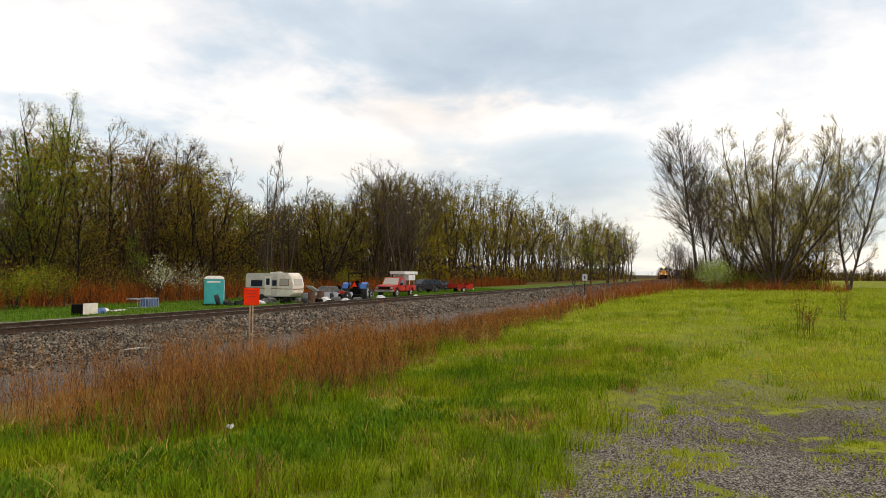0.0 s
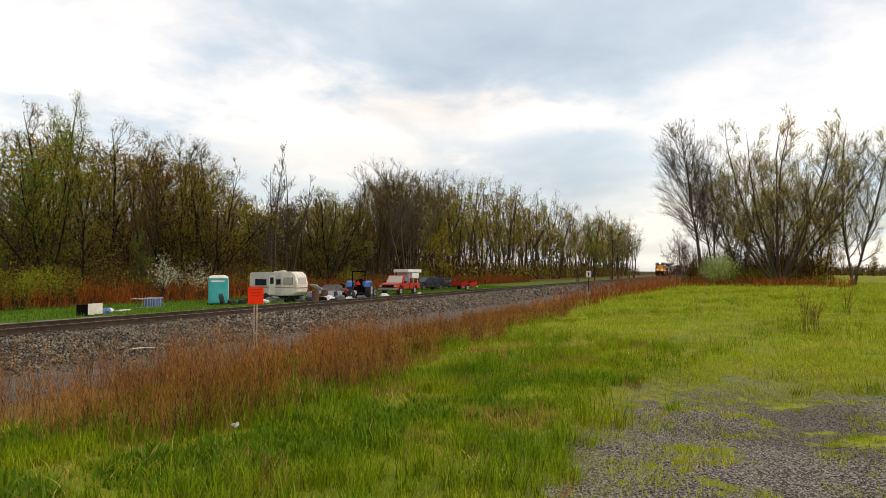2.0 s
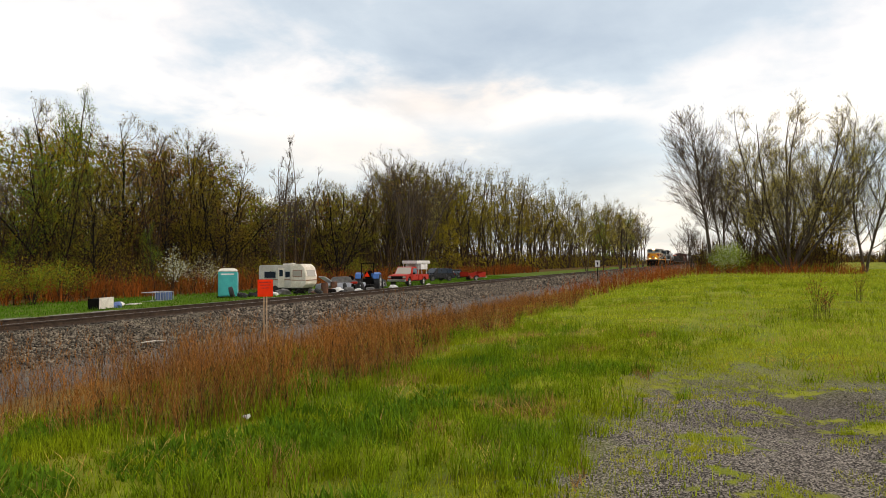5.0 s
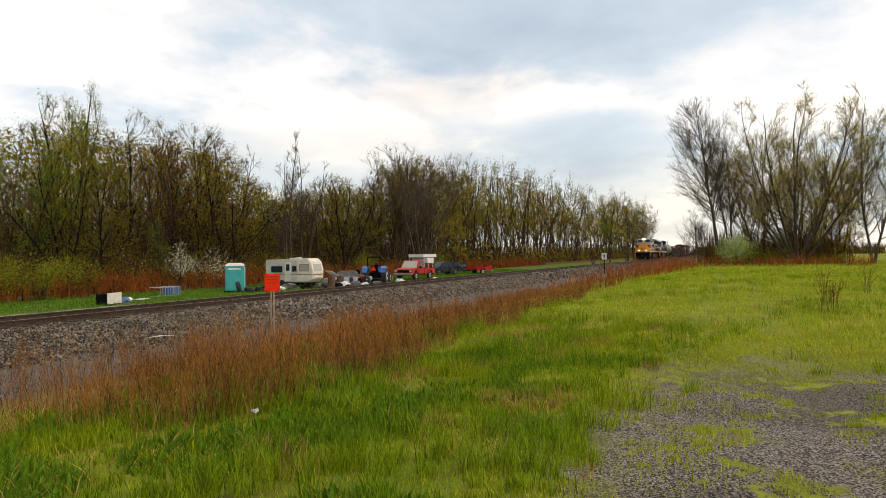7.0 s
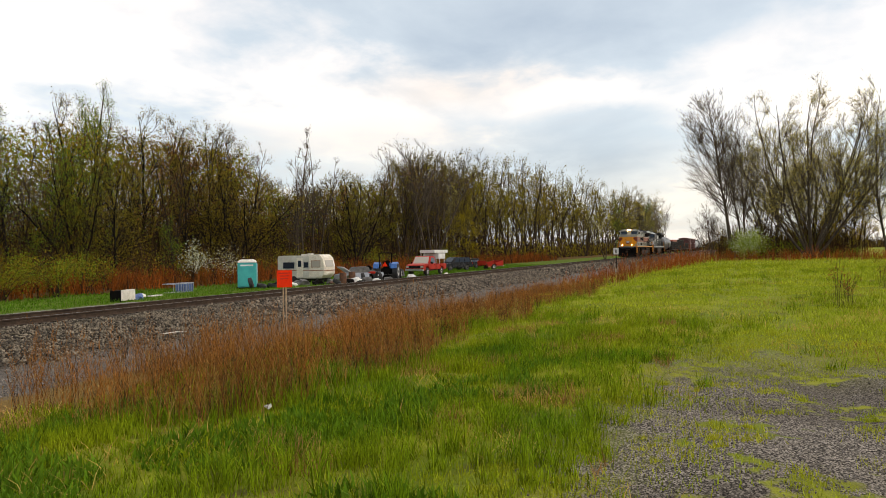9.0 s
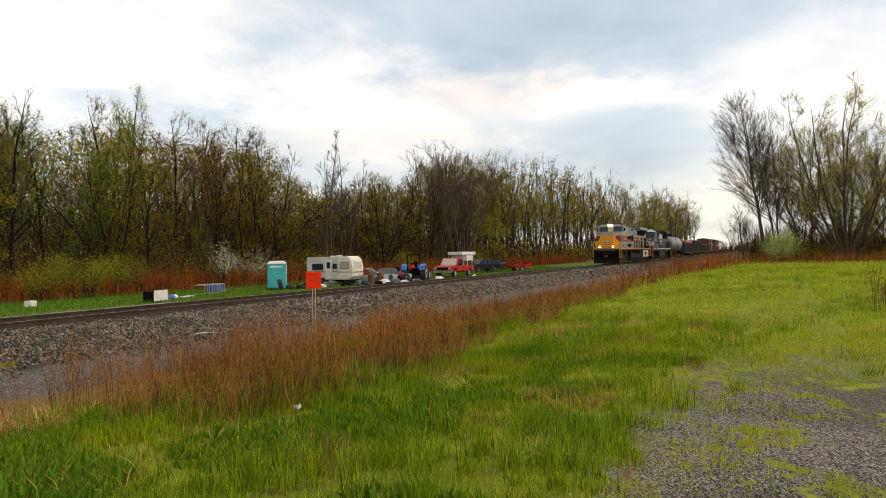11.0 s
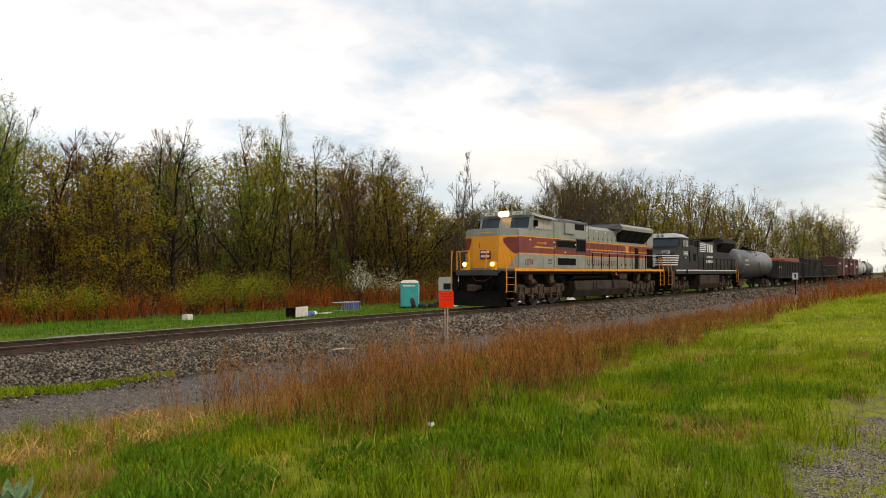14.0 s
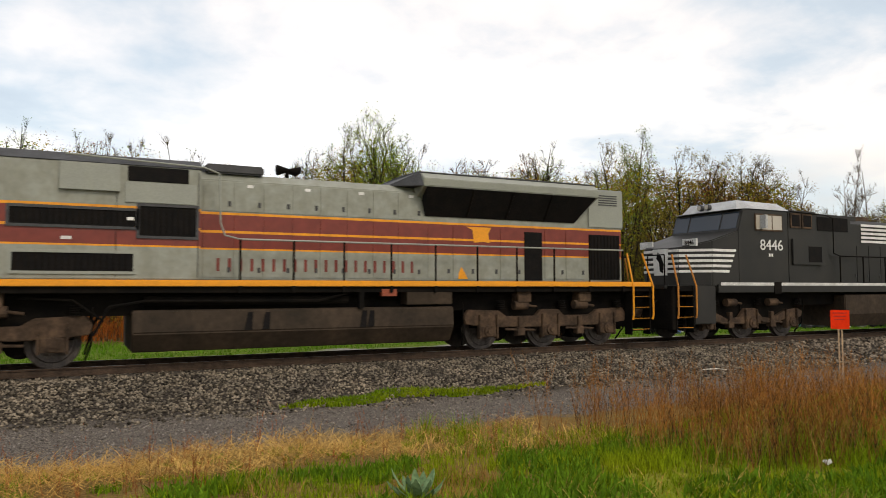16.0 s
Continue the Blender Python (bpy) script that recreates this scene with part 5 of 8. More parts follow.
    for s in (-1, 1):
        def panel(name, x0, x1, z0, z1, mm, out=0.03, label=""):
            return part(name, Shape().box(x0, x1, *sorted((s * 1.46, s * (1.48 + out))), z0, z1), M[mm], box, label, bevel=0.008)
        for (xa, xb, za, zb) in ((5.02, 7.38, 3.02, 3.36), (5.08, 7.34, 2.06, 2.44), (7.45, 8.62, 2.84, 3.48)):
            g = panel("grille", xa, xb, za, zb, "screen", 0.012, "black screened grille")
            for k in range(int((xb - xa) / 0.12)):
                part("slat", Shape().box(xa + 0.05 + 0.12 * k, xa + 0.09 + 0.12 * k, *sorted((s * 1.492, s * 1.5)), za + 0.03, zb - 0.03), M["dark"], g)
            fr = Shape()
            y_ = sorted((s * 1.48, s * 1.515))
            fr.box(xa - 0.06, xb + 0.06, *y_, zb, zb + 0.06).box(xa - 0.06, xb + 0.06, *y_, za - 0.06, za).box(xa - 0.06, xa, *y_, za, zb).box(xb, xb + 0.06, *y_, za, zb)
            part("grille_frame", fr, M["roof"] if za > 2.5 else M["grey"], g)
        panel("raised_panel", 5.9, 7.05, 3.76, 4.34, "grey", 0.10, "raised grey panel")
        panel("dark_opening", 7.2, 8.45, 4.02, 4.34, "screen", 0.02)
        panel("frame_panel", 7.15, 8.62, 3.55, 4.0, "grey", 0.03)
        for x in (4.74, 6.98, 8.66):
            panel("joint_strip", x, x + 0.02, 1.92, 4.3, "roof", 0.008)
        panel("warning_label", 5.95, 6.15, 2.72, 2.79, "white", 0.012)
    # engine hood
    hood = part("engine_hood", Shape().prism([(-1.0, 1.89), (-1.0, 4.22), (-0.78, 4.42), (0.78, 4.42), (1.0, 4.22), (1.0, 1.89)], "x", 8.74, 21.2), M["hood"], L, "grey hood with maroon band and many doors", bevel=0.02)
    part("hood_hatch", Shape().box(8.9, 10.25, -0.95, 0.95, 4.40, 4.62), M["roof"], hood, bevel=0.04)
    part("end_block", Shape().box(19.9, 21.25, -1.04, 1.04, 3.5, 4.68), M["grey"], hood, bevel=0.03)
    for s in (-1, 1):
        for k in range(8):
            x = 8.84 + k * 0.70
            for z0, z1 in ((1.95, 3.36), (3.5, 4.2)):
                d = part("hood_door", Shape().box(x, x + 0.66, *sorted((s * 0.99, s * 1.016)), z0, z1), M["hood"], hood, bevel=0.006)
                part("latch", Shape().box(x + 0.56, x + 0.62, *sorted((s * 1.016, s * 1.04)), z0 + 0.12, z0 + 0.24), M["roof"], d)
                if k % 2 and z0 > 3:
                    part("warning_label", Shape().box(x + 0.3, x + 0.44, *sorted((s * 1.017, s * 1.021)), z1 - 0.12, z1 - 0.05), M["white"], d)
        for x in (14.6, 15.35, 16.1, 16.85, 18.35, 19.1):
            d = part("hood_door", Shape().box(x, x + 0.7, *sorted((s * 0.99, s * 1.016)), 1.95, 3.36), M["hood"], hood, bevel=0.006)
            part("latch", Shape().box(x + 0.58, x + 0.64, *sorted((s * 1.016, s * 1.04)), 2.1, 2.22), M["roof"], d)
        # black plate on the closed hood: shade inside an open doorway put into colour
        part("door_opening", Shape().box(17.65, 18.25, *sorted((s * 0.99, s * 1.02)), 1.92, 3.3), M["screen"], hood, "black plate that paints the shade of an open doorway")
        part("touched_up_patch", Shape().prism([(15.75, 3.38), (15.95, 3.3), (16.0, 2.95), (16.3, 2.98), (16.5, 2.95), (16.45, 3.2), (16.55, 3.38)], "y", *sorted((s * 1.017, s * 1.022))), M["yellow"], hood, "yellow paint patch")
        part("touched_up_patch", Shape().prism([(15.5, 1.95), (15.8, 1.95), (15.72, 2.1), (15.6, 2.28), (15.52, 2.1)], "y", *sorted((s * 1.017, s * 1.022))), M["yellow"], hood, "yellow paint patch")
        rg = part("rear_grille", Shape().box(19.95, 21.1, *sorted((s * 1.0, s * 1.03)), 1.95, 3.3), M["screen"], hood, "tall black rear grille")
        for k in range(9):
            part("slat", Shape().box(20.0 + 0.125 * k, 20.04 + 0.125 * k, *sorted((s * 1.03, s * 1.045)), 1.98, 3.27), M["dark"], rg)
        for k in range(5):
            part("louvre", Shape().box(20.3, 21.0, *sorted((s * 1.04, s * 1.055)), 4.2 + 0.07 * k, 4.23 + 0.07 * k), M["roof"], hood)
        bars("lettering_bar", 9.15, 14.35, 2.1, 2.40, 20, s, 1.017, M["maroon"], hood, 0.72)
        # radiator wing
        def wing(pts, x0, x1, cut=0.0):
            return Shape().loft([(x0 + (cut if z < 4 else 0), s * y, z) for y, z in pts], [(x1 - (cut if z < 4 else 0), s * y, z) for y, z in pts])
        rw = part("radiator_wing", wing([(0.6, 3.9), (1.5, 4.36), (1.52, 4.56), (1.3, 4.72), (0.6, 4.74)], 14.25, 19.95), M["grey"], L, "flared grey radiator wing", bevel=0.015)
        part("wing_roof", wing([(0.0, 4.742), (1.3, 4.73), (1.3, 4.76), (0.0, 4.80)], 14.2, 20.0), M["roof"], rw)
        a = [(14.5, s * 1.03, 3.62), (19.4, s * 1.03, 3.62), (19.85, s * 1.50, 4.34), (14.35, s * 1.50, 4.34)]
        sc = part("radiator_screen", Shape().loft(a, [(x, y - s * 0.25, z + 0.06) for x, y, z in a]), M["screen"], rw, "sloping black radiator screen")
        for x in (15.75, 17.0, 18.3):
            part("screen_rib", Shape().cyl((x, s * 1.05, 3.63), (x, s * 1.51, 4.33), 0.03, 6), M["dark"], sc)
    part("wing_front", Shape().loft([(13.6, -0.75, 4.40), (13.6, 0.75, 4.40), (13.6, 0.75, 4.43), (13.6, -0.75, 4.43)], [(14.24, -1.5, 4.36), (14.24, 1.5, 4.36), (14.24, 1.3, 4.76), (14.24, -1.3, 4.76)]), M["roof"], L)
    for k in range(3):
        part("radiator_fan", Shape().cyl((15.2 + 1.8 * k, 0, 4.78), (15.2 + 1.8 * k, 0, 4.86), 0.72, 20), M["roof"], L)
    hn = Shape()
    for k, y in enumerate((-0.2, 0, 0.2)):
        hn.cyl((11.05, y, 4.72), (10.72 + 0.06 * k, y, 4.73), 0.03, 8, 0.11).cyl((11.05, y, 4.72), (11.35, y, 4.73), 0.03, 8, 0.1)
    hn.cyl((11.05, 0, 4.42), (11.05, 0, 4.72), 0.05, 8)
    part("air_horn", hn, M["dark"], L, "black multi-chime air horn")
    # walkway rails
    for s in (-1, 1):
        handrail(L, [9.6 + 1.247 * k for k in range(10)], s, 1.5, 2.82, M["grey"])
        part("rail_riser", Shape().tube([(9.6, s * 1.5, 2.82), (9.25, s * 1.5, 2.9), (9.15, s * 1.5, 3.2), (9.12, s * 1.48, 4.3), (8.8, s * 1.46, 4.42), (6.0, s * 1.46, 4.52)], 0.02), M["grey"], L)
        steps_and_rails(L, -0.32, 0.5, s, M["yellow"])
        steps_and_rails(L, 21.15, 21.9, s, M["yellow"])
    part("front_platform", Shape().box(-0.45, 0.5, -1.2, 1.2, 1.68, 1.80).box(-0.47, -0.43, -1.15, 1.15, 1.55, 1.80), M["roof"], L, bevel=0.01)
    for y in (-1, 1):
        part("front_handrail", Shape().tube([(-0.4, y * 1.15, 1.8), (-0.4, y * 1.15, 2.7), (-0.35, y * 0.5, 2.72), (-0.38, y * 0.45, 1.8)], 0.024), M["yellow"], L)
    # pilot, plough, hoses, coupler
    part("pilot", Shape().box(-0.2, 0.1, -1.2, 1.2, 1.0, 1.68).box(-0.1, 0.1, -1.4, 1.4, 0.7, 1.0), M["dark"], L, bevel=0.02)
    pl = [(-0.75, 0.0), (-0.35, 1.45), (-0.2, 1.45), (-0.2, -1.45), (-0.35, -1.45)]
    part("snow_plough", Shape().loft([(x, y, 0.12) for x, y in pl], [(x * 0.5 - 0.05, y, 0.82) for x, y in pl]), M["dark"], L, "black V-shaped plough", bevel=0.015)
    part("coupler", Shape().box(-0.9, -0.1, -0.14, 0.14, 0.85, 1.1).box(-1.05, -0.8, -0.22, 0.16, 0.82, 1.14), M["brown"], L, bevel=0.04)
    for y in (-0.9, -0.6, 0.6, 0.9):
        part("air_hose", Shape().tube([(-0.2, y, 1.4), (-0.42, y, 1.3), (-0.5, y * 0.9, 0.95), (-0.42, y * 0.8, 0.8)], 0.028), M["dark"], L)
    part("cable", Shape().tube([(-0.2, -0.7, 1.5), (-0.36, -0.4, 1.28), (-0.36, 0.1, 1.3), (-0.2, 0.4, 1.5)], 0.02), M["boxcar"], L)
    # below the sill
    tk = [(-1.42, 1.22), (-1.46, 0.72), (-1.2, 0.3), (1.2, 0.3), (1.46, 0.72), (1.42, 1.22)]
    tank = part("fuel_tank", Shape().prism(tk, "x", 7.35, 15.15), M["tankgrime"], L, "long grimy fuel tank", bevel=0.03)
    for s in (-1, 1):
        for x in (9.8, 10.2, 12.6, 12.8):
            part("stain_streak", Shape().loft([(x, s * 1.433, 1.15), (x + 0.12, s * 1.433, 1.15), (x + 0.1, s * 1.462, 0.75), (x - 0.08, s * 1.462, 0.75)], [(x, s * 1.44, 1.15), (x + 0.12, s * 1.44, 1.15), (x + 0.1, s * 1.468, 0.75), (x - 0.08, s * 1.468, 0.75)]), M["screen"], tank, "oily black streak")
        part("filler", Shape().box(12.5, 12.62, *sorted((s * 1.36, s * 1.5)), 1.2, 1.6), M["dark"], tank)
        part("air_reservoir", Shape().cyl((7.6, s * 1.15, 1.42), (12.3, s * 1.15, 1.42), 0.12, 12), M["dark"], L)
        part("battery_box", Shape().box(13.8, 15.1, *sorted((s * 1.0, s * 1.44)), 1.28, 1.68), M["tankgrime"], L, bevel=0.015)
        part("emergency_box", Shape().box(13.1, 13.5, *sorted((s * 1.3, s * 1.48)), 1.5, 1.68), M["orange"], L, "small red box")
        part("piping", Shape().tube([(6.6, s * 1.35, 0.7), (6.9, s * 1.38, 1.3), (7.6, s * 1.36, 1.42), (11.5, s * 1.36, 1.4), (12.3, s * 1.36, 1.6)], 0.035).tube([(5.2, s * 1.25, 1.5), (6.2, s * 1.3, 1.45), (6.8, s * 1.3, 1.0)], 0.025), M["dark"], L)
        for x in (2.2, 4.5, 17.2, 19.3):
            part("sand_box", Shape().box(x, x + 0.45, *sorted((s * 1.0, s * 1.35)), 1.3, 1.62), M["brown"], L, bevel=0.02)
    six_wheel_truck(L, (1.75, 3.8, 5.85))
    six_wheel_truck(L, (16.35, 18.4, 20.45))
    return L


def locomotive_black():
    L = thing("diesel_locomotive", "black diesel locomotive with white nose stripes, second in the train", "locomotive")
    part("underframe", Shape().box(0.3, 20.9, -0.95, 0.95, 1.1, 1.66).box(0.1, 21.1, -1.45, 1.45, 1.60, 1.76), M["dark"], L)
    for s in (-1, 1):
        part("side_sill", Shape().box(2.0, 20.4, *sorted((s * 1.44, s * 1.52)), 1.55, 1.83), M["black"], L, bevel=0.01)
        part("sill_stripe", Shape().box(2.1, 20.3, *sorted((s * 1.521, s * 1.526)), 1.78, 1.88), M["lettering"], L, "white sill stripe")
        part("sill_notch", Shape().box(4.6, 4.95, *sorted((s * 1.52, s * 1.54)), 1.5, 1.9), M["dark"], L)
    nose = part("nose", nose_block(1.0, 3.0, 3.02, 3.62, 1.5, 0.8, 0.75), M["black"], L, "black sloping nose with white stripes", bevel=0.04)
    for k in range(5):
        z = 2.2 + k * 0.17
        part("front_stripe", Shape().box(0.985, 0.997, -0.78, 0.78, z, z + 0.085), M["white"], nose)
        for s in (-1, 1):
            pts = [(1.0, 0.8), (1.75, 1.5)]
            def c(u, zz, off):
                return (1.0 + 0.75 * u - 0.68 * off, s * (0.8 + 0.7 * u + 0.73 * off), zz)
            part("corner_stripe", Shape().loft([c(0.0, z, 0.004), c(1.0, z, 0.004), c(1.0, z + 0.085, 0.004), c(0.0, z + 0.085, 0.004)], [c(0.0, z, 0.01), c(1.0, z, 0.01), c(1.0, z + 0.085, 0.01), c(0.0, z + 0.085, 0.01)]), M["white"], nose)
            part("side_stripe", Shape().prism([(1.76, z), (2.5 + 0.08 * k, z), (2.53 + 0.08 * k, z + 0.085), (1.76, z + 0.085)], "y", *sorted((s * 1.502, s * 1.509))), M["white"], nose)
    part("nose_emblem", Shape().prism([(-0.3, 2.12), (0.3, 2.12), (0.36, 3.0), (-0.36, 3.0)], "x", 0.97, 0.984), M["white"], nose, "white panel with a dark emblem")
    part("emblem_figure", Shape().prism([(-0.12, 2.2), (0.02, 2.25), (0.05, 2.55), (0.18, 2.7), (0.1, 2.9), (-0.05, 2.75), (-0.16, 2.5)], "x", 0.96, 0.969), M["dark"], nose)
    cab = part("cab", Shape().prism([(2.95, 1.84), (2.95, 3.6), (3.2, 4.32), (5.4, 4.34), (5.4, 1.84)], "y", -1.5, 1.5), M["black"], L, "black cab", bevel=0.03)
    ring = lambda x, z, h, y: [(x, -y, z), (x + 0.01, -y + 0.5, z + h), (x + 0.01, y - 0.5, z + h), (x, y, z)]
    part("cab_roof", Shape().loft(ring(3.02, 4.33, 0.02, 1.4), ring(3.45, 4.35, 0.33, 1.52)).loft(ring(3.452, 4.35, 0.33, 1.52), ring(5.45, 4.35, 0.3, 1.52)), M["paleroof"], cab, "pale grey cab roof")
    for y in (-0.16, 0.16):
        part("headlight", Shape().cyl((2.98, y, 4.5), (3.12, y, 4.5), 0.11, 14), M["roof"], cab)
        part("headlight_lens", Shape().cyl((2.965, y, 4.5), (2.979, y, 4.5), 0.085, 14), M["glassl"], cab)
    for y0, y1 in ((-1.4, -0.75), (-0.68, 0.68), (0.75, 1.4)):
        f = lambda z: 2.95 + (z - 3.6) * 0.347 - 0.012
        a = [(f(3.68), y0, 3.68), (f(3.68), y1, 3.68), (f(4.24), y1, 4.24), (f(4.24), y0, 4.24)]
        part("windscreen", Shape().loft(a, [(x + 0.02, y, z) for x, y, z in a]), M["glassm"], cab, "windscreen pane")
    for y in (-1.0, 1.0):
        part("number_board", Shape().box(1.28, 1.34, y - 0.3, y + 0.3, 3.06, 3.3), M["lettering"], nose)
    words("board_number", "8446", 0.2, pose(1.272, -1.0, 3.11, 90, 0, -90), M["dark"], nose)
    for s in (-1, 1):
        w = part("side_window", Shape().box(3.75, 5.1, *sorted((s * 1.5, s * 1.525)), 3.62, 4.2), M["brown"], cab, "side window in a worn frame", bevel=0.006)
        for xa, xb in ((3.8, 4.0), (4.05, 4.55), (4.6, 5.05)):
            part("pane", Shape().box(xa, xb, *sorted((s * 1.526, s * 1.532)), 3.67, 4.15), M["glassl"], w)
        part("mirror", Shape().box(3.98, 4.1, *sorted((s * 1.53, s * 1.75)), 3.7, 4.15), M["paleroof"], cab, bevel=0.01)
        words("cab_number", "8446", 0.46, pose(4.55, s * 1.508, 2.98, 90, 0, 0 if s < 0 else 180) @ Matrix.Diagonal((1.25, 1.1, 1, 1)), M["white"], cab)
        bars("small_bar", 4.4, 4.65, 2.76, 2.86, 2, s, 1.503, M["white"], cab)
        part("blower_box", Shape().box(5.45, 6.9, *sorted((s * 1.2, s * 1.46)), 1.86, 4.4), M["black"], L, "black equipment housing", bevel=0.015)
        for xa in (5.55, 6.15):
            v = part("vent_frame", Shape().box(xa, xa + 0.52, *sorted((s * 1.46, s * 1.50)), 3.78, 4.3), M["brown"], L, "worn vent frame")
            part("vent_dark", Shape().box(xa + 0.06, xa + 0.46, *sorted((s * 1.5, s * 1.506)), 3.84, 4.24), M["screen"], v)
        part("access_panel", Shape().box(5.6, 7.4, *sorted((s * 1.46, s * 1.53)), 2.5, 3.4), M["black"], L, bevel=0.015)
        part("panel_screen", Shape().box(6.4, 7.1, *sorted((s * 1.531, s * 1.54)), 2.6, 3.15), M["screen"], L)
        part("shoulder_cabinet", Shape().box(7.0, 9.1, *sorted((s * 0.9, s * 1.3)), 1.86, 4.35), M["black"], L, bevel=0.02)
        part("upper_screen", Shape().box(7.2, 8.9, *sorted((s * 1.3, s * 1.32)), 3.75, 4.25), M["screen"], L)
    hood = part("long_hood", Shape().prism([(-0.95, 1.86), (-0.95, 4.1), (-0.75, 4.28), (0.75, 4.28), (0.95, 4.1), (0.95, 1.86)], "x", 5.5, 20.2), M["black"], L, "long black hood with doors", bevel=0.02)
    part("exhaust_stack", Shape().box(10.6, 11.6, -0.4, 0.4, 4.27, 4.5), M["brown"], hood, bevel=0.03)
    part("hood_hump", Shape().box(9.1, 10.2, -0.8, 0.8, 4.2, 4.42), M["black"], hood, bevel=0.04)
    for s in (-1, 1):
        for k in range(11):
            x = 9.2 + 0.72 * k
            d = part("hood_door", Shape().box(x, x + 0.68, *sorted((s * 0.94, s * 0.966)), 1.92, 3.3), M["black"], hood, bevel=0.006)
            part("latch", Shape().box(x + 0.58, x + 0.63, *sorted((s * 0.966, s * 0.985)), 2.1, 2.22), M["roof"], d)
        # road emblem and name in plain shapes
        for k in range(5):
            z = 3.42 + k * 0.155
            part("emblem_bar", Shape().prism([(10.2, z), (11.9 + 0.12 * k, z), (11.95 + 0.12 * k, z + 0.09), (10.2, z + 0.09)], "y", *sorted((s * 0.967, s * 0.975))), M["white"], hood)
        part("emblem_block", Shape().prism([(12.4, 3.42), (12.75, 3.42), (12.95, 4.1), (12.6, 4.1)], "y", *sorted((s * 0.967, s * 0.975))).prism([(12.95, 3.42), (13.3, 3.42), (13.45, 4.1), (13.1, 4.1)], "y", *sorted((s * 0.967, s * 0.975))).prism(
            [(13.5, 3.42), (14.2, 3.42), (14.2, 4.1), (13.6, 4.1)], "y", *sorted((s * 0.967, s * 0.975))), M["white"], hood, "white block emblem")
        bars("name_bar", 12.3, 14.3, 2.85, 3.1, 7, s, 0.967, M["white"], hood, 0.3)
        bars("name_bar", 12.2, 14.4, 2.5, 2.75, 8, s, 0.967, M["white"], hood, 0.3)
        wg = part("radiator_wing", Shape().loft([(15.6, s * y, z) for y, z in ((0.7, 4.0), (1.5, 4.35), (1.52, 4.6), (0.7, 4.7))], [(20.3, s * y, z) for y, z in ((0.7, 4.0), (1.5, 4.35), (1.52, 4.6), (0.7, 4.7))]), M["black"], L, "overhanging radiator wing", bevel=0.015)
        part("radiator_screen", Shape().loft([(15.9, s * 0.97, 3.5), (20.1, s * 0.97, 3.5), (20.2, s * 1.48, 4.33), (15.8, s * 1.48, 4.33)], [(15.9, s * 0.8, 3.6), (20.1, s * 0.8, 3.6), (20.2, s * 1.2, 4.38), (15.8, s * 1.2, 4.38)]), M["screen"], wg)
        handrail(L, [8.2 + 1.32 * k for k in range(10)], s, 1.46, 2.85, M["dark"])
        part("rail_riser", Shape().tube([(8.2, s * 1.46, 2.85), (7.85, s * 1.46, 2.95), (7.8, s * 1.5, 4.2), (7.4, s * 1.5, 4.3), (5.5, s * 1.52, 4.34)], 0.02), M["dark"], L)
        steps_and_rails(L, 0.2, 0.95, s, M["orange_rail"])
        steps_and_rails(L, 20.3, 21.0, s, M["orange_rail"])
        part("step_housing", Shape().box(0.95, 1.9, *sorted((s * 1.1, s * 1.5)), 0.55, 1.78), M["black"], L, bevel=0.03)
        part("fuel_tank_side", Shape().loft([(8.4, s * y, z) for y, z in ((1.0, 0.3), (1.25, 0.3), (1.46, 0.75), (1.46, 1.45), (1.0, 1.45))], [(14.4, s * y, z) for y, z in ((1.0, 0.3), (1.25, 0.3), (1.46, 0.75), (1.46, 1.45), (1.0, 1.45))]), M["tankgrime"], L, "grimy fuel tank side", bevel=0.03)
    part("radiator_roof", Shape().box(15.5, 20.35, -1.3, 1.3, 4.66, 4.76), M["black"], L, bevel=0.02)
    part("fuel_tank", Shape().box(8.45, 14.35, -0.99, 0.99, 0.3, 1.2), M["tankgrime"], L)
    part("front_platform", Shape().box(0.0, 1.0, -1.2, 1.2, 1.68, 1.78), M["black"], L, bevel=0.01)
    part("pilot", Shape().box(0.05, 0.3, -1.45, 1.45, 0.4, 1.68), M["dark"], L, bevel=0.02)
    part("coupler", Shape().box(-0.5, 0.2, -0.14, 0.14, 0.75, 1.05).box(-0.68, -0.4, -0.22, 0.16, 0.72, 1.08), M["brown"], L, bevel=0.04)
    for y in (-1, 1):
        part("front_handrail", Shape().tube([(0.05, y * 1.15, 1.8), (0.05, y * 1.15, 2.75), (0.05, y * 0.4, 2.75), (0.05, y * 0.4, 1.8)], 0.022), M["dark"], L)
    for y in (-0.8, -0.5, 0.5, 0.8):
        part("air_hose", Shape().tube([(0.02, y, 1.3), (-0.2, y, 1.15), (-0.3, y * 0.9, 0.75)], 0.028), M["dark"], L)
    six_wheel_truck(L, (1.85, 3.85, 5.85), swoop=True)
    six_wheel_truck(L, (15.3, 17.3, 19.3), swoop=True)
    return L


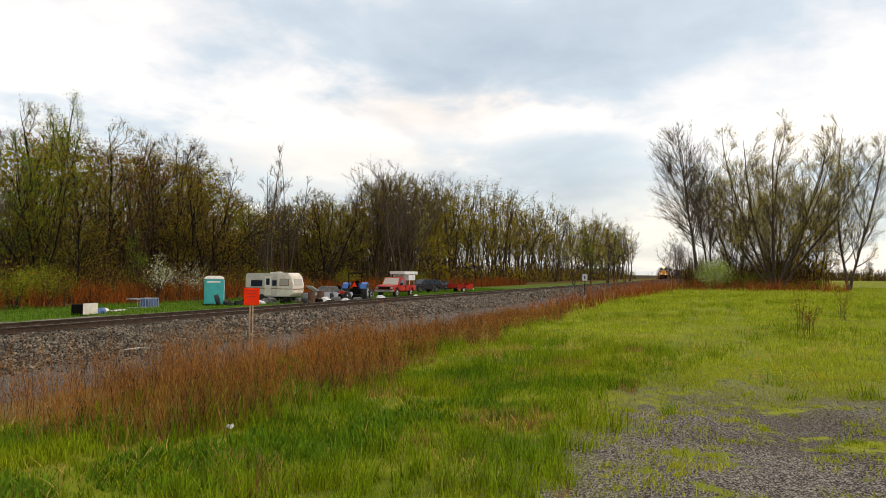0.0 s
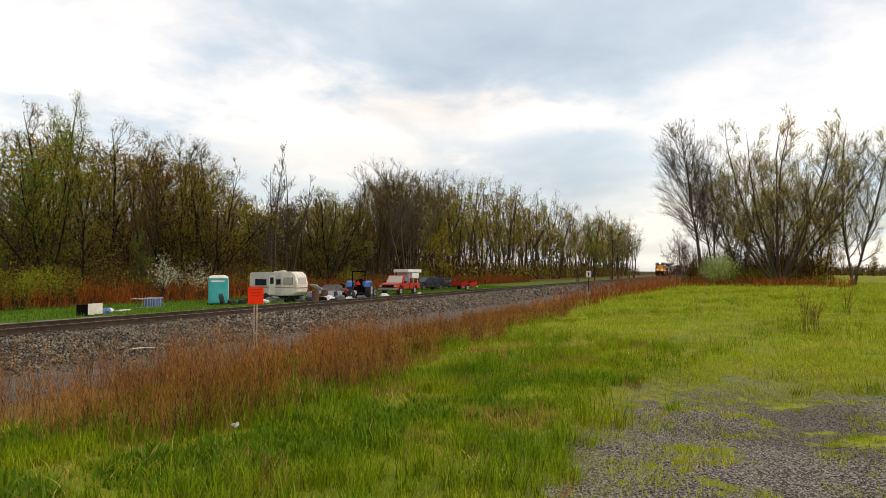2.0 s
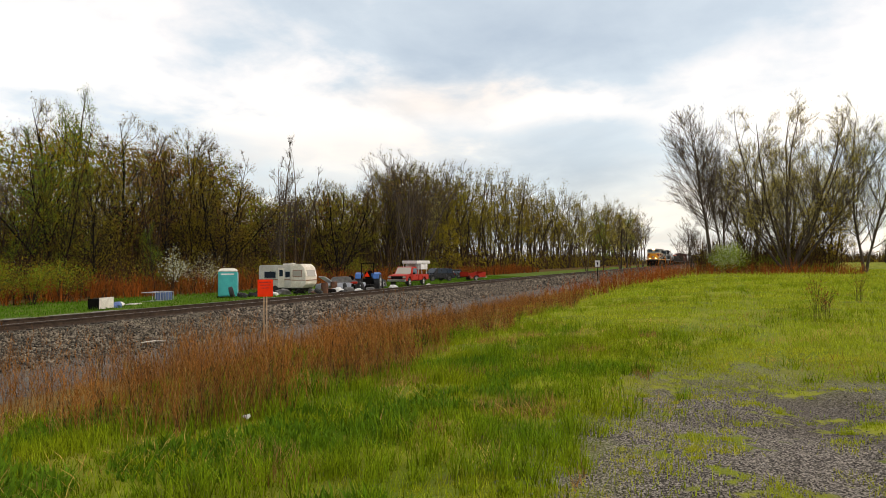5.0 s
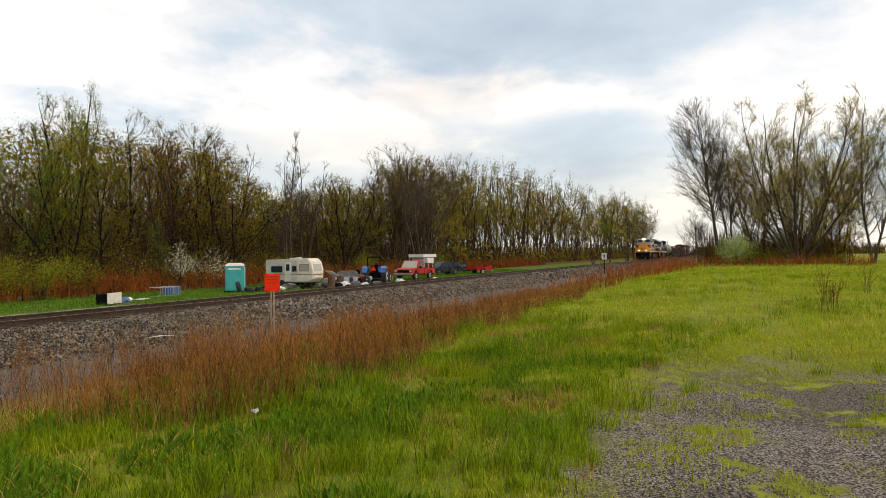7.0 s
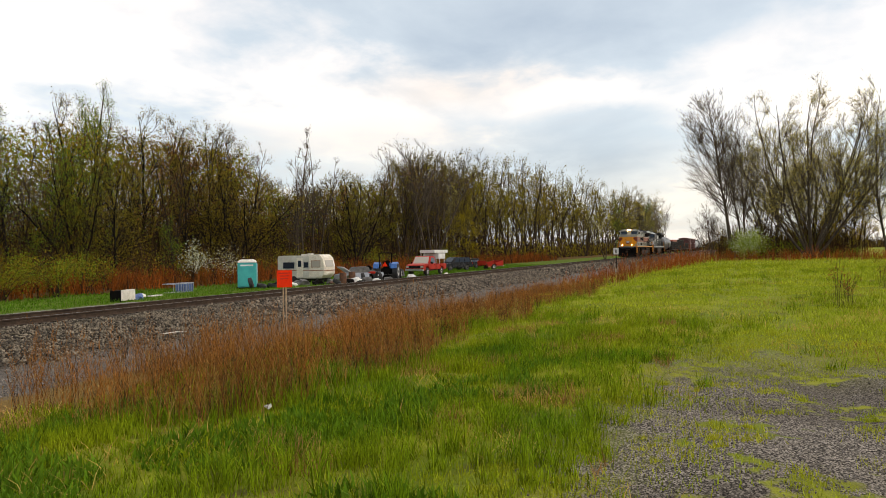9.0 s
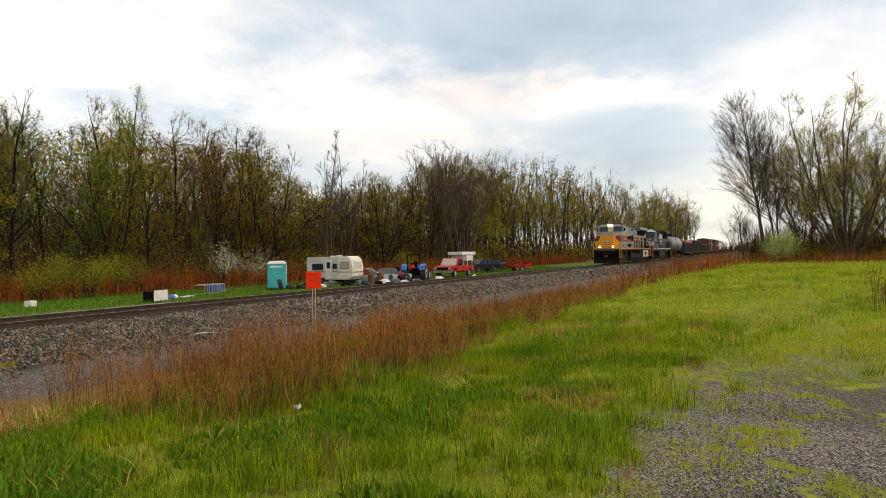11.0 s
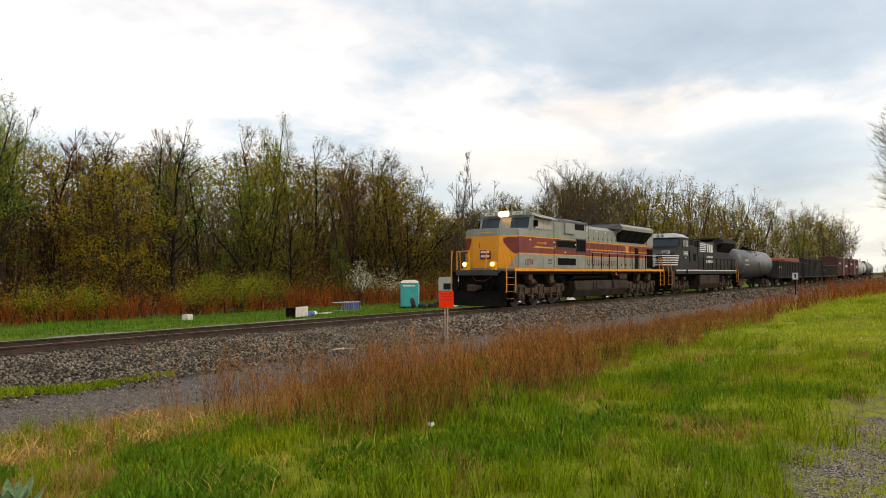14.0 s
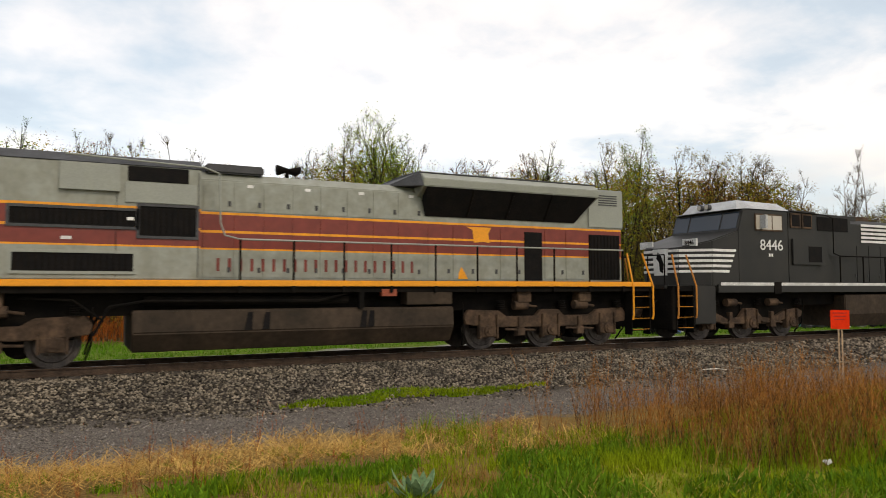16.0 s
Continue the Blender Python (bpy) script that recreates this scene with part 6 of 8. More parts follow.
def freight_trucks(L, length, turn=True):
    for xc in (1.9, length - 1.9):
        s = Shape()
        for side in (-1, 1):
            y = sorted((side * 0.95, side * 1.08))
            s.prism([(xc - 1.15, 0.62), (xc - 0.8, 0.72), (xc - 0.3, 0.92), (xc + 0.3, 0.92), (xc + 0.8, 0.72), (xc + 1.15, 0.62), (xc + 1.1, 0.4), (xc + 0.7, 0.4), (xc + 0.3, 0.22), (xc - 0.3, 0.22), (xc - 0.7, 0.4), (xc - 1.1, 0.4)], "y", *y)
        s.box(xc - 0.2, xc + 0.2, -0.95, 0.95, 0.5, 0.85)
        part("truck", s, M["brown"], L, bevel=0.02)
        for dx in (-0.88, 0.88):
            wheelset(L, xc + dx, 0.46)
    part("coupler", Shape().box(-0.6, 0.3, -0.12, 0.12, 0.76, 1.02).box(length - 0.3, length + 0.6, -0.12, 0.12, 0.76, 1.02), M["brown"], L, bevel=0.03)


def tank_car(label, material):
    L, n = thing("tank_car", label, "tank car"), 16.6
    s = Shape()
    rings = []
    for x, r in ((0.75, 0.2), (0.8, 0.75), (0.95, 1.15), (1.2, 1.4), (1.5, 1.5), (15.1, 1.5), (15.4, 1.4), (15.65, 1.15), (15.8, 0.75), (15.85, 0.2)):
        rings.append([(x, r * math.cos(a * math.pi / 14), 2.55 + r * math.sin(a * math.pi / 14)) for a in range(28)])
    for a, c in zip(rings, rings[1:]):
        for k in range(28):
            s._hull([a[k], a[(k + 1) % 28], c[(k + 1) % 28], c[k]], [(0, 1, 2, 3)])
    bmesh.ops.remove_doubles(s.bm, verts=s.bm.verts, dist=0.001)
    t = part("tank", s, material, L, smooth=True)
    for x in (3.4, 6.6, 10.0, 13.2):
        part("band", Shape().cyl((x, 0, 2.55), (x + 0.08, 0, 2.55), 1.512, 28), material, t)
    part("dome_platform", Shape().box(7.2, 9.4, -0.9, 0.9, 4.06, 4.1).cyl((8.3, 0, 4.0), (8.3, 0, 4.35), 0.42, 16).cyl((8.9, 0.3, 4.0), (8.9, 0.3, 4.5), 0.1, 8), M["dark"], L)
    rs = Shape()
    for x in (7.2, 8.3, 9.4):
        for y in (-0.9, 0.9):
            rs.cyl((x, y, 4.1), (x, y, 4.85), 0.02, 6)
    for y in (-0.9, 0.9):
        rs.cyl((7.2, y, 4.85), (9.4, y, 4.85), 0.02, 6)
    part("dome_railing", rs, M["dark"], L)
    part("frame", Shape().box(0.1, 16.5, -0.35, 0.35, 0.95, 1.2).box(0.1, 2.2, -1.4, 1.4, 1.0, 1.15).box(14.4, 16.5, -1.4, 1.4, 1.0, 1.15).box(1.6, 2.4, -1.1, 1.1, 1.15, 1.7).box(14.2, 15.0, -1.1, 1.1, 1.15, 1.7), M["dark"], L)
    for s_ in (-1, 1):
        part("side_rail", Shape().tube([(0.2, s_ * 1.45, 1.35), (2.2, s_ * 1.5, 1.4), (14.4, s_ * 1.5, 1.4), (16.4, s_ * 1.45, 1.35)], 0.025), M["dark"], L)
        part("ladder", Shape().tube([(8.0, s_ * 1.52, 1.3), (8.0, s_ * 1.52, 2.6), (8.0, s_ * 1.1, 3.75), (8.0, s_ * 0.9, 4.1)], 0.02).tube([(8.5, s_ * 1.52, 1.3), (8.5, s_ * 1.52, 2.6), (8.5, s_ * 1.1, 3.75), (8.5, s_ * 0.9, 4.1)], 0.02), M["dark"], L)
        bars("lettering_bar", 2.0, 3.6, 2.75, 2.98, 6, s_, 1.5, M["lettering"], t)
        bars("lettering_bar", 2.0, 3.6, 2.35, 2.5, 7, s_, 1.5, M["lettering"], t)
        part("placard", Shape().box(11.2, 11.5, *sorted((s_ * 1.5, s_ * 1.52)), 2.4, 2.7), M["leaf_pale"], t)
    freight_trucks(L, n)
    return L


def gondola(label, material, top, load=None):
    L, n = thing("gondola_car", label, "gondola car"), 16.8
    for s_ in (-1, 1):
        side = part("side", Shape().box(0.3, 16.5, *sorted((s_ * 1.40, s_ * 1.46)), 1.1, top), material, L)
        part("top_chord", Shape().box(0.25, 16.55, *sorted((s_ * 1.38, s_ * 1.56)), top, top + 0.14), material, side, bevel=0.02)
        part("side_sill", Shape().box(0.25, 16.55, *sorted((s_ * 1.40, s_ * 1.54)), 0.95, 1.12), material, side)
        for k in range(15):
            x = 0.45 + k * 1.13
            part("rib", Shape().prism([(x, s_ * 1.46), (x + 0.05, s_ * 1.56), (x + 0.17, s_ * 1.56), (x + 0.22, s_ * 1.46)], "z", 1.12, top), material, side)
        bars("lettering_bar", 1.0, 2.6, top - 0.75, top - 0.5, 5, s_, 1.462, M["lettering"], side)
    for x in (0.24, 16.5):
        part("end_wall", Shape().box(x, x + 0.06, -1.4, 1.4, 1.0, top + 0.1), material, L)
    part("floor", Shape().box(0.3, 16.5, -1.4, 1.4, 1.0, 1.1), M["dark"], L)
    part("centre_sill", Shape().box(0.1, 16.7, -0.3, 0.3, 0.8, 1.0), M["dark"], L)
    freight_trucks(L, n)
    return L


def boxcar(label, material):
    L, n = thing("boxcar", label, "boxcar"), 16.8
    body = part("body", Shape().box(0.3, 16.5, -1.42, 1.42, 1.05, 4.3), material, L, bevel=0.03)
    part("roof", Shape().prism([(-1.5, 4.29), (1.5, 4.29), (1.45, 4.38), (0, 4.56), (-1.45, 4.38)], "x", 0.25, 16.55), material, L)
    for s_ in (-1, 1):
        for k in range(16):
            x = 0.5 + k * 1.03
            if not 6.4 < x < 10.0:
                part("rib", Shape().box(x, x + 0.1, *sorted((s_ * 1.42, s_ * 1.48)), 1.1, 4.25), material, body)
        d = part("sliding_door", Shape().box(6.9, 9.9, *sorted((s_ * 1.42, s_ * 1.52)), 1.15, 4.1), material, L, bevel=0.01)
        for k in range(5):
            part("door_rib", Shape().box(6.95, 9.85, *sorted((s_ * 1.52, s_ * 1.55)), 1.5 + 0.55 * k, 1.58 + 0.55 * k), material, d)
        bars("lettering_bar", 2.2, 4.6, 3.1, 3.4, 6, s_, 1.485, M["lettering"], body)
        bars("lettering_bar", 11.5, 14.5, 2.6, 3.0, 5, s_, 1.485, M["lettering"], body)
    part("sill", Shape().box(0.1, 16.7, -0.3, 0.3, 0.8, 1.05), M["dark"], L)
    freight_trucks(L, n)
    return L


M["orange_rail"] = mat("orange_rail_paint", (0.55, 0.20, 0.02), rough=0.5, bump=0.05)
TRAIN = [(locomotive_grey(), 0.0), (locomotive_black(), 22.75)]
TRAIN.append((tank_car("black cylindrical tank car with white lettering", M["tankcar"]), 44.9))
TRAIN.append((gondola("black ribbed gondola car", M["gondola"], 2.9), 62.9))
TRAIN.append((gondola("black high-sided ribbed gondola car", M["gondola"], 3.5), 80.9))
TRAIN.append((gondola("weathered black gondola car", M["gondola"], 2.7), 98.9))
TRAIN.append((boxcar("red-brown boxcar with sliding door", M["boxcar"]), 116.9))
TRAIN.append((boxcar("faded red-brown boxcar with worn lettering bars", M["boxcar"]), 134.9))
TRAIN.append((tank_car("pale grey cylindrical tank car with dome", M["paleroof"]), 152.9))
TRAIN.append((tank_car("dark tank car near the end of the train", M["tankcar"]), 170.9))
load = part("scrap_load", Shape().prism([(5.5, 1.6), (5.5, 3.3), (6.0, 3.5), (15.6, 3.5), (16.1, 3.3), (16.1, 1.6)], "y", -1.3, 1.3), M["orange"], TRAIN[3][0], "rust-orange load", bevel=0.05)
TRAIN_X = [(0, 303), (3.5, 232.5), (7, 164), (9, 124.5), (11.5, 76.0), (13, 47.4), (14, 29.4), (14.5, 20.5), (15, 11.6), (15.5, 2.65), (16, -6.3)]
for ob, off in TRAIN:
    ob.matrix_basis = pose(TRAIN_X[0][1] + off, TRACK_Y, 0)


def train_x(t):
    """The way of the train's front along the line, smooth through its known places."""
    ts, xs = [a for a, c in TRAIN_X], [c for a, c in TRAIN_X]
    slope = np.gradient(xs, ts)
    k = min(max(int(np.searchsorted(ts, t)) - 1, 0), len(ts) - 2)
    h = ts[k + 1] - ts[k]
    u = (t - ts[k]) / h
    return ((2 * u**3 - 3 * u**2 + 1) * xs[k] + (u**3 - 2 * u**2 + u) * h * slope[k]
            + (-2 * u**3 + 3 * u**2) * xs[k + 1] + (u**3 - u**2) * h * slope[k + 1])


def motions():
    frames = [i / FPS for i in range(int(16 * FPS) + 1)]
    places = [train_x(t) for t in frames]
    for ob, off in TRAIN:
        walk(ob, [(t, pose(x + off, TRACK_Y, 0)) for t, x in list(zip(frames, places))[::6]])
    for ob, ax, r in WHEELS[:20]:
        walk(ob, [(t, pose(ax, 0, r) @ Matrix.Rotation((x - places[0]) / r, 4, "Y")) for t, x in zip(frames, places)])
# ---- things beyond the railway and on the bank ----
M.update(
    teal=mat("teal_plastic", (0.03, 0.42, 0.40), (0.02, 0.34, 0.34), 2, 0.5, bump=0.05, grit=0.06),
    tealight=mat("pale_teal_plastic", (0.22, 0.58, 0.56), (0.15, 0.5, 0.5), 2, 0.5, bump=0.05, grit=0.06),
    cream=mat("weathered_cream_aluminium", (0.60, 0.57, 0.50), (0.48, 0.44, 0.37), 1.5, 0.55, bump=0.08),
    cream2=mat("warm_white_fibreglass", (0.78, 0.73, 0.62), (0.66, 0.58, 0.46), 1.5, 0.5, bump=0.05),
    tanstripe=mat("brown_trim_stripe", (0.32, 0.14, 0.07), rough=0.6, bump=0),
    red=mat("faded_red_paint", (0.46, 0.03, 0.014), (0.34, 0.022, 0.012), 1.5, 0.5, bump=0.03, grit=0.1, spec=0.2),
    carblack=mat("black_car_paint", (0.012, 0.013, 0.016), (0.02, 0.02, 0.024), 2, 0.25, bump=0.0, grit=0.1),
    blue=mat("blue_tractor_paint", (0.03, 0.14, 0.42), (0.025, 0.10, 0.30), 2, 0.45, bump=0.03),
    truckblue=mat("metallic_blue_paint", (0.04, 0.13, 0.26), (0.03, 0.10, 0.2), 2, 0.5, 0.0, bump=0.02),
    silver=mat("silver_paint", (0.42, 0.44, 0.50), (0.33, 0.35, 0.4), 2, 0.4, 0.0, bump=0.02),
    chrome=mat("dull_chrome", (0.55, 0.55, 0.55), (0.4, 0.4, 0.4), 3, 0.3, 0.8, bump=0.02),
    rubber=mat("tyre_rubber", (0.018, 0.018, 0.018), (0.03, 0.028, 0.026), 5, 0.85),
    rim=mat("pale_wheel_rim", (0.50, 0.49, 0.46), (0.36, 0.35, 0.33), 4, 0.5, 0.3),
    signorange=mat("fluorescent_orange_board", (0.95, 0.045, 0.008), (0.85, 0.036, 0.007), 6, 0.7, bump=0.03, grit=0.05, spec=0.1),
    lath=mat("pale_wooden_lath", (0.52, 0.36, 0.22), (0.36, 0.24, 0.15), 6, 0.8),
    rust=mat("rusty_steel", (0.16, 0.065, 0.03), (0.08, 0.04, 0.025), 4, 0.85),
    bluetarp=mat("blue_plastic_tarp", (0.06, 0.12, 0.32), (0.1, 0.14, 0.25), 3, 0.6),
    orangewood=mat("red_painted_scrap", (0.40, 0.09, 0.04), (0.2, 0.06, 0.03), 3, 0.8),
    grime=mat("grey_junk", (0.12, 0.115, 0.11), (0.06, 0.055, 0.05), 3, 0.8),
    seal=mat("white_fibreboard", (0.74, 0.70, 0.62), (0.62, 0.57, 0.49), 3, 0.7),
    mullein=mat("grey_green_felted_leaf", (0.19, 0.28, 0.14), (0.12, 0.20, 0.09), 4, 0.8, thin=0.15),
)


def at_ground(x, y, yaw=0.0, dz=0.0):
    if y > 25 and x < 150:
        x, y = x * 1.1, y * 1.1
    return pose(x, y, float(ground_z(x, y)) + dz, 0, 0, yaw)


def road_wheel(parent, x, y, r, w, rim="rim"):
    t = part("tyre", Shape().cyl((x, y - w / 2, r), (x, y + w / 2, r), r, 24), M["rubber"], parent, bevel=0.03)
    s = -1 if y < 0 else 1
    part("rim", Shape().cyl((x, y + s * w * 0.42, r), (x, y + s * (w / 2 + 0.012), r), r * 0.58, 16, r * 0.5), M[rim], t)
    part("hub", Shape().cyl((x, y + s * w / 2, r), (x, y + s * (w / 2 + 0.04), r), r * 0.18, 10), M["dark"], t)


def arch_profile(length, z0, z1, wheels, r, hoodz=None):
    """Side outline of a body with wheel arches, from the front at x = 0."""
    p = [(0.0, z0)]
    for x in wheels:
        p += [(x + r * math.cos(a), z0 + max(0, r * math.sin(a)) * 0.9) for a in (math.pi, 2.6, 2.1, math.pi / 2, 1.05, 0.55, 0)]
    return p + [(length, z0), (length, z1)]


def pickup(label, m, body, lower, flat=False, topper=False):
    T = thing("pickup_truck", label, "pickup truck", m)
    wb = (0.95, 4.35)
    prof = arch_profile(2.95, 0.52, 1.05, (0.95,), 0.46) + [(1.35, 1.08), (0.12, 1.0), (0.0, 0.9)]
    b = part("body", Shape().prism(prof, "y", -0.93, 0.93), lower, T, bevel=0.03)
    part("bonnet", Shape().prism([(0.05, 0.98), (1.32, 1.10), (1.32, 1.16), (0.2, 1.06)], "y", -0.88, 0.88), body, T, bevel=0.02)
    cabp = [(1.30, 1.06), (1.85, 1.78), (2.05, 1.84), (2.85, 1.82), (2.95, 1.70), (2.95, 1.05)]
    c = part("cab", Shape().loft([(x, -0.93 + 0.16 * max(0, z - 1.06), z) for x, z in cabp], [(x, 0.93 - 0.16 * max(0, z - 1.06), z) for x, z in cabp]), body, T, bevel=0.03)
    a = [(1.36, -0.8, 1.13), (1.36, 0.8, 1.13), (1.84, 0.72, 1.75), (1.84, -0.72, 1.75)]
    part("windscreen", Shape().loft([(x - 0.03, y, z + 0.02) for x, y, z in a], [(x, y, z) for x, y, z in a]), M["glassl"], c)
    for s in (-1, 1):
        w = [(1.62, s * 0.925, 1.16), (2.78, s * 0.925, 1.16), (2.72, s * 0.845, 1.68), (1.98, s * 0.845, 1.70)]
        part("side_window", Shape().loft(w, [(x, y + s * 0.012, z) for x, y, z in w]), M["glassm"], c)
        part("door", Shape().prism([(1.5, 0.58), (2.75, 0.58), (2.8, 1.1), (1.5, 1.1)], "y", *sorted((s * 0.93, s * 0.945))), lower, T, bevel=0.006)
        part("door_handle", Shape().box(2.5, 2.66, *sorted((s * 0.945, s * 0.97)), 0.98, 1.02), M["dark"], T)
        part("mirror", Shape().box(1.66, 1.76, *sorted((s * 0.95, s * 1.15)), 1.12, 1.3), M["dark"], T, bevel=0.01)
        part("headlight", Shape().box(-0.02, 0.03, *sorted((s * 0.62, s * 0.9)), 0.78, 0.95), M["glassl"], T)
        part("rocker_stripe", Shape().box(1.45, 2.9, *sorted((s * 0.931, s * 0.937)), 0.53, 0.62), M["dark"], T)
        for x in wb:
            road_wheel(T, x, s * 0.82, 0.38, 0.24)
    part("grille", Shape().box(-0.025, 0.01, -0.6, 0.6, 0.72, 0.96), M["screen"], T)
    part("bumper", Shape().box(-0.14, 0.02, -0.95, 0.95, 0.48, 0.68), M["chrome"], T, bevel=0.03)
    part("chassis", Shape().box(0.3, 5.5, -0.45, -0.3, 0.42, 0.6).box(0.3, 5.5, 0.3, 0.45, 0.42, 0.6).box(2.9, 3.1, -0.45, 0.45, 0.42, 0.58).box(5.3, 5.5, -0.7, 0.7, 0.42, 0.58), M["rust"], T)
    if flat:
        part("bed_frame", Shape().box(3.1, 6.1, -0.5, -0.42, 0.62, 0.72).box(3.1, 6.1, 0.42, 0.5, 0.62, 0.72).box(3.1, 3.2, -0.7, 0.7, 0.62, 0.75).box(5.9, 6.1, -0.8, 0.8, 0.64, 0.78), M["rust"], T)
        part("tow_boom", Shape().cyl((4.2, 0, 0.75), (4.75, 0, 1.55), 0.06, 8).cyl((5.2, -0.3, 0.7), (6.3, -0.2, 0.95), 0.05, 8), M["rust"], T)
    else:
        prof = arch_profile(5.6, 0.55, 1.08, (4.35,), 0.46)
        prof = [(3.0 if x < 3.0 else x, z) for x, z in prof] + [(3.0, 1.08)]
        for s in (-1, 1):
            part("bed_side", Shape().prism(prof, "y", *sorted((s * 0.86, s * 0.95))), lower, T, bevel=0.02)
            part("flared_fender", Shape().prism([(3.85, 0.6), (3.95, 0.95), (4.1, 1.02), (4.6, 1.02), (4.78, 0.95), (4.85, 0.6), (4.75, 0.6), (4.62, 0.85), (4.1, 0.85), (3.95, 0.6)], "y", *sorted((s * 0.95, s * 1.02))), lower, T)
        part("bed_floor", Shape().box(3.0, 5.6, -0.86, 0.86, 0.6, 0.68), M["dark"], T)
        part("tailgate", Shape().box(5.54, 5.6, -0.85, 0.85, 0.6, 1.08), lower, T, bevel=0.01)
    if topper:
        part("rack_box", Shape().box(3.0, 6.4, -0.8, 0.8, 2.12, 2.42), M["white"], T, "white slatted cargo rack", bevel=0.02)
        part("rack_panel", Shape().box(3.9, 5.6, -0.84, 0.84, 1.55, 2.06), M["white"], T, bevel=0.02)
        for x in (3.3, 4.2, 5.4):
            for s in (-1, 1):
                part("rack_post", Shape().cyl((x, s * 0.8, 1.0 if x > 3 else 1.8), (x, s * 0.8, 2.1), 0.03, 6), M["white"], T)
    return T


def suv(label, m, paint, low=False):
    T = thing("car", label, "car", m)
    k = 0.82 if low else 1.0
    prof = arch_profile(4.7, 0.4, 1.0 * k + 0.05, (0.95, 3.75), 0.42) + [(1.2, 1.02 * k), (0.1, 0.85 * k), (0, 0.7 * k)]
    part("body", Shape().prism(prof, "y", -0.9, 0.9), paint, T, bevel=0.04)
    cp = [(1.15, 0.98 * k), (1.75, 1.62 * k), (2.1, 1.72 * k), (4.3, 1.70 * k), (4.65, 1.04 * k)]
    c = part("cabin", Shape().loft([(x, -0.88 + 0.2 * max(0, z - 1.0 * k), z) for x, z in cp], [(x, 0.88 - 0.2 * max(0, z - 1.0 * k), z) for x, z in cp]), paint, T, bevel=0.04)
    for s in (-1, 1):
        for xa, xb in ((1.7, 2.45), (2.52, 3.35), (3.42, 4.25)):
            w = [(xa, s * 0.875, 1.06 * k), (xb, s * 0.875, 1.06 * k), (xb - 0.02, s * 0.765, 1.58 * k), (xa + (0.25 if xa < 2 else 0), s * 0.765, 1.58 * k)]
            part("side_window", Shape().loft(w, [(x, y + s * 0.012, z) for x, y, z in w]), M["glassm"], c)
        for x in (0.95, 3.75):
            road_wheel(T, x, s * 0.79, 0.36, 0.22, "grime")
        part("tail_light", Shape().box(4.66, 4.72, *sorted((s * 0.7, s * 0.88)), 0.78 * k, 1.02 * k), M["red"], T)
    w = [(4.36, -0.7, 1.6 * k), (4.36, 0.7, 1.6 * k), (4.62, 0.8, 1.1 * k), (4.62, -0.8, 1.1 * k)]
    part("rear_window", Shape().loft(w, [(x + 0.03, y, z) for x, y, z in w]), M["glassl"], c)
    part("plate", Shape().box(4.70, 4.715, -0.2, 0.2, 0.7 * k, 0.82 * k), M["white"], T)
    part("bumper", Shape().box(4.66, 4.8, -0.88, 0.88, 0.42, 0.6), M["dark"], T, bevel=0.03)
    w = [(1.2, -0.75, 1.05 * k), (1.2, 0.75, 1.05 * k), (1.72, 0.68, 1.58 * k), (1.72, -0.68, 1.58 * k)]
    part("windscreen", Shape().loft(w, [(x - 0.03, y, z + 0.02) for x, y, z in w]), M["glassm"], c)
    return T


def portable_toilet():
    T = thing("portable_toilet", "teal plastic portable toilet with white domed roof", "portable toilet", at_ground(40.2, 31.2, 34) @ Matrix.Diagonal((1.15, 1.15, 0.93, 1)))
    part("wall_shell", Shape().prism([(-0.58, -0.58), (0.58, -0.58), (0.58, 0.58), (-0.58, 0.58)], "z", 0.1, 2.05), M["teal"], T, bevel=0.04)
    part("door", Shape().box(-0.6, -0.585, -0.44, 0.44, 0.2, 1.95), M["teal"], T, bevel=0.005)
    part("side_panel", Shape().box(-0.46, 0.46, -0.61, -0.585, 0.2, 1.95), M["tealight"], T, "pale teal side panel", bevel=0.006)
    part("notice", Shape().box(-0.1, 0.25, -0.616, -0.611, 1.25, 1.75), M["white"], T, "faded notice")
    part("vent_strip", Shape().box(-0.605, -0.6, -0.4, 0.4, 1.78, 1.9), M["white"], T)
    for z in (0.7, 1.25):
        part("moulded_rib", Shape().box(-0.612, -0.6, -0.38, 0.38, z, z + 0.05), M["teal"], T)
    part("roof", Shape().loft([(x, y, 2.05) for x, y in ((-0.62, -0.62), (0.62, -0.62), (0.62, 0.62), (-0.62, 0.62))], [(x, y, 2.3) for x, y in ((-0.35, -0.45), (0.35, -0.45), (0.35, 0.45), (-0.35, 0.45))]), M["seal"], T, "white domed roof", bevel=0.06)
    part("skid", Shape().box(-0.65, 0.65, -0.65, 0.65, 0.0, 0.1), M["dark"], T)


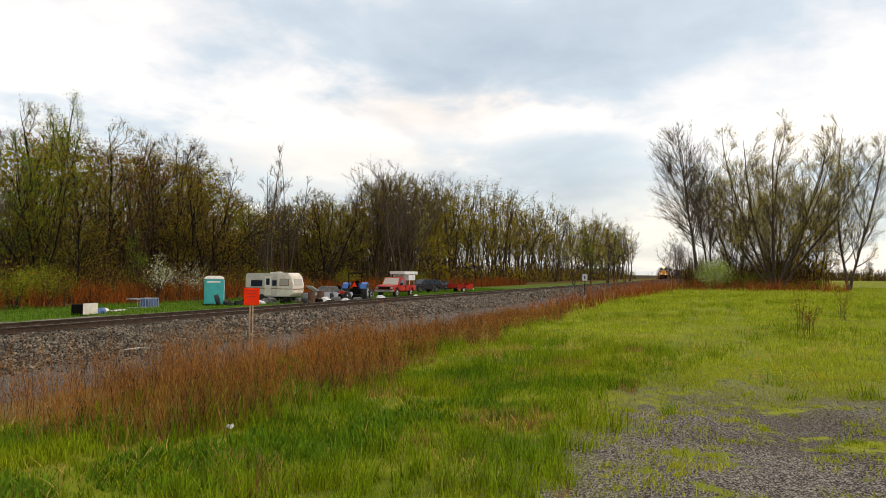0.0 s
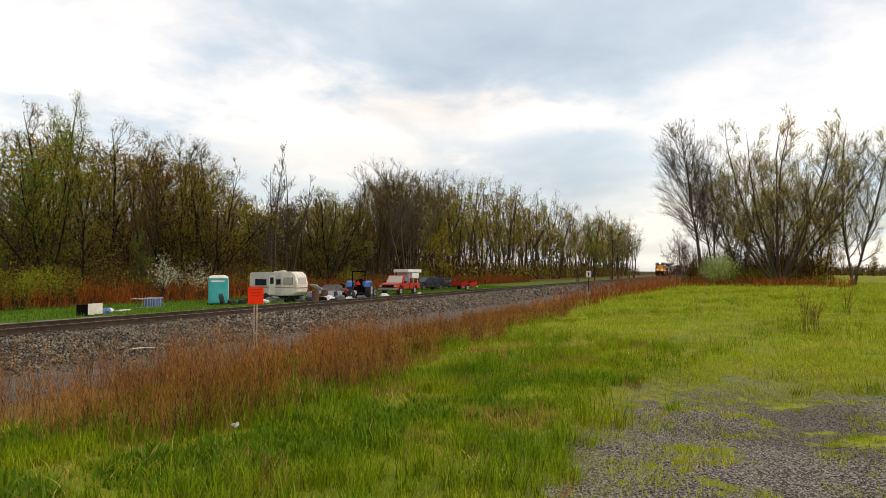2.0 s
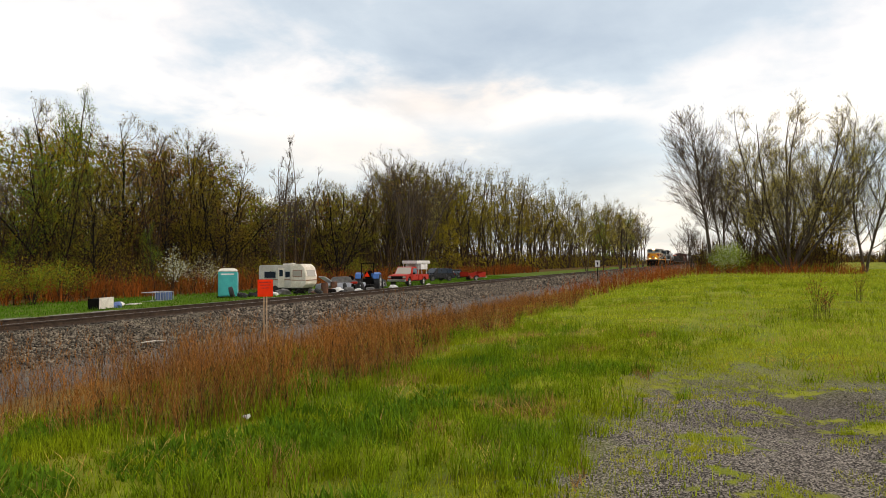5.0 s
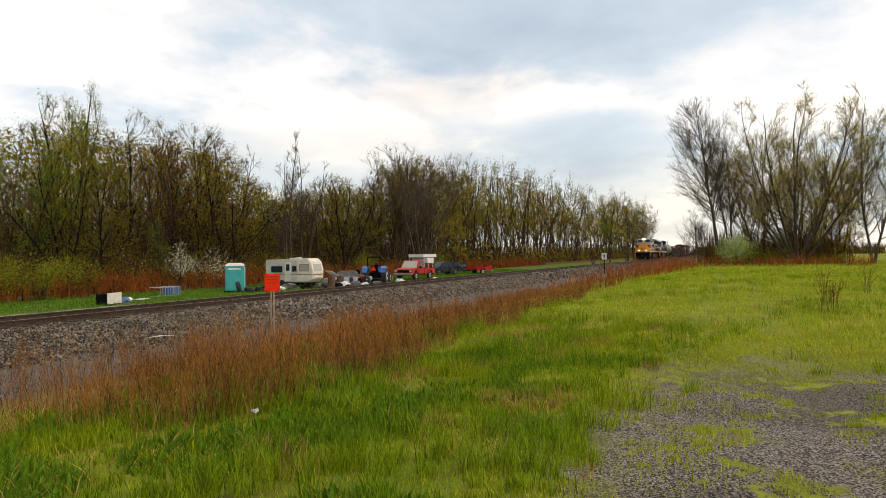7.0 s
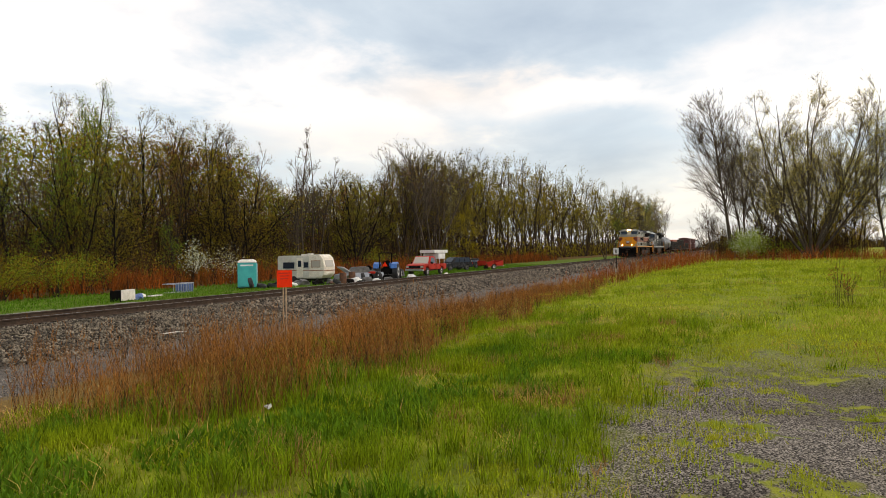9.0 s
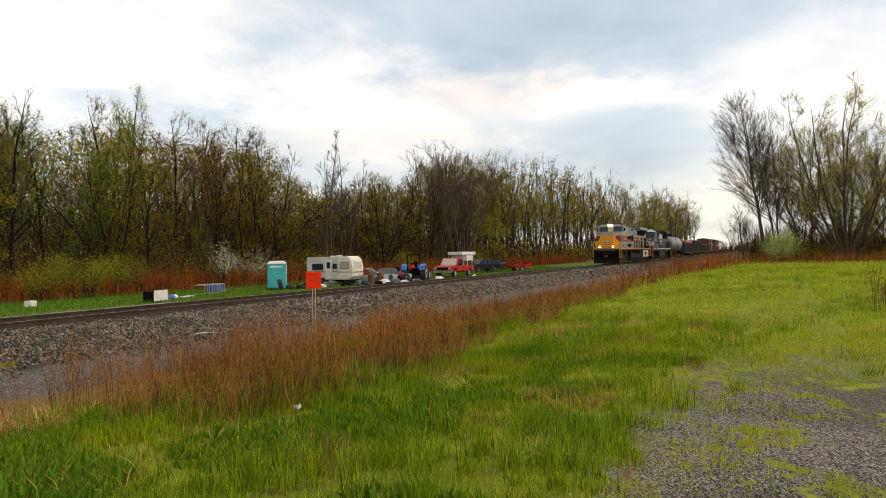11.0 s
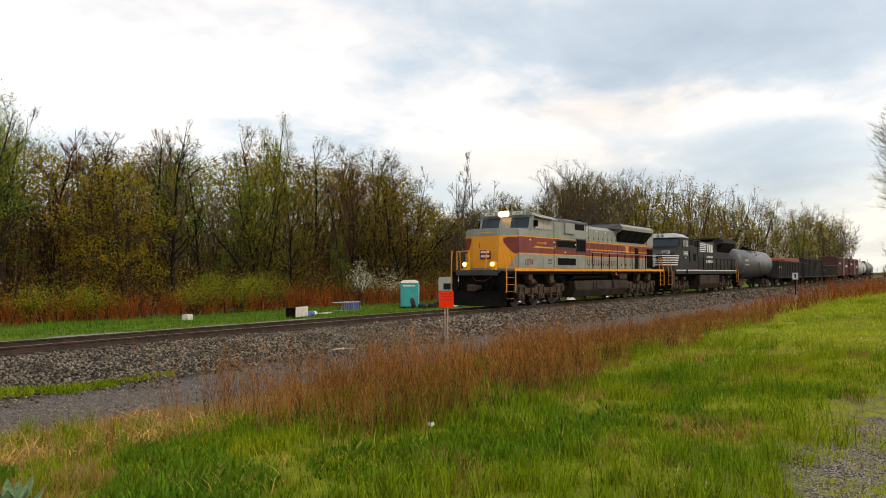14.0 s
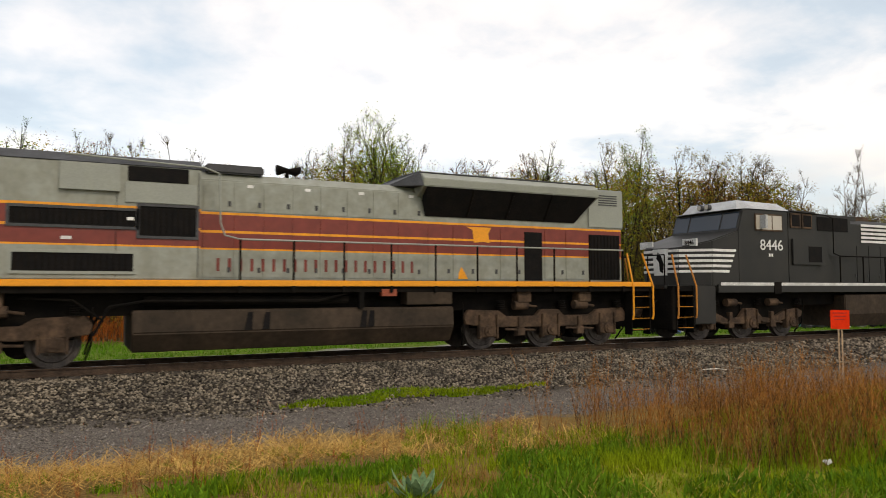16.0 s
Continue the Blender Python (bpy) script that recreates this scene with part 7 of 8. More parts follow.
def camper():
    T = thing("camper_trailer", "old cream camper trailer with rounded end and brown stripe", "camper trailer", at_ground(47.8, 31.6, -84) @ Matrix.Diagonal((0.9, 0.95, 0.97, 1)))
    prof = [(-2.3, 0.45), (2.15, 0.45), (2.45, 0.75), (2.5, 1.5), (2.3, 2.15), (1.95, 2.42), (-2.15, 2.42), (-2.3, 2.3)]
    b = part("body", Shape().prism(prof, "y", -1.1, 1.1), M["cream"], T, "weathered cream body", bevel=0.05)
    fr = [(x, z) for x, z in ((0.95, 0.5), (2.18, 0.5), (2.5, 0.8), (2.54, 1.5), (2.34, 2.2), (1.98, 2.5), (0.95, 2.5))]
    part("front_shell", Shape().prism(fr, "y", -1.12, 1.12), M["cream2"], T, "warm white rounded front", bevel=0.04)
    for s in (-1, 1):
        part("side_stripe", Shape().box(-2.28, 0.94, *sorted((s * 1.1, s * 1.108)), 1.12, 1.2).box(0.96, 2.45, *sorted((s * 1.12, s * 1.128)), 1.1, 1.16), M["tanstripe"], T)
        for xa, xb, za, zb in ((-1.7, -0.55, 1.32, 1.85), (0.45, 0.9, 1.4, 1.85)):
            w = part("window", Shape().box(xa, xb, *sorted((s * 1.1, s * 1.125)), za, zb), M["glassm"], T, bevel=0.01)
            part("window_frame", Shape().box(xa - 0.04, xb + 0.04, *sorted((s * 1.1, s * 1.115)), za - 0.04, zb + 0.04), M["chrome"], w)
        w = part("window", Shape().box(1.25, 2.1, *sorted((s * 1.12, s * 1.14)), 1.45, 1.95), M["glassl"], T)
        part("window_frame", Shape().box(1.2, 2.15, *sorted((s * 1.12, s * 1.132)), 1.4, 2.0), M["tanstripe"], w)
        d = part("door", Shape().box(-0.3, 0.35, *sorted((s * 1.1, s * 1.125)), 0.55, 2.2), M["cream2"], T, bevel=0.01)
        part("door_window", Shape().box(-0.16, 0.2, *sorted((s * 1.125, s * 1.135)), 1.45, 2.0), M["glassm"], d)
        part("wheel", Shape().cyl((-0.6, s * 0.95, 0.33), (-0.6, s * 1.12, 0.33), 0.33, 18), M["rubber"], T)
    w = [(2.545, -0.8, 1.45), (2.545, 0.8, 1.45), (2.42, 0.8, 2.0), (2.42, -0.8, 2.0)]
    part("front_window", Shape().loft(w, [(x + 0.02, y, z) for x, y, z in w]), M["glassl"], T)
    part("front_stripe", Shape().box(2.5, 2.56, -1.05, 1.05, 1.08, 1.15), M["tanstripe"], T)
    part("roof_vent", Shape().box(-0.3, 0.3, -0.25, 0.25, 2.42, 2.55).box(0.35, 0.75, -0.3, 0.3, 2.48, 2.6), M["seal"], T, bevel=0.03)
    part("step", Shape().box(-0.3, 0.35, -1.4, -1.1, 0.3, 0.35), M["dark"], T)
    part("skirt", Shape().box(-2.2, 2.1, -1.0, 1.0, 0.12, 0.46), M["dark"], T)


def tractor():
    T = thing("tractor", "blue farm tractor with roll bar and front loader", "tractor", at_ground(54.3, 27.9, 16) @ Matrix.Diagonal((1.15, 1.15, 1.12, 1)))
    part("bonnet", Shape().box(1.0, 2.6, -0.3, 0.3, 0.85, 1.35), M["blue"], T, bevel=0.06)
    part("engine", Shape().box(0.6, 2.5, -0.25, 0.25, 0.5, 0.88), M["dark"], T, bevel=0.03)
    part("gearbox", Shape().box(-0.3, 0.9, -0.4, 0.4, 0.45, 0.95), M["dark"], T, bevel=0.04)
    for s in (-1, 1):
        part("fender", Shape().prism([(-0.7, 0.95), (-0.55, 1.3), (-0.1, 1.45), (0.4, 1.35), (0.5, 1.1), (0.4, 1.1), (0.3, 1.28), (-0.1, 1.36), (-0.48, 1.22), (-0.6, 0.95)], "y", *sorted((s * 0.5, s * 0.95))), M["blue"], T)
        road_wheel(T, 0.0, s * 0.78, 0.66, 0.4)
        road_wheel(T, 2.3, s * 0.7, 0.42, 0.28)
        part("loader_arm", Shape().tube([(1.2, s * 0.55, 1.1), (2.2, s * 0.55, 1.25), (3.2, s * 0.55, 0.5)], 0.06, 6), M["dark"], T)
    part("roll_bar", Shape().tube([(-0.35, -0.5, 0.95), (-0.4, -0.5, 2.2), (-0.4, 0.5, 2.2), (-0.35, 0.5, 0.95)], 0.045, 8), M["dark"], T)
    part("seat", Shape().box(-0.15, 0.35, -0.25, 0.25, 0.95, 1.1).box(-0.22, -0.1, -0.25, 0.25, 1.1, 1.5), M["dark"], T, bevel=0.04)
    part("warning_triangle", Shape().prism([(-0.22, 1.1), (0.22, 1.1), (0, 1.5)], "x", -0.62, -0.6), M["signorange"], T, "orange-red slow vehicle triangle")
    part("steering_wheel", Shape().cyl((0.7, 0, 1.45), (0.72, 0, 1.48), 0.2, 14), M["dark"], T)
    part("loader_bucket", Shape().prism([(3.0, 0.2), (3.7, 0.15), (3.1, 0.75)], "y", -0.85, 0.85), M["grime"], T)
    part("mower_deck", Shape().box(-1.9, -0.7, -0.8, 0.8, 0.15, 0.45), M["dark"], T, bevel=0.05)
    for s_ in (-0.3, 0.3):
        part("hitch_arm", Shape().cyl((-0.6, s_, 0.5), (-1.2, s_, 0.45), 0.04, 6), M["dark"], T)


def ride_on():
    T = thing("garden_tractor", "small red garden tractor among the junk", "garden tractor", at_ground(51.8, 28.2, 30) @ Matrix.Diagonal((1.2, 1.2, 1.2, 1)))
    part("bonnet", Shape().box(0.5, 1.4, -0.3, 0.3, 0.5, 0.9), M["red"], T, bevel=0.08)
    part("fender_deck", Shape().box(-0.4, 0.4, -0.5, 0.5, 0.5, 0.68), M["red"], T, bevel=0.06)
    part("seat", Shape().box(-0.25, 0.1, -0.2, 0.2, 0.7, 0.8).box(-0.32, -0.22, -0.2, 0.2, 0.78, 1.05), M["dark"], T, bevel=0.03)
    part("chassis", Shape().box(-0.4, 1.3, -0.25, 0.25, 0.3, 0.5), M["dark"], T)
    part("steering_wheel", Shape().cyl((0.5, 0, 0.98), (0.52, 0, 1.0), 0.17, 12).cyl((0.6, 0, 0.8), (0.51, 0, 0.99), 0.02, 6), M["dark"], T)
    for s in (-1, 1):
        road_wheel(T, -0.1, s * 0.42, 0.28, 0.24)
        road_wheel(T, 1.15, s * 0.4, 0.2, 0.16)


def lump(name, label, category, material, x, y, size, seed, flat=0.6, tilt=0.0):
    """An irregular heap: a cut and bent solid."""
    r = random.Random(seed)
    bm = bmesh.new()
    bmesh.ops.create_icosphere(bm, subdivisions=2, radius=1.0)
    for v in bm.verts:
        k = 1 + r.uniform(-0.28, 0.28)
        v.co = Vector((v.co.x * size * k, v.co.y * size * 0.8 * k, max(v.co.z, -0.25) * size * flat * k))
    s = Shape()
    s.bm.free()
    s.bm = bm
    ob = part(name, s, material)
    ob.matrix_basis = at_ground(x, y, seed * 37, 0.22 * size * flat)
    return tagged(ob, label, category)


def tyre(x, y, r, tilt, yaw):
    s = Shape()
    n = 20
    prof = [(r, -0.09), (r * 0.98, -0.12), (r * 0.62, -0.1), (r * 0.58, 0), (r * 0.62, 0.1), (r * 0.98, 0.12), (r, 0.09)]
    rings = [[(a * math.cos(2 * math.pi * i / n), a * math.sin(2 * math.pi * i / n), h) for a, h in prof] for i in range(n)]
    for i in range(n):
        a, c = rings[i], rings[(i + 1) % n]
        for k in range(len(prof)):
            s._hull([a[k], a[(k + 1) % len(prof)], c[(k + 1) % len(prof)], c[k]], [(0, 1, 2, 3)])
    bmesh.ops.remove_doubles(s.bm, verts=s.bm.verts, dist=0.002)
    ob = part("tyre", s, M["rubber"], smooth=True)
    ob.matrix_basis = at_ground(x, y, yaw, 0.12 * math.cos(radians(tilt)) + r * math.sin(radians(tilt))) @ pose(0, 0, 0, tilt)
    return tagged(ob, "discarded black rubber tyre in the grass", "tyre", "discarded tyres")


def simple(name, label, category, shape, material, m, bevel=0.01, group=""):
    ob = part(name, shape, material, bevel=bevel)
    ob.matrix_basis = m
    return tagged(ob, label, category, group)


portable_toilet()
camper()
tractor()
ride_on()
pickup("faded red pickup truck with a white cargo rack", at_ground(61.4, 28.6, 1) @ Matrix.Diagonal((1.12, 1.08, 1.1, 1)), M["red"], M["red"], topper=True)
pickup("two-tone blue and silver pickup with a bare bed frame", at_ground(8.6, 33.4, -2) @ Matrix.Diagonal((0.84, 1, 1, 1)), M["truckblue"], M["silver"], flat=True)
suv("black sport utility car parked on the grass", at_ground(77.0, 32.6, -28), M["carblack"])
suv("dark old saloon car behind the black car", at_ground(83.5, 33.5, -20), M["carblack"], low=True)
BED = thing("pickup_bed_trailer", "red pickup bed trailer with white bumper", "trailer", at_ground(82.2, 29.4, -30))
for s in (-1, 1):
    prof = arch_profile(3.0, 0.5, 1.2, (1.4,), 0.42)
    part("bed_side", Shape().prism(prof, "y", *sorted((s * 0.85, s * 0.95))), M["red"], BED, bevel=0.02)
    road_wheel(BED, 1.4, s * 0.8, 0.36, 0.2)
part("tailgate", Shape().box(2.94, 3.02, -0.85, 0.85, 0.55, 1.2), M["red"], BED)
part("front_wall", Shape().box(0.0, 0.06, -0.85, 0.85, 0.55, 1.2), M["red"], BED)
part("bed_floor", Shape().box(0.0, 3.0, -0.85, 0.85, 0.55, 0.62), M["dark"], BED)
part("bumper", Shape().box(3.04, 3.2, -0.9, 0.9, 0.4, 0.55), M["white"], BED, bevel=0.02)
part("drawbar", Shape().box(-1.0, 0.1, -0.05, 0.05, 0.45, 0.55), M["dark"], BED)
# a stripped white car shell in the junk
SHELL = thing("car_wreck", "stripped white and grey car shell with raised bonnet", "car wreck", at_ground(49.8, 30.0, -35))
part("body", Shape().prism(arch_profile(4.2, 0.25, 0.78, (0.85, 3.3), 0.38) + [(1.2, 0.8), (0.1, 0.66)], "y", -0.8, 0.8), M["silver"], SHELL, bevel=0.04)
cp = [(1.15, 0.76), (1.7, 1.28), (2.9, 1.3), (3.5, 0.78)]
part("cabin", Shape().loft([(x, -0.78 + 0.2 * max(0, z - 0.8), z) for x, z in cp], [(x, 0.78 - 0.2 * max(0, z - 0.8), z) for x, z in cp]), M["grime"], SHELL, bevel=0.03)
part("bonnet", Shape().loft([(1.1, -0.7, 0.8), (1.1, 0.7, 0.8), (0.3, 0.7, 1.3), (0.3, -0.7, 1.3)], [(1.12, -0.7, 0.84), (1.12, 0.7, 0.84), (0.33, 0.7, 1.34), (0.33, -0.7, 1.34)]), M["white"], SHELL, "raised white bonnet")
for k, (x, y, sz, mt, nm, lb, ct) in enumerate((
        (46.6, 28.6, 0.55, "grime", "scrap_heap", "heap of grey scrap beside the camper", "scrap heap"), (47.6, 27.6, 0.5, "dark", "scrap_heap", "heap of dark scrap beside the camper", "scrap heap"),
        (49.0, 27.9, 0.6, "white", "plastic_sheet", "crumpled white plastic sheet in the junk", "plastic sheet"), (50.0, 27.4, 0.5, "grime", "scrap_heap", "heap of mixed grey scrap", "scrap heap"),
        (48.3, 28.2, 0.5, "rust", "scrap_heap", "heap of rusty scrap metal", "scrap heap"), (51.6, 27.2, 0.55, "dark", "scrap_heap", "heap of black machine parts", "scrap heap"),
        (42.4, 30.2, 0.5, "seal", "rubbish_bag", "pale rubbish bag beside the toilet", "rubbish bag"), (43.3, 29.8, 0.42, "white", "rubbish_bag", "white rubbish bag in the grass", "rubbish bag"),
        (44.3, 29.6, 0.75, "grime", "tarpaulin", "dark grey crumpled tarpaulin by the camper", "tarpaulin"), (45.2, 28.9, 0.6, "dark", "tarpaulin", "black crumpled tarpaulin by the camper", "tarpaulin"),
        (29.3, 29.9, 0.45, "bluetarp", "blue_bag", "blue plastic bag beside the white box", "bag"), (30.2, 30.6, 0.35, "seal", "rubbish_bag", "pale crumpled rubbish bag on grass", "rubbish bag"),
        (58.6, 27.6, 0.45, "white", "rubbish_bag", "white rubbish bag beside the truck", "rubbish bag"), (65.2, 27.0, 0.3, "seal", "rubbish_bag", "small pale rubbish bag by the truck", "rubbish bag"),
        (46.0, 28.0, 0.45, "rust", "scrap_heap", "heap of rusty machine parts by the camper", "scrap heap"), (48.6, 27.2, 0.4, "dark", "scrap_heap", "heap of black scrap by the track", "scrap heap"), (50.8, 27.0, 0.4, "white", "plastic_sheet", "torn white plastic sheet on scrap", "plastic sheet"), (52.4, 26.8, 0.45, "grime", "scrap_heap", "heap of grey machine parts by the tractor", "scrap heap"),
        (41.0, 29.8, 0.5, "dark", "scrap_heap", "heap of black scrap beside the toilet", "scrap heap"), (90, 31, 0.8, "orangewood", "board_pile", "pile of red painted boards", "board pile"), (93, 31.5, 0.7, "rust", "board_pile", "pile of rusty brown boards", "board pile"))):
    lump(nm, lb, ct, M[mt], x, y, sz, k + 1)
for x, y, r, tilt, yaw in ((39.0, 30.0, 0.4, 75, 30), (39.6, 29.6, 0.36, 15, 0), (40.8, 29.6, 0.34, 10, 40), (41.6, 29.6, 0.36, 20, 80), (51.0, 26.9, 0.42, 80, 60), (50.3, 27.9, 0.36, 78, 20), (46.0, 27.7, 0.34, 30, 10)):
    tyre(x, y, r, tilt, yaw)
for x, y in ((47.2, 27.9), (49.6, 28.5)):
    simple("steel_drum", "rusty brown steel drum beside the junk", "drum", Shape().cyl((0, 0, 0), (0, 0, 0.88), 0.29, 18).cyl((0, 0, 0.28), (0, 0, 0.31), 0.3, 18).cyl((0, 0, 0.58), (0, 0, 0.61), 0.3, 18), M["rust"], at_ground(x, y), 0.0, "drums")
# along the verge
BOX = thing("white_cabinet", "white discarded cabinet lying beside the railway", "cabinet", at_ground(27.6, 29.6, 12))
part("body", Shape().box(-0.2, 1.1, -0.4, 0.25, 0.0, 0.62), M["dark"], BOX, bevel=0.02)
part("panel", Shape().box(-0.15, 1.15, -0.43, -0.41, 0.06, 0.68), M["seal"], BOX, "white panel", bevel=0.01)
simple("pallet_board", "white board lying flat in the grass", "board", Shape().box(-0.8, 0.8, -0.2, 0.2, 0.02, 0.08), M["seal"], at_ground(31.6, 31.0, 20))
CR = thing("wire_crate", "low wire crate with blue lining on grass", "crate", at_ground(34.8, 32.2, 10))
for k in range(9):
    part("wire", Shape().cyl((-1.2 + 0.3 * k, -0.4, 0), (-1.2 + 0.3 * k, -0.4, 0.6), 0.02, 5), M["chrome"], CR)
part("top_rail", Shape().tube([(-1.2, -0.4, 0.6), (1.2, -0.4, 0.6), (1.2, 0.4, 0.6), (-1.2, 0.4, 0.6), (-1.2, -0.4, 0.6)], 0.025, 6), M["chrome"], CR)
part("lining", Shape().box(0.2, 1.15, -0.36, 0.36, 0.02, 0.55), M["bluetarp"], CR, "blue plastic lining")
part("base", Shape().box(-1.2, 1.2, -0.4, 0.4, 0, 0.05), M["chrome"], CR)
simple("white_block", "small white block lying on the verge", "block", Shape().box(-0.25, 0.25, -0.2, 0.2, 0, 0.32), M["seal"], at_ground(23.2, 32.6, 15), 0.03)
# signal-white marker post on the gravel
P = thing("marker_post", "black post with a small white trackside sign", "trackside sign", at_ground(76, 12.45))
part("post", Shape().cyl((0, 0, -0.1), (0, 0, 1.75), 0.045, 8), M["dark"], P)
part("plate", Shape().box(-0.07, -0.05, -0.26, 0.26, 1.5, 2.15), M["white"], P, "white plate with a dark figure", bevel=0.005)
part("figure", Shape().box(-0.076, -0.07, -0.06, 0.06, 1.65, 2.0).box(-0.076, -0.07, -0.06, 0.14, 1.94, 2.0), M["dark"], P)
# orange marker on two laths
S = thing("orange_marker", "fluorescent orange board on two wooden laths", "marker sign", at_ground(10.75, 7.55, -56))
for x in (-0.024, 0.024):
    part("lath", Shape().box(x - 0.011, x + 0.011, -0.012, 0.012, -0.2, 1.5), M["lath"], S, bevel=0.003)
part("board", Shape().box(-0.132, 0.132, -0.026, -0.014, 1.30, 1.60), M["signorange"], S, "fluorescent orange board", bevel=0.004)
M["signink"] = mat("dark_red_ink", (0.55, 0.02, 0.006), rough=0.7, bump=0)
for k in range(3):
    part("lettering_bar", Shape().box(-0.10 + 0.01 * k, 0.10 - 0.02 * k, -0.029, -0.0265, 1.545 - 0.05 * k, 1.56 - 0.05 * k), M["signink"], S)
# utility pole along the far line
U = thing("utility_pole", "weathered wooden utility pole beside the railway", "utility pole", at_ground(205, 27))
part("pole", Shape().cyl((0, 0, -0.5), (0, 0, 11), 0.16, 10, 0.11), M["bark"], U)
part("crossarm", Shape().box(-0.06, 0.06, -1.1, 1.1, 10.2, 10.32), M["bark"], U)
# litter
simple("paper_scrap", "torn white paper scrap on the ballast", "litter", Shape().loft([(-0.3, -0.05, 0.02), (0.1, -0.09, 0.05), (0.34, 0.02, 0.02), (0.05, 0.1, 0.04)], [(-0.3, -0.05, 0.035), (0.1, -0.09, 0.065), (0.34, 0.02, 0.035), (0.05, 0.1, 0.055)]), M["seal"], at_ground(15.0, 14.05, -35, 0.04), 0)
simple("crumpled_cup", "crumpled white plastic cup in the grass", "litter", Shape().loft([(-0.08, -0.03, 0.0), (0.05, -0.05, 0.02), (0.09, 0.03, 0.0), (-0.02, 0.06, 0.03)], [(-0.06, -0.02, 0.05), (0.04, -0.03, 0.07), (0.07, 0.02, 0.04), (-0.01, 0.04, 0.06)]), M["white"], at_ground(6.5, 4.8, 20, 0.05) @ Matrix.Diagonal((0.7, 0.7, 0.7, 1)), 0)


def mullein(x, y, size):
    T = thing("mullein", "grey-green leafy mullein rosette in the grass", "plant", at_ground(x, y))
    for k in range(13):
        a, up = k * 2.4, 0.35 + 0.05 * k
        ln = size * random.uniform(0.7, 1.0)
        d, o = Vector((math.cos(a) * math.cos(up), math.sin(a) * math.cos(up), math.sin(up))), Vector((-math.sin(a), math.cos(a), 0))
        n = d.cross(o)
        pts = [(0.02, 0.03, 0), (0.3, 0.11, 0.02), (0.6, 0.14, 0.0), (0.85, 0.09, -0.05), (1.0, 0.005, -0.12)]
        ring = [d * (u * ln) + o * (w * ln) - n * (h * ln) for u, w, h in pts] + [d * (u * ln) - o * (w * ln) - n * (h * ln) for u, w, h in pts[::-1]]
        part("leaf", Shape().loft(ring, [v + n * 0.004 for v in ring]), M["mullein"], T)


mullein(2.55, 5.75, 0.36)
M["pebble"] = mat("grey_gravel", (0.25, 0.22, 0.19), (0.15, 0.135, 0.12), 1.5, 0.85, bump=0.1, fine=25, vary=0.5, spec=0.1)
# ---- ties, ballast stones, gravel ----
tie_mesh = None
for k in range(300):
    x = -12 + 0.5 * k
    if tie_mesh is None:
        first = part("tie", Shape().box(-0.115, 0.115, -1.3, 1.3, -0.18, 0.0), M["tie"], track, bevel=0.012)
        tie_mesh = first.data
        ob = first
    else:
        ob = new("tie", tie_mesh)
        ob.parent = track
    ob.matrix_basis = pose(x, TRACK_Y + random.uniform(-0.03, 0.03), -0.173, 0, 0, random.uniform(-1, 1))
s = Shape()
for k in range(400):
    x = 138 + 0.5 * k
    s.box(x - 0.115, x + 0.115, TRACK_Y - 1.3, TRACK_Y + 1.3, -0.35, -0.173)
tagged(part("tie_row", s, M["tie"], track), "row of dark timber ties", kind="stuff")


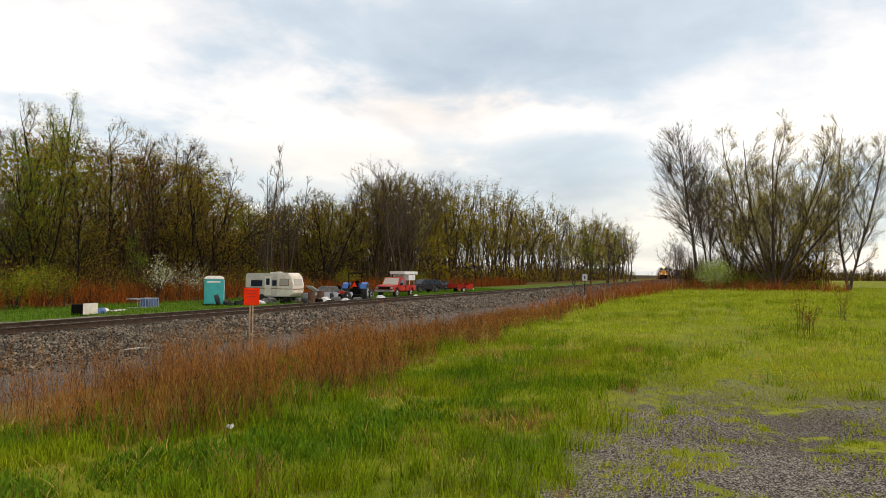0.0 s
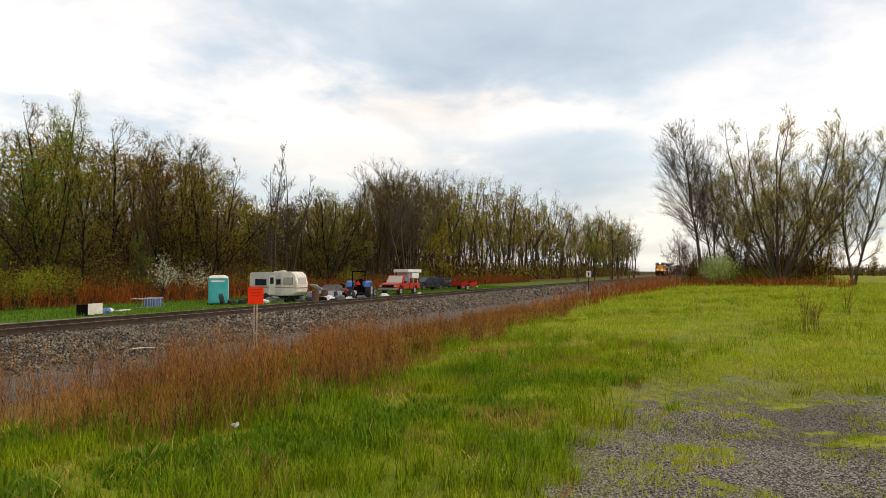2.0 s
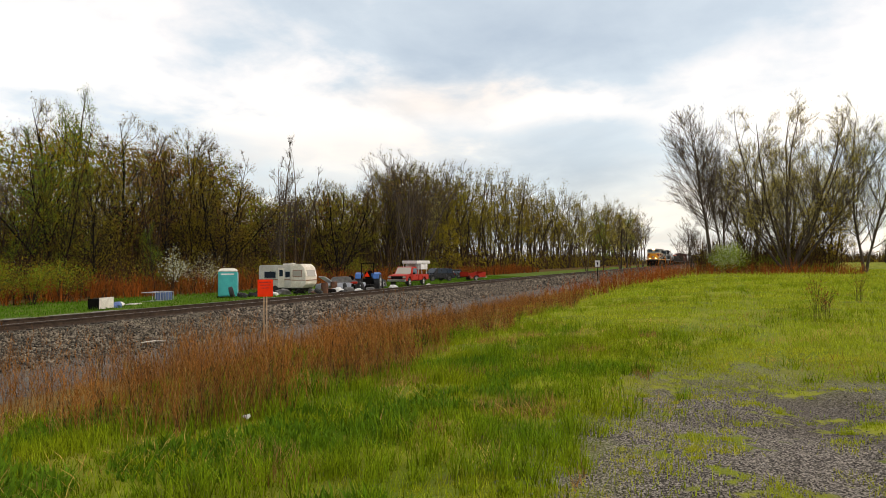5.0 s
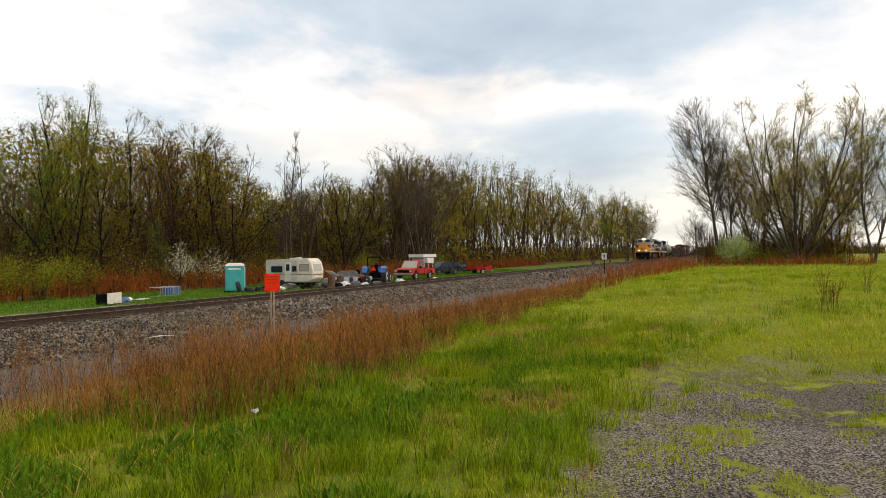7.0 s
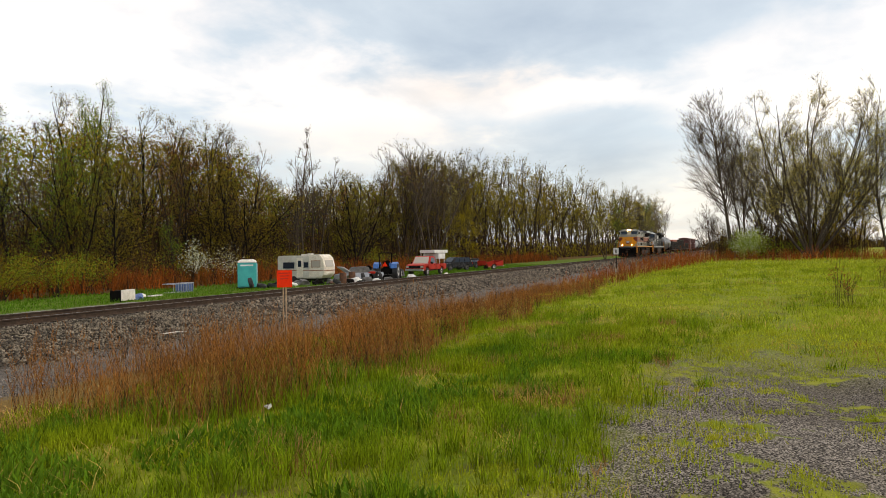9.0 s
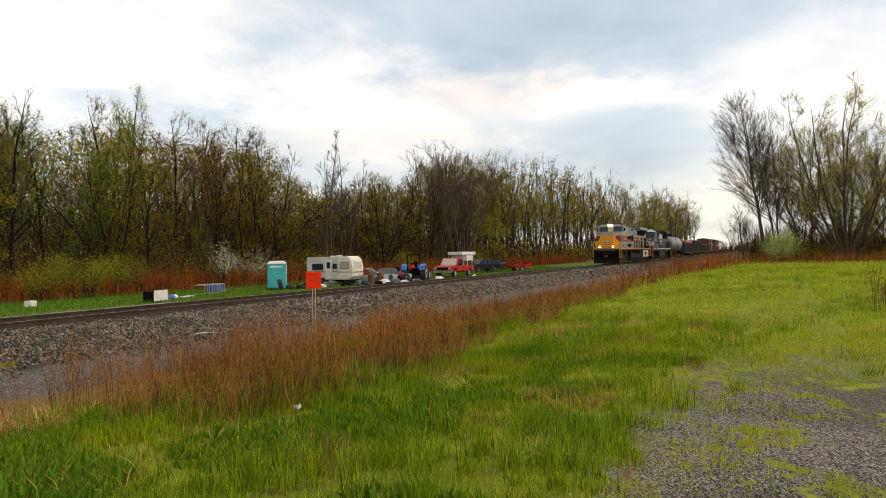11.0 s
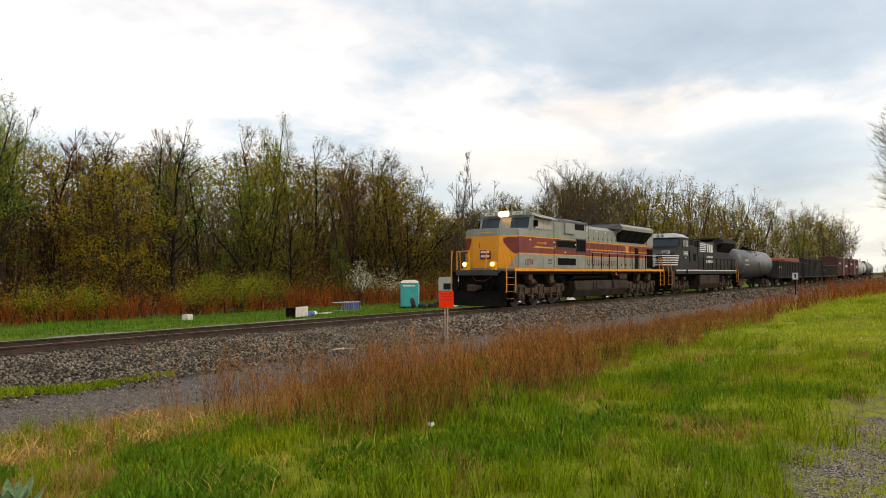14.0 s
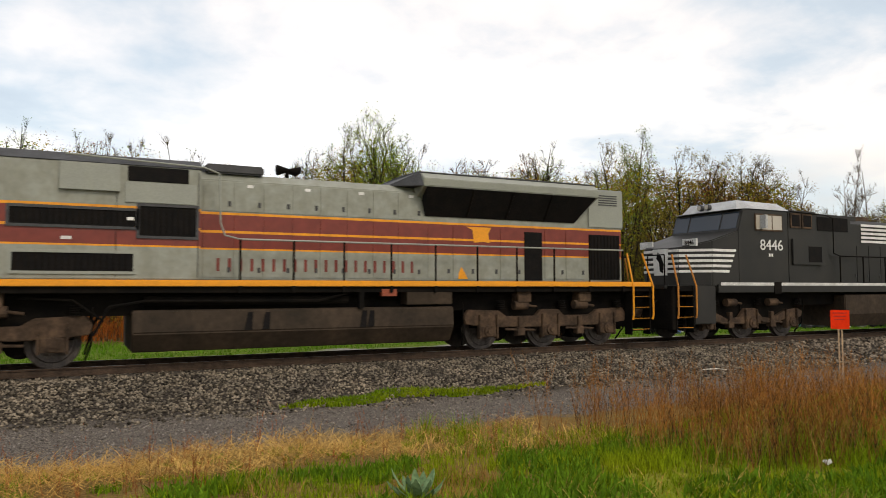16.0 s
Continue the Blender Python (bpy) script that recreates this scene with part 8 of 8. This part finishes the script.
def stones(name, label, n, x0, x1, y0, y1, r0, r1, density=None, material="stone"):
    """Broken stones: six-pointed chips lying half in the bed."""
    x, y = scatter(n, x0, x1, y0, y1)
    if density is not None:
        keep = rng.uniform(size=n) < density(x, y)
        x, y = x[keep], y[keep]
    n = len(x)
    r = rng.uniform(r0, r1, n)
    base = np.array([[1, 0, 0], [-1, 0, 0], [0, 1, 0], [0, -1, 0], [0, 0, 0.8], [0, 0, -0.8]], float)
    v = base[None] * rng.uniform(0.6, 1.25, (n, 6, 1)) + rng.normal(0, 0.16, (n, 6, 3))
    a, b = rng.uniform(0, 6.28, n), rng.uniform(-0.8, 0.8, n)
    ca, sa, cb, sb = np.cos(a), np.sin(a), np.cos(b), np.sin(b)
    vx = v[..., 0] * ca[:, None] - v[..., 1] * sa[:, None]
    vy = v[..., 0] * sa[:, None] + v[..., 1] * ca[:, None]
    vy, vz = vy * cb[:, None] - v[..., 2] * sb[:, None], vy * sb[:, None] + v[..., 2] * cb[:, None]
    p = np.stack([vx, vy, vz], -1) * r[:, None, None]
    p += np.stack([x, y, ground_z(x, y) + r * rng.uniform(0.1, 0.7, n)], 1)[:, None]
    f = np.array([[0, 2, 4], [2, 1, 4], [1, 3, 4], [3, 0, 4], [2, 0, 5], [1, 2, 5], [3, 1, 5], [0, 3, 5]])
    t = (np.arange(n)[:, None, None] * 6 + f[None]).reshape(-1, 3)
    return stuff(name, label, "ballast", p.reshape(-1, 3), t, None, [M[material]])


slope = lambda x, y: np.clip((y - 13.2 - 0.35 * wave(x, y, 1.2)) / 0.8, 0.06, 1)
stones("ballast", "grey-brown broken stone ballast beside the rails", 31000, -9, 21, 13.0, 17.6, 0.022, 0.046, slope)
stones("ballast", "grey broken stone ballast farther along the line", 12000, 21, 60, 12.9, 17.6, 0.035, 0.07, slope)
stones("ballast", "broken stone ballast far along the line", 3000, 60, 120, 13.0, 17.6, 0.07, 0.12, slope)
stones("ballast", "broken stone ballast between the rails", 5000, -10, 30, 17.6, 21.2, 0.03, 0.055)
stones("gravel", "small grey gravel of the field lane", 9000, 3.8, 12, -3.2, 1.6, 0.006, 0.015, lambda x, y: np.clip(0.45 - 0.6 * wave(x, y, 0.8, 0.5), 0.03, 1), "pebble")
stones("gravel", "small grey gravel along the ballast foot", 6000, -6, 22, 10.6, 13.6, 0.012, 0.028, lambda x, y: np.full(len(x), 0.7), "pebble")


motions()
